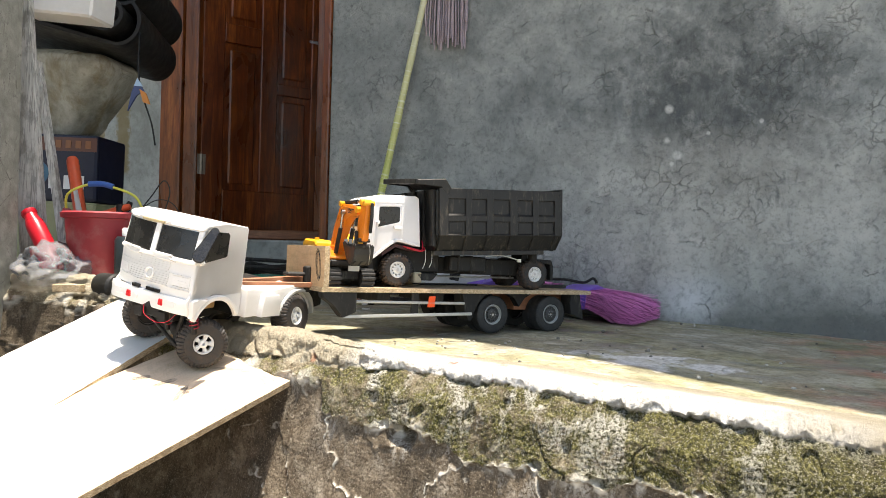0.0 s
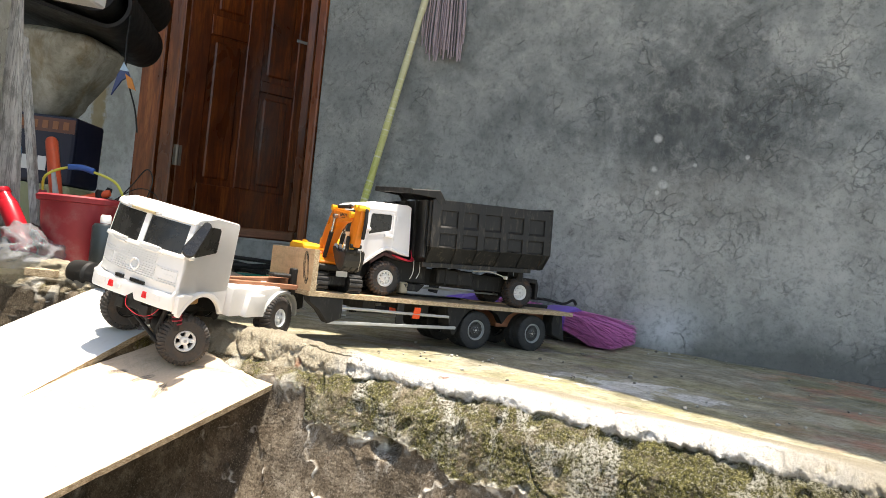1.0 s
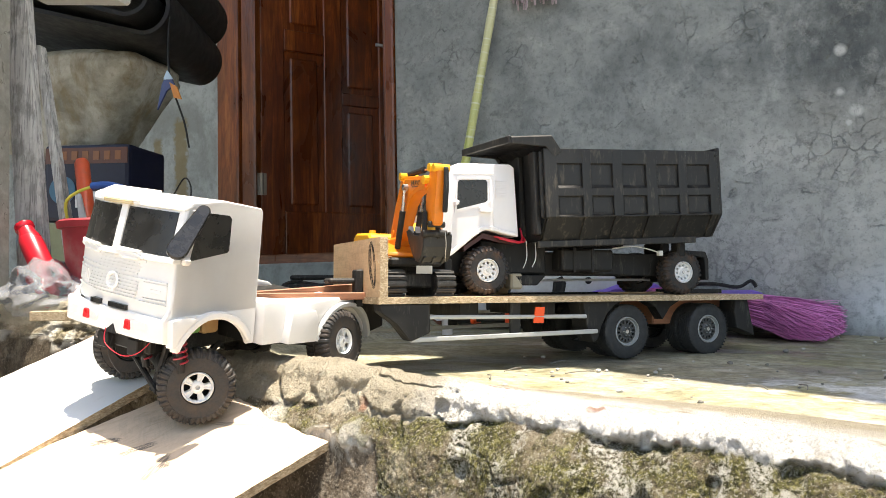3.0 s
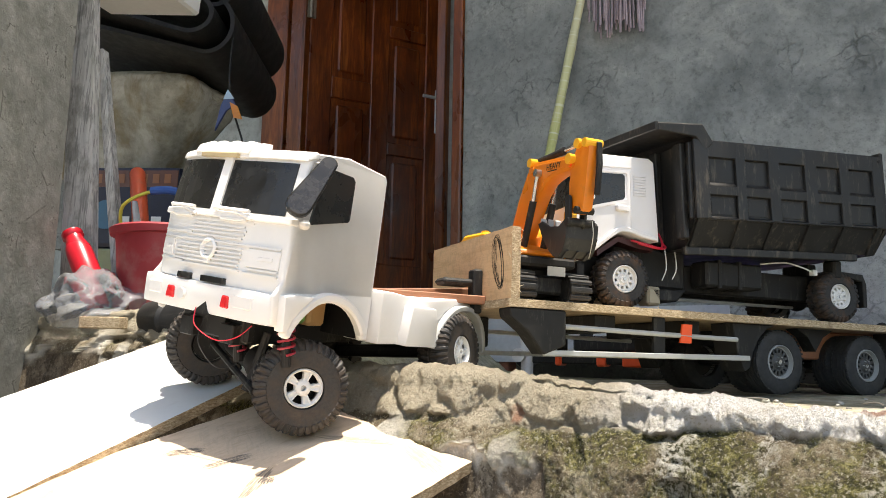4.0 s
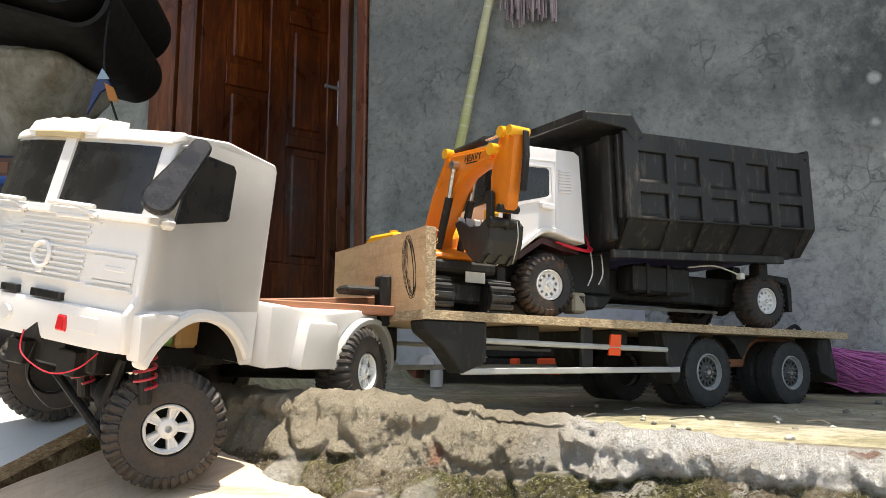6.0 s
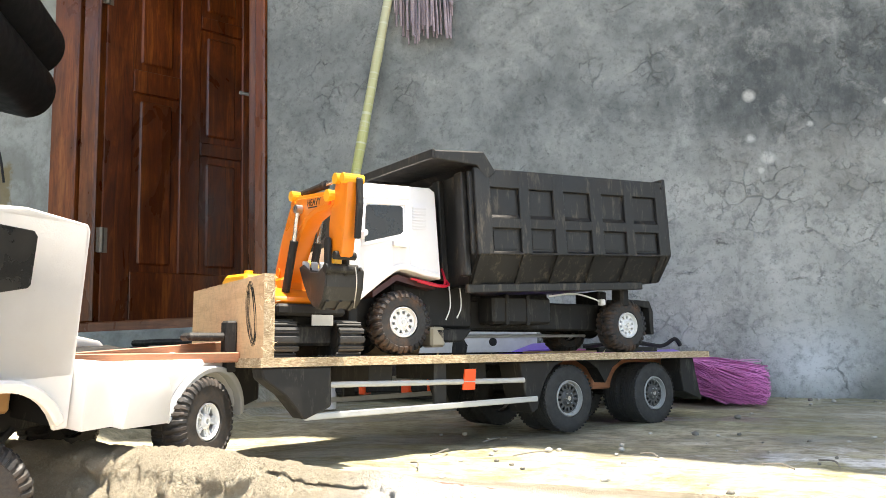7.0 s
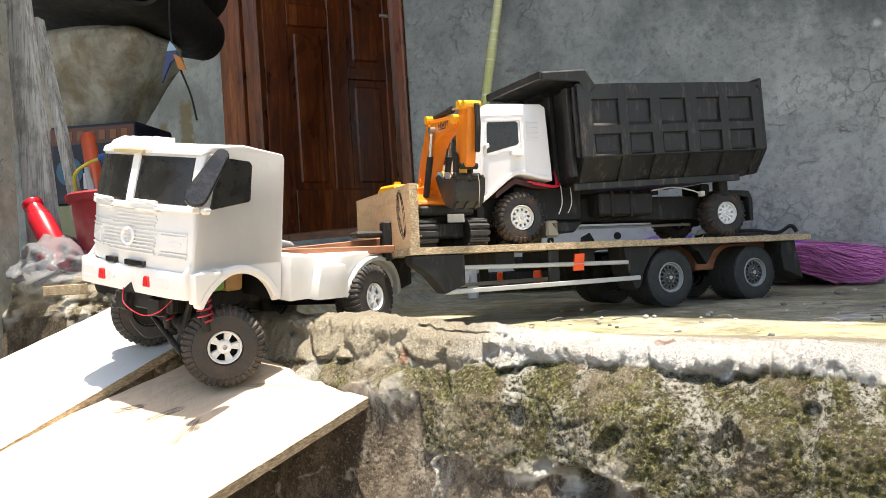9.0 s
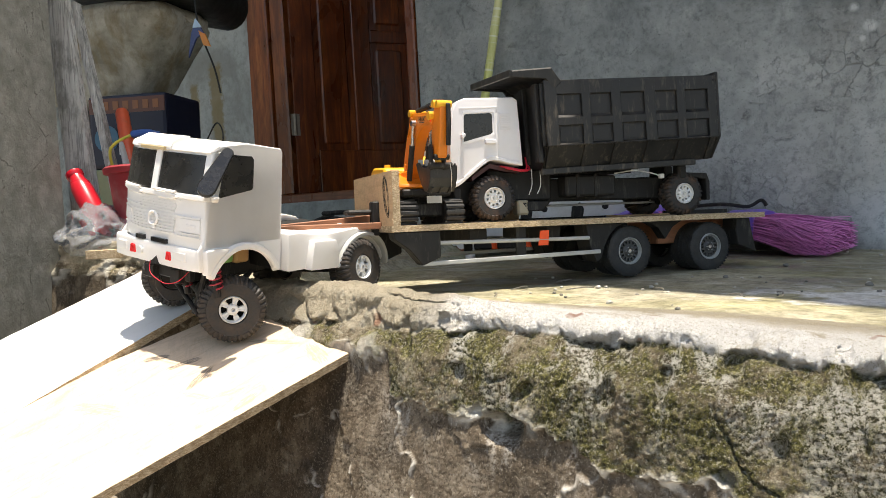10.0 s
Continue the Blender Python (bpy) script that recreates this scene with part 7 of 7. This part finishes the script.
def build_bag():
    """A crumpled clear plastic bag."""
    b = bmesh.new()
    bmesh.ops.create_icosphere(b, subdivisions=5, radius=1)
    for v in b.verts:
        d = v.co.copy()
        fold = 0.0
        for k, (f, a) in enumerate(((1.7, 0.16), (3.4, 0.07), (7.0, 0.02))):
            fold += a * (0.5 - abs(noise.noise(d * f + Vector((k * 7, 3, 1)))) * 2)
        h = 1 + 0.25 * noise.noise(d * 1.5) + fold
        v.co = Vector((d.x * 0.125 * h, d.y * 0.08 * h, max(-0.033, d.z * 0.062 * h * (1.15 - 0.45 * abs(d.x)))))
    n = Nodes("cloudy_clear_plastic", 0.18)
    n.p.inputs["Base Color"].default_value = (0.62, 0.65, 0.7, 1)
    n.p.inputs["Transmission Weight"].default_value = 0.78
    n.p.inputs["IOR"].default_value = 1.15
    n.bump(n.noise(n.at("Object"), 40, 4, 0.5, 1.5), 0.4, 0.004)
    tagged(part("plastic_bag", b, n.m, smooth=180, m=pose(-1.55, 1.3, 0.108, 0, 0, -20)), "crumpled clear plastic bag on the raised cement", "plastic bag")


build_bag()
tagged(part("wood_block", box((-0.03, -0.012, 0), (0.03, 0.012, 0.016), 0.001), [M_EDGE], m=pose(-1.36, 1.175, 0.072, 0, 0, 25)), "small plywood offcut on the cement", "offcut")


def build_hose():
    p, q = Vector((-1.317, 1.222, 0.088)), Vector((-1.16, 1.2, 0.082))
    prof = [(0.021, 0.0)]
    ln = (q - p).length
    k = 30
    prof = [(0.019, 0.0), (0.0245, 0.0), (0.026, 0.012), (0.0265, 0.05)]
    for i in range(k):
        h = 0.055 + (ln - 0.055) * i / k
        prof += [(0.021, h), (0.024, h + 0.0025)]
    b = lathe(prof, 24)
    m = Matrix.Translation(p) @ (q - p).to_track_quat("Z", "Y").to_matrix().to_4x4()
    tagged(part("ribbed_hose", b, black_print("ribbed_black_rubber", 0.012, 0.2, 0.5), smooth=30, m=m), "black ribbed rubber hose end on the cement", "hose")


build_hose()


def build_bucket():
    t = thing("red_bucket", pose(-1.49, 1.388, 0.072), "dusty red plastic bucket full of hand tools", "bucket")
    mt = plain("dusty_red_plastic", (0.3, 0.026, 0.036), 0.5, vary=0.15, scale=40, dust=((0.34, 0.2, 0.18), 0.1))
    prof = [(0.0001, 0.0), (0.072, 0.0), (0.075, 0.004), (0.09, 0.165), (0.099, 0.167), (0.101, 0.178), (0.095, 0.182), (0.087, 0.178), (0.07, 0.008), (0.0001, 0.008)]
    part("shell", lathe(prof, 48), mt, t, "red bucket shell", smooth=35)
    for a in (200, 20):
        x, y = 0.098 * math.cos(radians(a)), 0.098 * math.sin(radians(a))
        part("lug", box((x - 0.008, y - 0.008, 0.165), (x + 0.008, y + 0.008, 0.192), 0.003), mt, t)
    part("bail", tube([(-0.092, -0.033, 0.182), (-0.07, -0.05, 0.225), (-0.02, -0.03, 0.25), (0.03, -0.01, 0.245), (0.075, 0.02, 0.225), (0.09, 0.035, 0.19)], 0.0032), plain("yellow_wire", (0.55, 0.55, 0.08), 0.4), t, "yellow wire bail")
    part("bail_grip", tube([(-0.022, -0.03, 0.251), (0.008, -0.018, 0.252), (0.035, -0.008, 0.245)], 0.0075, 10), plain("blue_grip", (0.03, 0.1, 0.35), 0.4), t, "blue grip")
    return t


build_bucket()


def tool(name, p, q, r, mat, label, cat, r2=None, flat=1.0):
    p, q = Vector(p), Vector(q)
    b = lathe([(0.0001, 0.0), (r * 0.9, 0.0), (r, 0.01), (r if r2 is None else (r + r2) / 2, (q - p).length * 0.5), (r if r2 is None else r2, (q - p).length - 0.008), ((r if r2 is None else r2) * 0.8, (q - p).length), (0.0001, (q - p).length)], 18)
    for v in b.verts:
        v.co.y *= flat
    tagged(part(name, b, mat, smooth=40, m=Matrix.Translation(p) @ (q - p).to_track_quat("Z", "Y").to_matrix().to_4x4()), label, cat)


M_HANDLE = plain("orange_red_tool_handle", (0.6, 0.09, 0.03), 0.4, dust=((0.3, 0.15, 0.1), 0.06))
tool("tool_handle", (-1.56, 1.395, 0.16), (-1.69, 1.46, 0.402), 0.0155, M_HANDLE, "orange-red hammer handle standing in the bucket", "tool handle")
tool("chisel", (-1.53, 1.37, 0.16), (-1.585, 1.38, 0.315), 0.012, M_GREYSTRIP, "pale worn wooden wedge standing in the bucket", "wedge", 0.006, 0.5)
tool("pliers", (-1.52, 1.36, 0.235), (-1.42, 1.40, 0.27), 0.009, M_HANDLE, "orange pliers grips lying in the bucket", "pliers")
tool("screwdriver", (-1.46, 1.40, 0.15), (-1.44, 1.39, 0.275), 0.011, M_BLACK, "black screwdriver handle in the bucket", "screwdriver")
tool("trowel", (-1.5, 1.42, 0.16), (-1.475, 1.455, 0.285), 0.008, M_BLACK, "black trowel grip standing in the bucket", "trowel")
tool("file", (-1.54, 1.41, 0.2), (-1.44, 1.43, 0.262), 0.006, M_STEEL, "grey steel file lying across the bucket", "file", 0.004, 0.5)
tool("spray_can", (-1.37, 1.345, 0.07), (-1.37, 1.345, 0.195), 0.028, plain("dark_can", (0.02, 0.03, 0.035), 0.35), "dark spray can behind the truck", "spray can")
tagged(part("wire_loop", tube([(-1.46, 1.45, 0.24), (-1.42, 1.47, 0.3), (-1.38, 1.47, 0.34), (-1.35, 1.46, 0.31), (-1.37, 1.46, 0.25)], 0.0016, 6), M_BLACK), "thin black wire loop rising from the bucket", "wire")
tagged(part("wire_loop", tube([(-1.5, 1.47, 0.24), (-1.44, 1.5, 0.29), (-1.38, 1.5, 0.285), (-1.33, 1.49, 0.24)], 0.0013, 6), M_BLACK), "thin black wire bent over the bucket", "wire")


def build_box():
    """A printed carton: dark blue with an orange band of bars."""
    t = thing("printed_carton", axes((-2.22, 1.71, 0.31), (0.93, 0.36, -0.02), (0, 0, 1)), "dark blue printed carton in the shade", "carton")
    blue = plain("dark_blue_print", (0.006, 0.008, 0.026), 0.5, vary=0.3)
    part("body", box((0, 0, 0), (0.26, 0.2, 0.22), 0.012, seg=2), blue, t)
    part("band", box((0.005, -0.0015, 0.165), (0.255, 0.001, 0.21)), plain("rust_band", (0.13, 0.05, 0.03), 0.5), t, "rust-brown band")
    for k in range(7):
        part("print_bar", box((0.02 + 0.033 * k, -0.003, 0.175), (0.038 + 0.033 * k, -0.001, 0.2)), plain("orange_ink", (0.28, 0.11, 0.04), 0.5), t)
    for x in (0.1, 0.15, 0.19):
        part("print_bar", box((x, -0.003, 0.04), (x + 0.028, -0.001, 0.085), 0.0005), M_RIM, t, "white print bar")
    part("print_disc", lathe([(0.0001, 0), (0.04, 0), (0.04, 0.0015), (0.0001, 0.0015)], 24, m=Matrix.Translation((0.06, -0.002, 0.09)) @ Matrix.Rotation(radians(90), 4, "X")), plain("teal_ink", (0.03, 0.12, 0.2), 0.4), t)
    part("base", box((0.0, -0.004, -0.24), (0.26, 0.19, -0.002), 0.006), plain("yellowish_carton", (0.3, 0.3, 0.16), 0.6), t, "yellowish lower carton")
    return t


build_box()


def trough_mat():
    """Cement-caked hide of the trough: pale rubbed top, brown runs, grey belly."""
    n = Nodes("stained_cement", 0.88)
    v = n.at("Object")
    a = n.noise(v, 7, 6, 0.65, 0.4)
    b = n.noise(n.at("Object", (1, 1, 0.4)), 9, 6, 0.65, 0.3)
    col = n.ramp(a, [(0.35, (0.2, 0.195, 0.155)), (0.5, (0.38, 0.375, 0.32)), (0.65, (0.55, 0.55, 0.5))])
    col = n.mix(n.ramp(b, [(0.5, 0.0), (0.62, 0.75)]), col, (0.2, 0.155, 0.075))
    col = n.mix(n.ramp(n.noise(v, 60, 5, 0.7), [(0.3, 0.35), (0.45, 0.0)]), col, (0.14, 0.135, 0.11))
    n.color(col)
    n.bump(a, 0.4, 0.01)
    n.bump(n.noise(v, 80, 5, 0.7), 0.4, 0.003)
    return n.m


M_TROUGH = trough_mat()


def build_trough():
    m = axes((-2.31, 1.77, 0.02), (0.96, 0.28, 0), (0, 0, 1))
    t = thing("cement_trough", m, "stained rounded cement trough under the rubber mats", "trough")
    b = bmesh.new()
    bmesh.ops.create_icosphere(b, subdivisions=5, radius=1)
    for v in b.verts:
        c = Vector([math.copysign(abs(k) ** 0.42, k) for k in v.co])
        w = 0.78 + 0.26 * c.z
        d = 1 + 0.05 * noise.noise(c * 2.5) + 0.025 * noise.noise(c * 7)
        v.co = Vector((c.x * 0.36 * w * d, 0.1 + c.y * 0.18 * w * d, 0.65 + c.z * 0.15 * d))
    part("tub", b, M_TROUGH, t, smooth=60)
    part("bracket", box((-0.1, 0.0, 0.3), (-0.06, 0.28, 0.5)), M_PILLAR, t)
    part("bracket", box((0.06, 0.0, 0.3), (0.1, 0.28, 0.5)), M_PILLAR, t)
    return t


build_trough()


def build_mats():
    """Thick black rubber mats folded over, their looped ends to the front."""
    m = axes((-1.865, 1.71, 0.09), (0.86, 0.51, 0), (0, 0, 1))
    t = thing("folded_rubber_mats", m, "black rubber mats folded in loops above the trough", "rubber mats")
    mt = black_print("black_rubber_mat", 0.012, 0.15, 0.5)

    def loop(x_end, zc, rx, rz, back, drop, th, y0, y1):
        """A sheet bent round: out along the top, round the nose, back underneath."""
        mid = [(x_end - rx - back * (1 - k / 8), zc + rz + drop * (1 - k / 8)) for k in range(8)]
        mid += [(x_end - rx + rx * math.sin(a), zc + rz * math.cos(a)) for a in [math.pi * k / 14 for k in range(15)]]
        mid += [(x_end - rx - back * k / 8, zc - rz + drop * 1.15 * k / 8) for k in range(1, 9)]
        left, right = [], []
        for i, p in enumerate(mid):
            a, c = Vector(mid[max(0, i - 1)]), Vector(mid[min(len(mid) - 1, i + 1)])
            d = (c - a).normalized()
            n = Vector((-d.y, d.x)) * th / 2
            left.append((p[0] + n.x, p[1] + n.y))
            right.append((p[0] - n.x, p[1] - n.y))
        return prism(left + right[::-1], y0, y1, axis=1)

    for args in ((0.1, 0.925, 0.06, 0.05, 0.5, 0.12, 0.011, 0.0, 0.5), (0.06, 0.795, 0.06, 0.05, 0.42, 0.1, 0.011, -0.02, 0.5), (0.1, 0.79, 0.07, 0.078, 0.5, 0.1, 0.011, 0.03, 0.55), (0.12, 0.925, 0.08, 0.085, 0.5, 0.12, 0.011, 0.03, 0.55)):
        part("mat", loop(*args), mt, t, smooth=30)
    # rail that carries them
    part("rail", box((-0.55, 0.1, 1.1), (0.1, 0.14, 1.14)), M_BLACK, t)
    return t


build_mats()
wb = axes((-1.765, 1.43, 0.83), (0.95, 0.3, -0.1), (0.1, 0, 1))
foam = tagged(part("white_box", box((-0.1, 0.0, -0.035), (0.13, 0.12, 0.14), 0.006), plain("white_foam", (0.78, 0.78, 0.76), 0.6, vary=0.05), m=wb), "white foam box hung before the mats", "box")
part("cord", cyl((0.0, 0.06, 0.14), (0.0, 0.06, 1.79), 0.003, n=8), M_BLACK, foam, "thin black cord")


def build_pennant():
    t = thing("pennant", pose(-1.775, 1.77, 0.69) @ Matrix.Diagonal((1.15, 1.15, 1.15, 1)), "small blue and orange pennant on a dark string", "pennant")
    part("string", tube([(-0.045, 0.05, 0.19), (-0.012, 0.012, 0.1), (0.0, 0, 0.02), (0.012, 0.002, -0.04), (0.04, 0.01, -0.12), (0.05, 0.015, -0.18)], 0.0022, 6), M_BLACK, t)
    part("blue_wing", prism([(0.0, 0.0), (0.022, -0.035), (-0.004, -0.045), (-0.035, -0.085), (-0.02, -0.03)], -0.002, 0.002, axis=1), plain("blue_foil", (0.03, 0.05, 0.16), 0.3), t, "dark blue foil wing")
    part("pale_wing", prism([(0.0, 0.002), (0.02, -0.022), (-0.012, -0.018)], -0.004, -0.0021, axis=1), plain("pale_blue_foil", (0.4, 0.55, 0.7), 0.25), t, "pale blue foil")
    part("orange_wing", prism([(0.008, -0.028), (0.03, -0.04), (0.046, -0.072), (0.022, -0.065)], -0.0035, -0.0005, axis=1), plain("orange_foil", (0.6, 0.22, 0.03), 0.4), t, "orange foil wing")
    return t


build_pennant()
tagged(part("can_cap", lathe([(0.0001, 0.0), (0.012, 0.0), (0.012, 0.016), (0.009, 0.02), (0.0001, 0.02)], 18), M_RIM, smooth=40, m=pose(-1.37, 1.345, 0.196)), "white spray can cap", "cap")


# ---- grit, pebbles and debris ----
def stone(r, seed):
    b = bmesh.new()
    bmesh.ops.create_icosphere(b, subdivisions=2, radius=r)
    for v in b.verts:
        d = v.co.normalized()
        v.co = d * r * (1 + 0.35 * noise.noise(d * 1.6 + Vector((seed, 0, 0))))
        v.co.z *= 0.65
    return b


M_STONE = plain("pale_grit_stone", (0.42, 0.4, 0.35), 0.85, vary=0.3, scale=120)
M_STONE_DARK = plain("dark_grit_stone", (0.16, 0.15, 0.13), 0.85, vary=0.3, scale=120)
STONES = [mesh_of(stone(1.0, k), [M_STONE if k % 3 else M_STONE_DARK], 60) for k in range(6)]
rnd = random.Random(21)
for k in range(150):
    zone = rnd.random()
    if zone < 0.45:
        x, y = rnd.uniform(-0.75, 0.1), rnd.uniform(1.2, 1.6)
    elif zone < 0.75:
        x, y = rnd.uniform(-0.4, 0.7), rnd.uniform(2.12, 2.2)
    else:
        x, y = rnd.uniform(-0.8, 0.5), rnd.uniform(1.1, 2.1)
    r = rnd.choice((0.0018, 0.0022, 0.003, 0.003, 0.0045)) * rnd.uniform(0.8, 1.2)
    o = new("pebble", STONES[k % 6])
    o.matrix_basis = pose(x, y, floor_z(x, y) - 0.004 + r * 0.35, 0, 0, rnd.uniform(0, 360)) @ Matrix.Diagonal((r, r * rnd.uniform(0.7, 1), r, 1))
    tagged(o, "small grit pebble lying on the patio", "pebble", "pebbles on the patio")
for k in range(7):
    x, y = rnd.uniform(-0.7, -0.2), rnd.uniform(1.28, 1.5)
    a = rnd.uniform(0, 3.1)
    l = rnd.uniform(0.02, 0.05)
    z = floor_z(x) + 0.001
    tagged(part("twig", tube([(x, y, z), (x + l * 0.5 * math.cos(a), y + l * 0.5 * math.sin(a), z + 0.002), (x + l * math.cos(a + 0.2), y + l * math.sin(a + 0.2), z)], 0.0008, 5), M_STONE_DARK), "thin dry twig on the patio", "twig", "twigs on the patio")
# rubble at the foot of the ledge
for (x, y, l, w, h, rz, rx, mt, nm, lab) in (
        (-0.95, 0.78, 0.26, 0.03, 0.014, -12, 4, M_HEAD, "wood_strip", "broken pale wooden strip among the rubble"),
        (-1.0, 0.66, 0.2, 0.045, 0.012, 8, 3, M_RAMP, "wood_strip", "pale board offcut among the rubble"),
        (-0.72, 0.72, 0.09, 0.05, 0.03, 40, 6, M_BRICK, "brick", "broken red brick among the rubble"),
        (-0.84, 0.86, 0.08, 0.05, 0.03, -20, 8, M_BRICK, "brick", "broken red brick among the rubble"),
        (-0.62, 0.6, 0.11, 0.07, 0.006, 30, 5, M_STONE, "tile_shard", "pale tile shard among the rubble")):
    tagged(part(nm, box((0, 0, 0), (l, w, h), 0.002), mt, m=pose(x, y, -0.32, rx, 0, rz)), lab, nm.replace("_", " "), "rubble below the ledge")
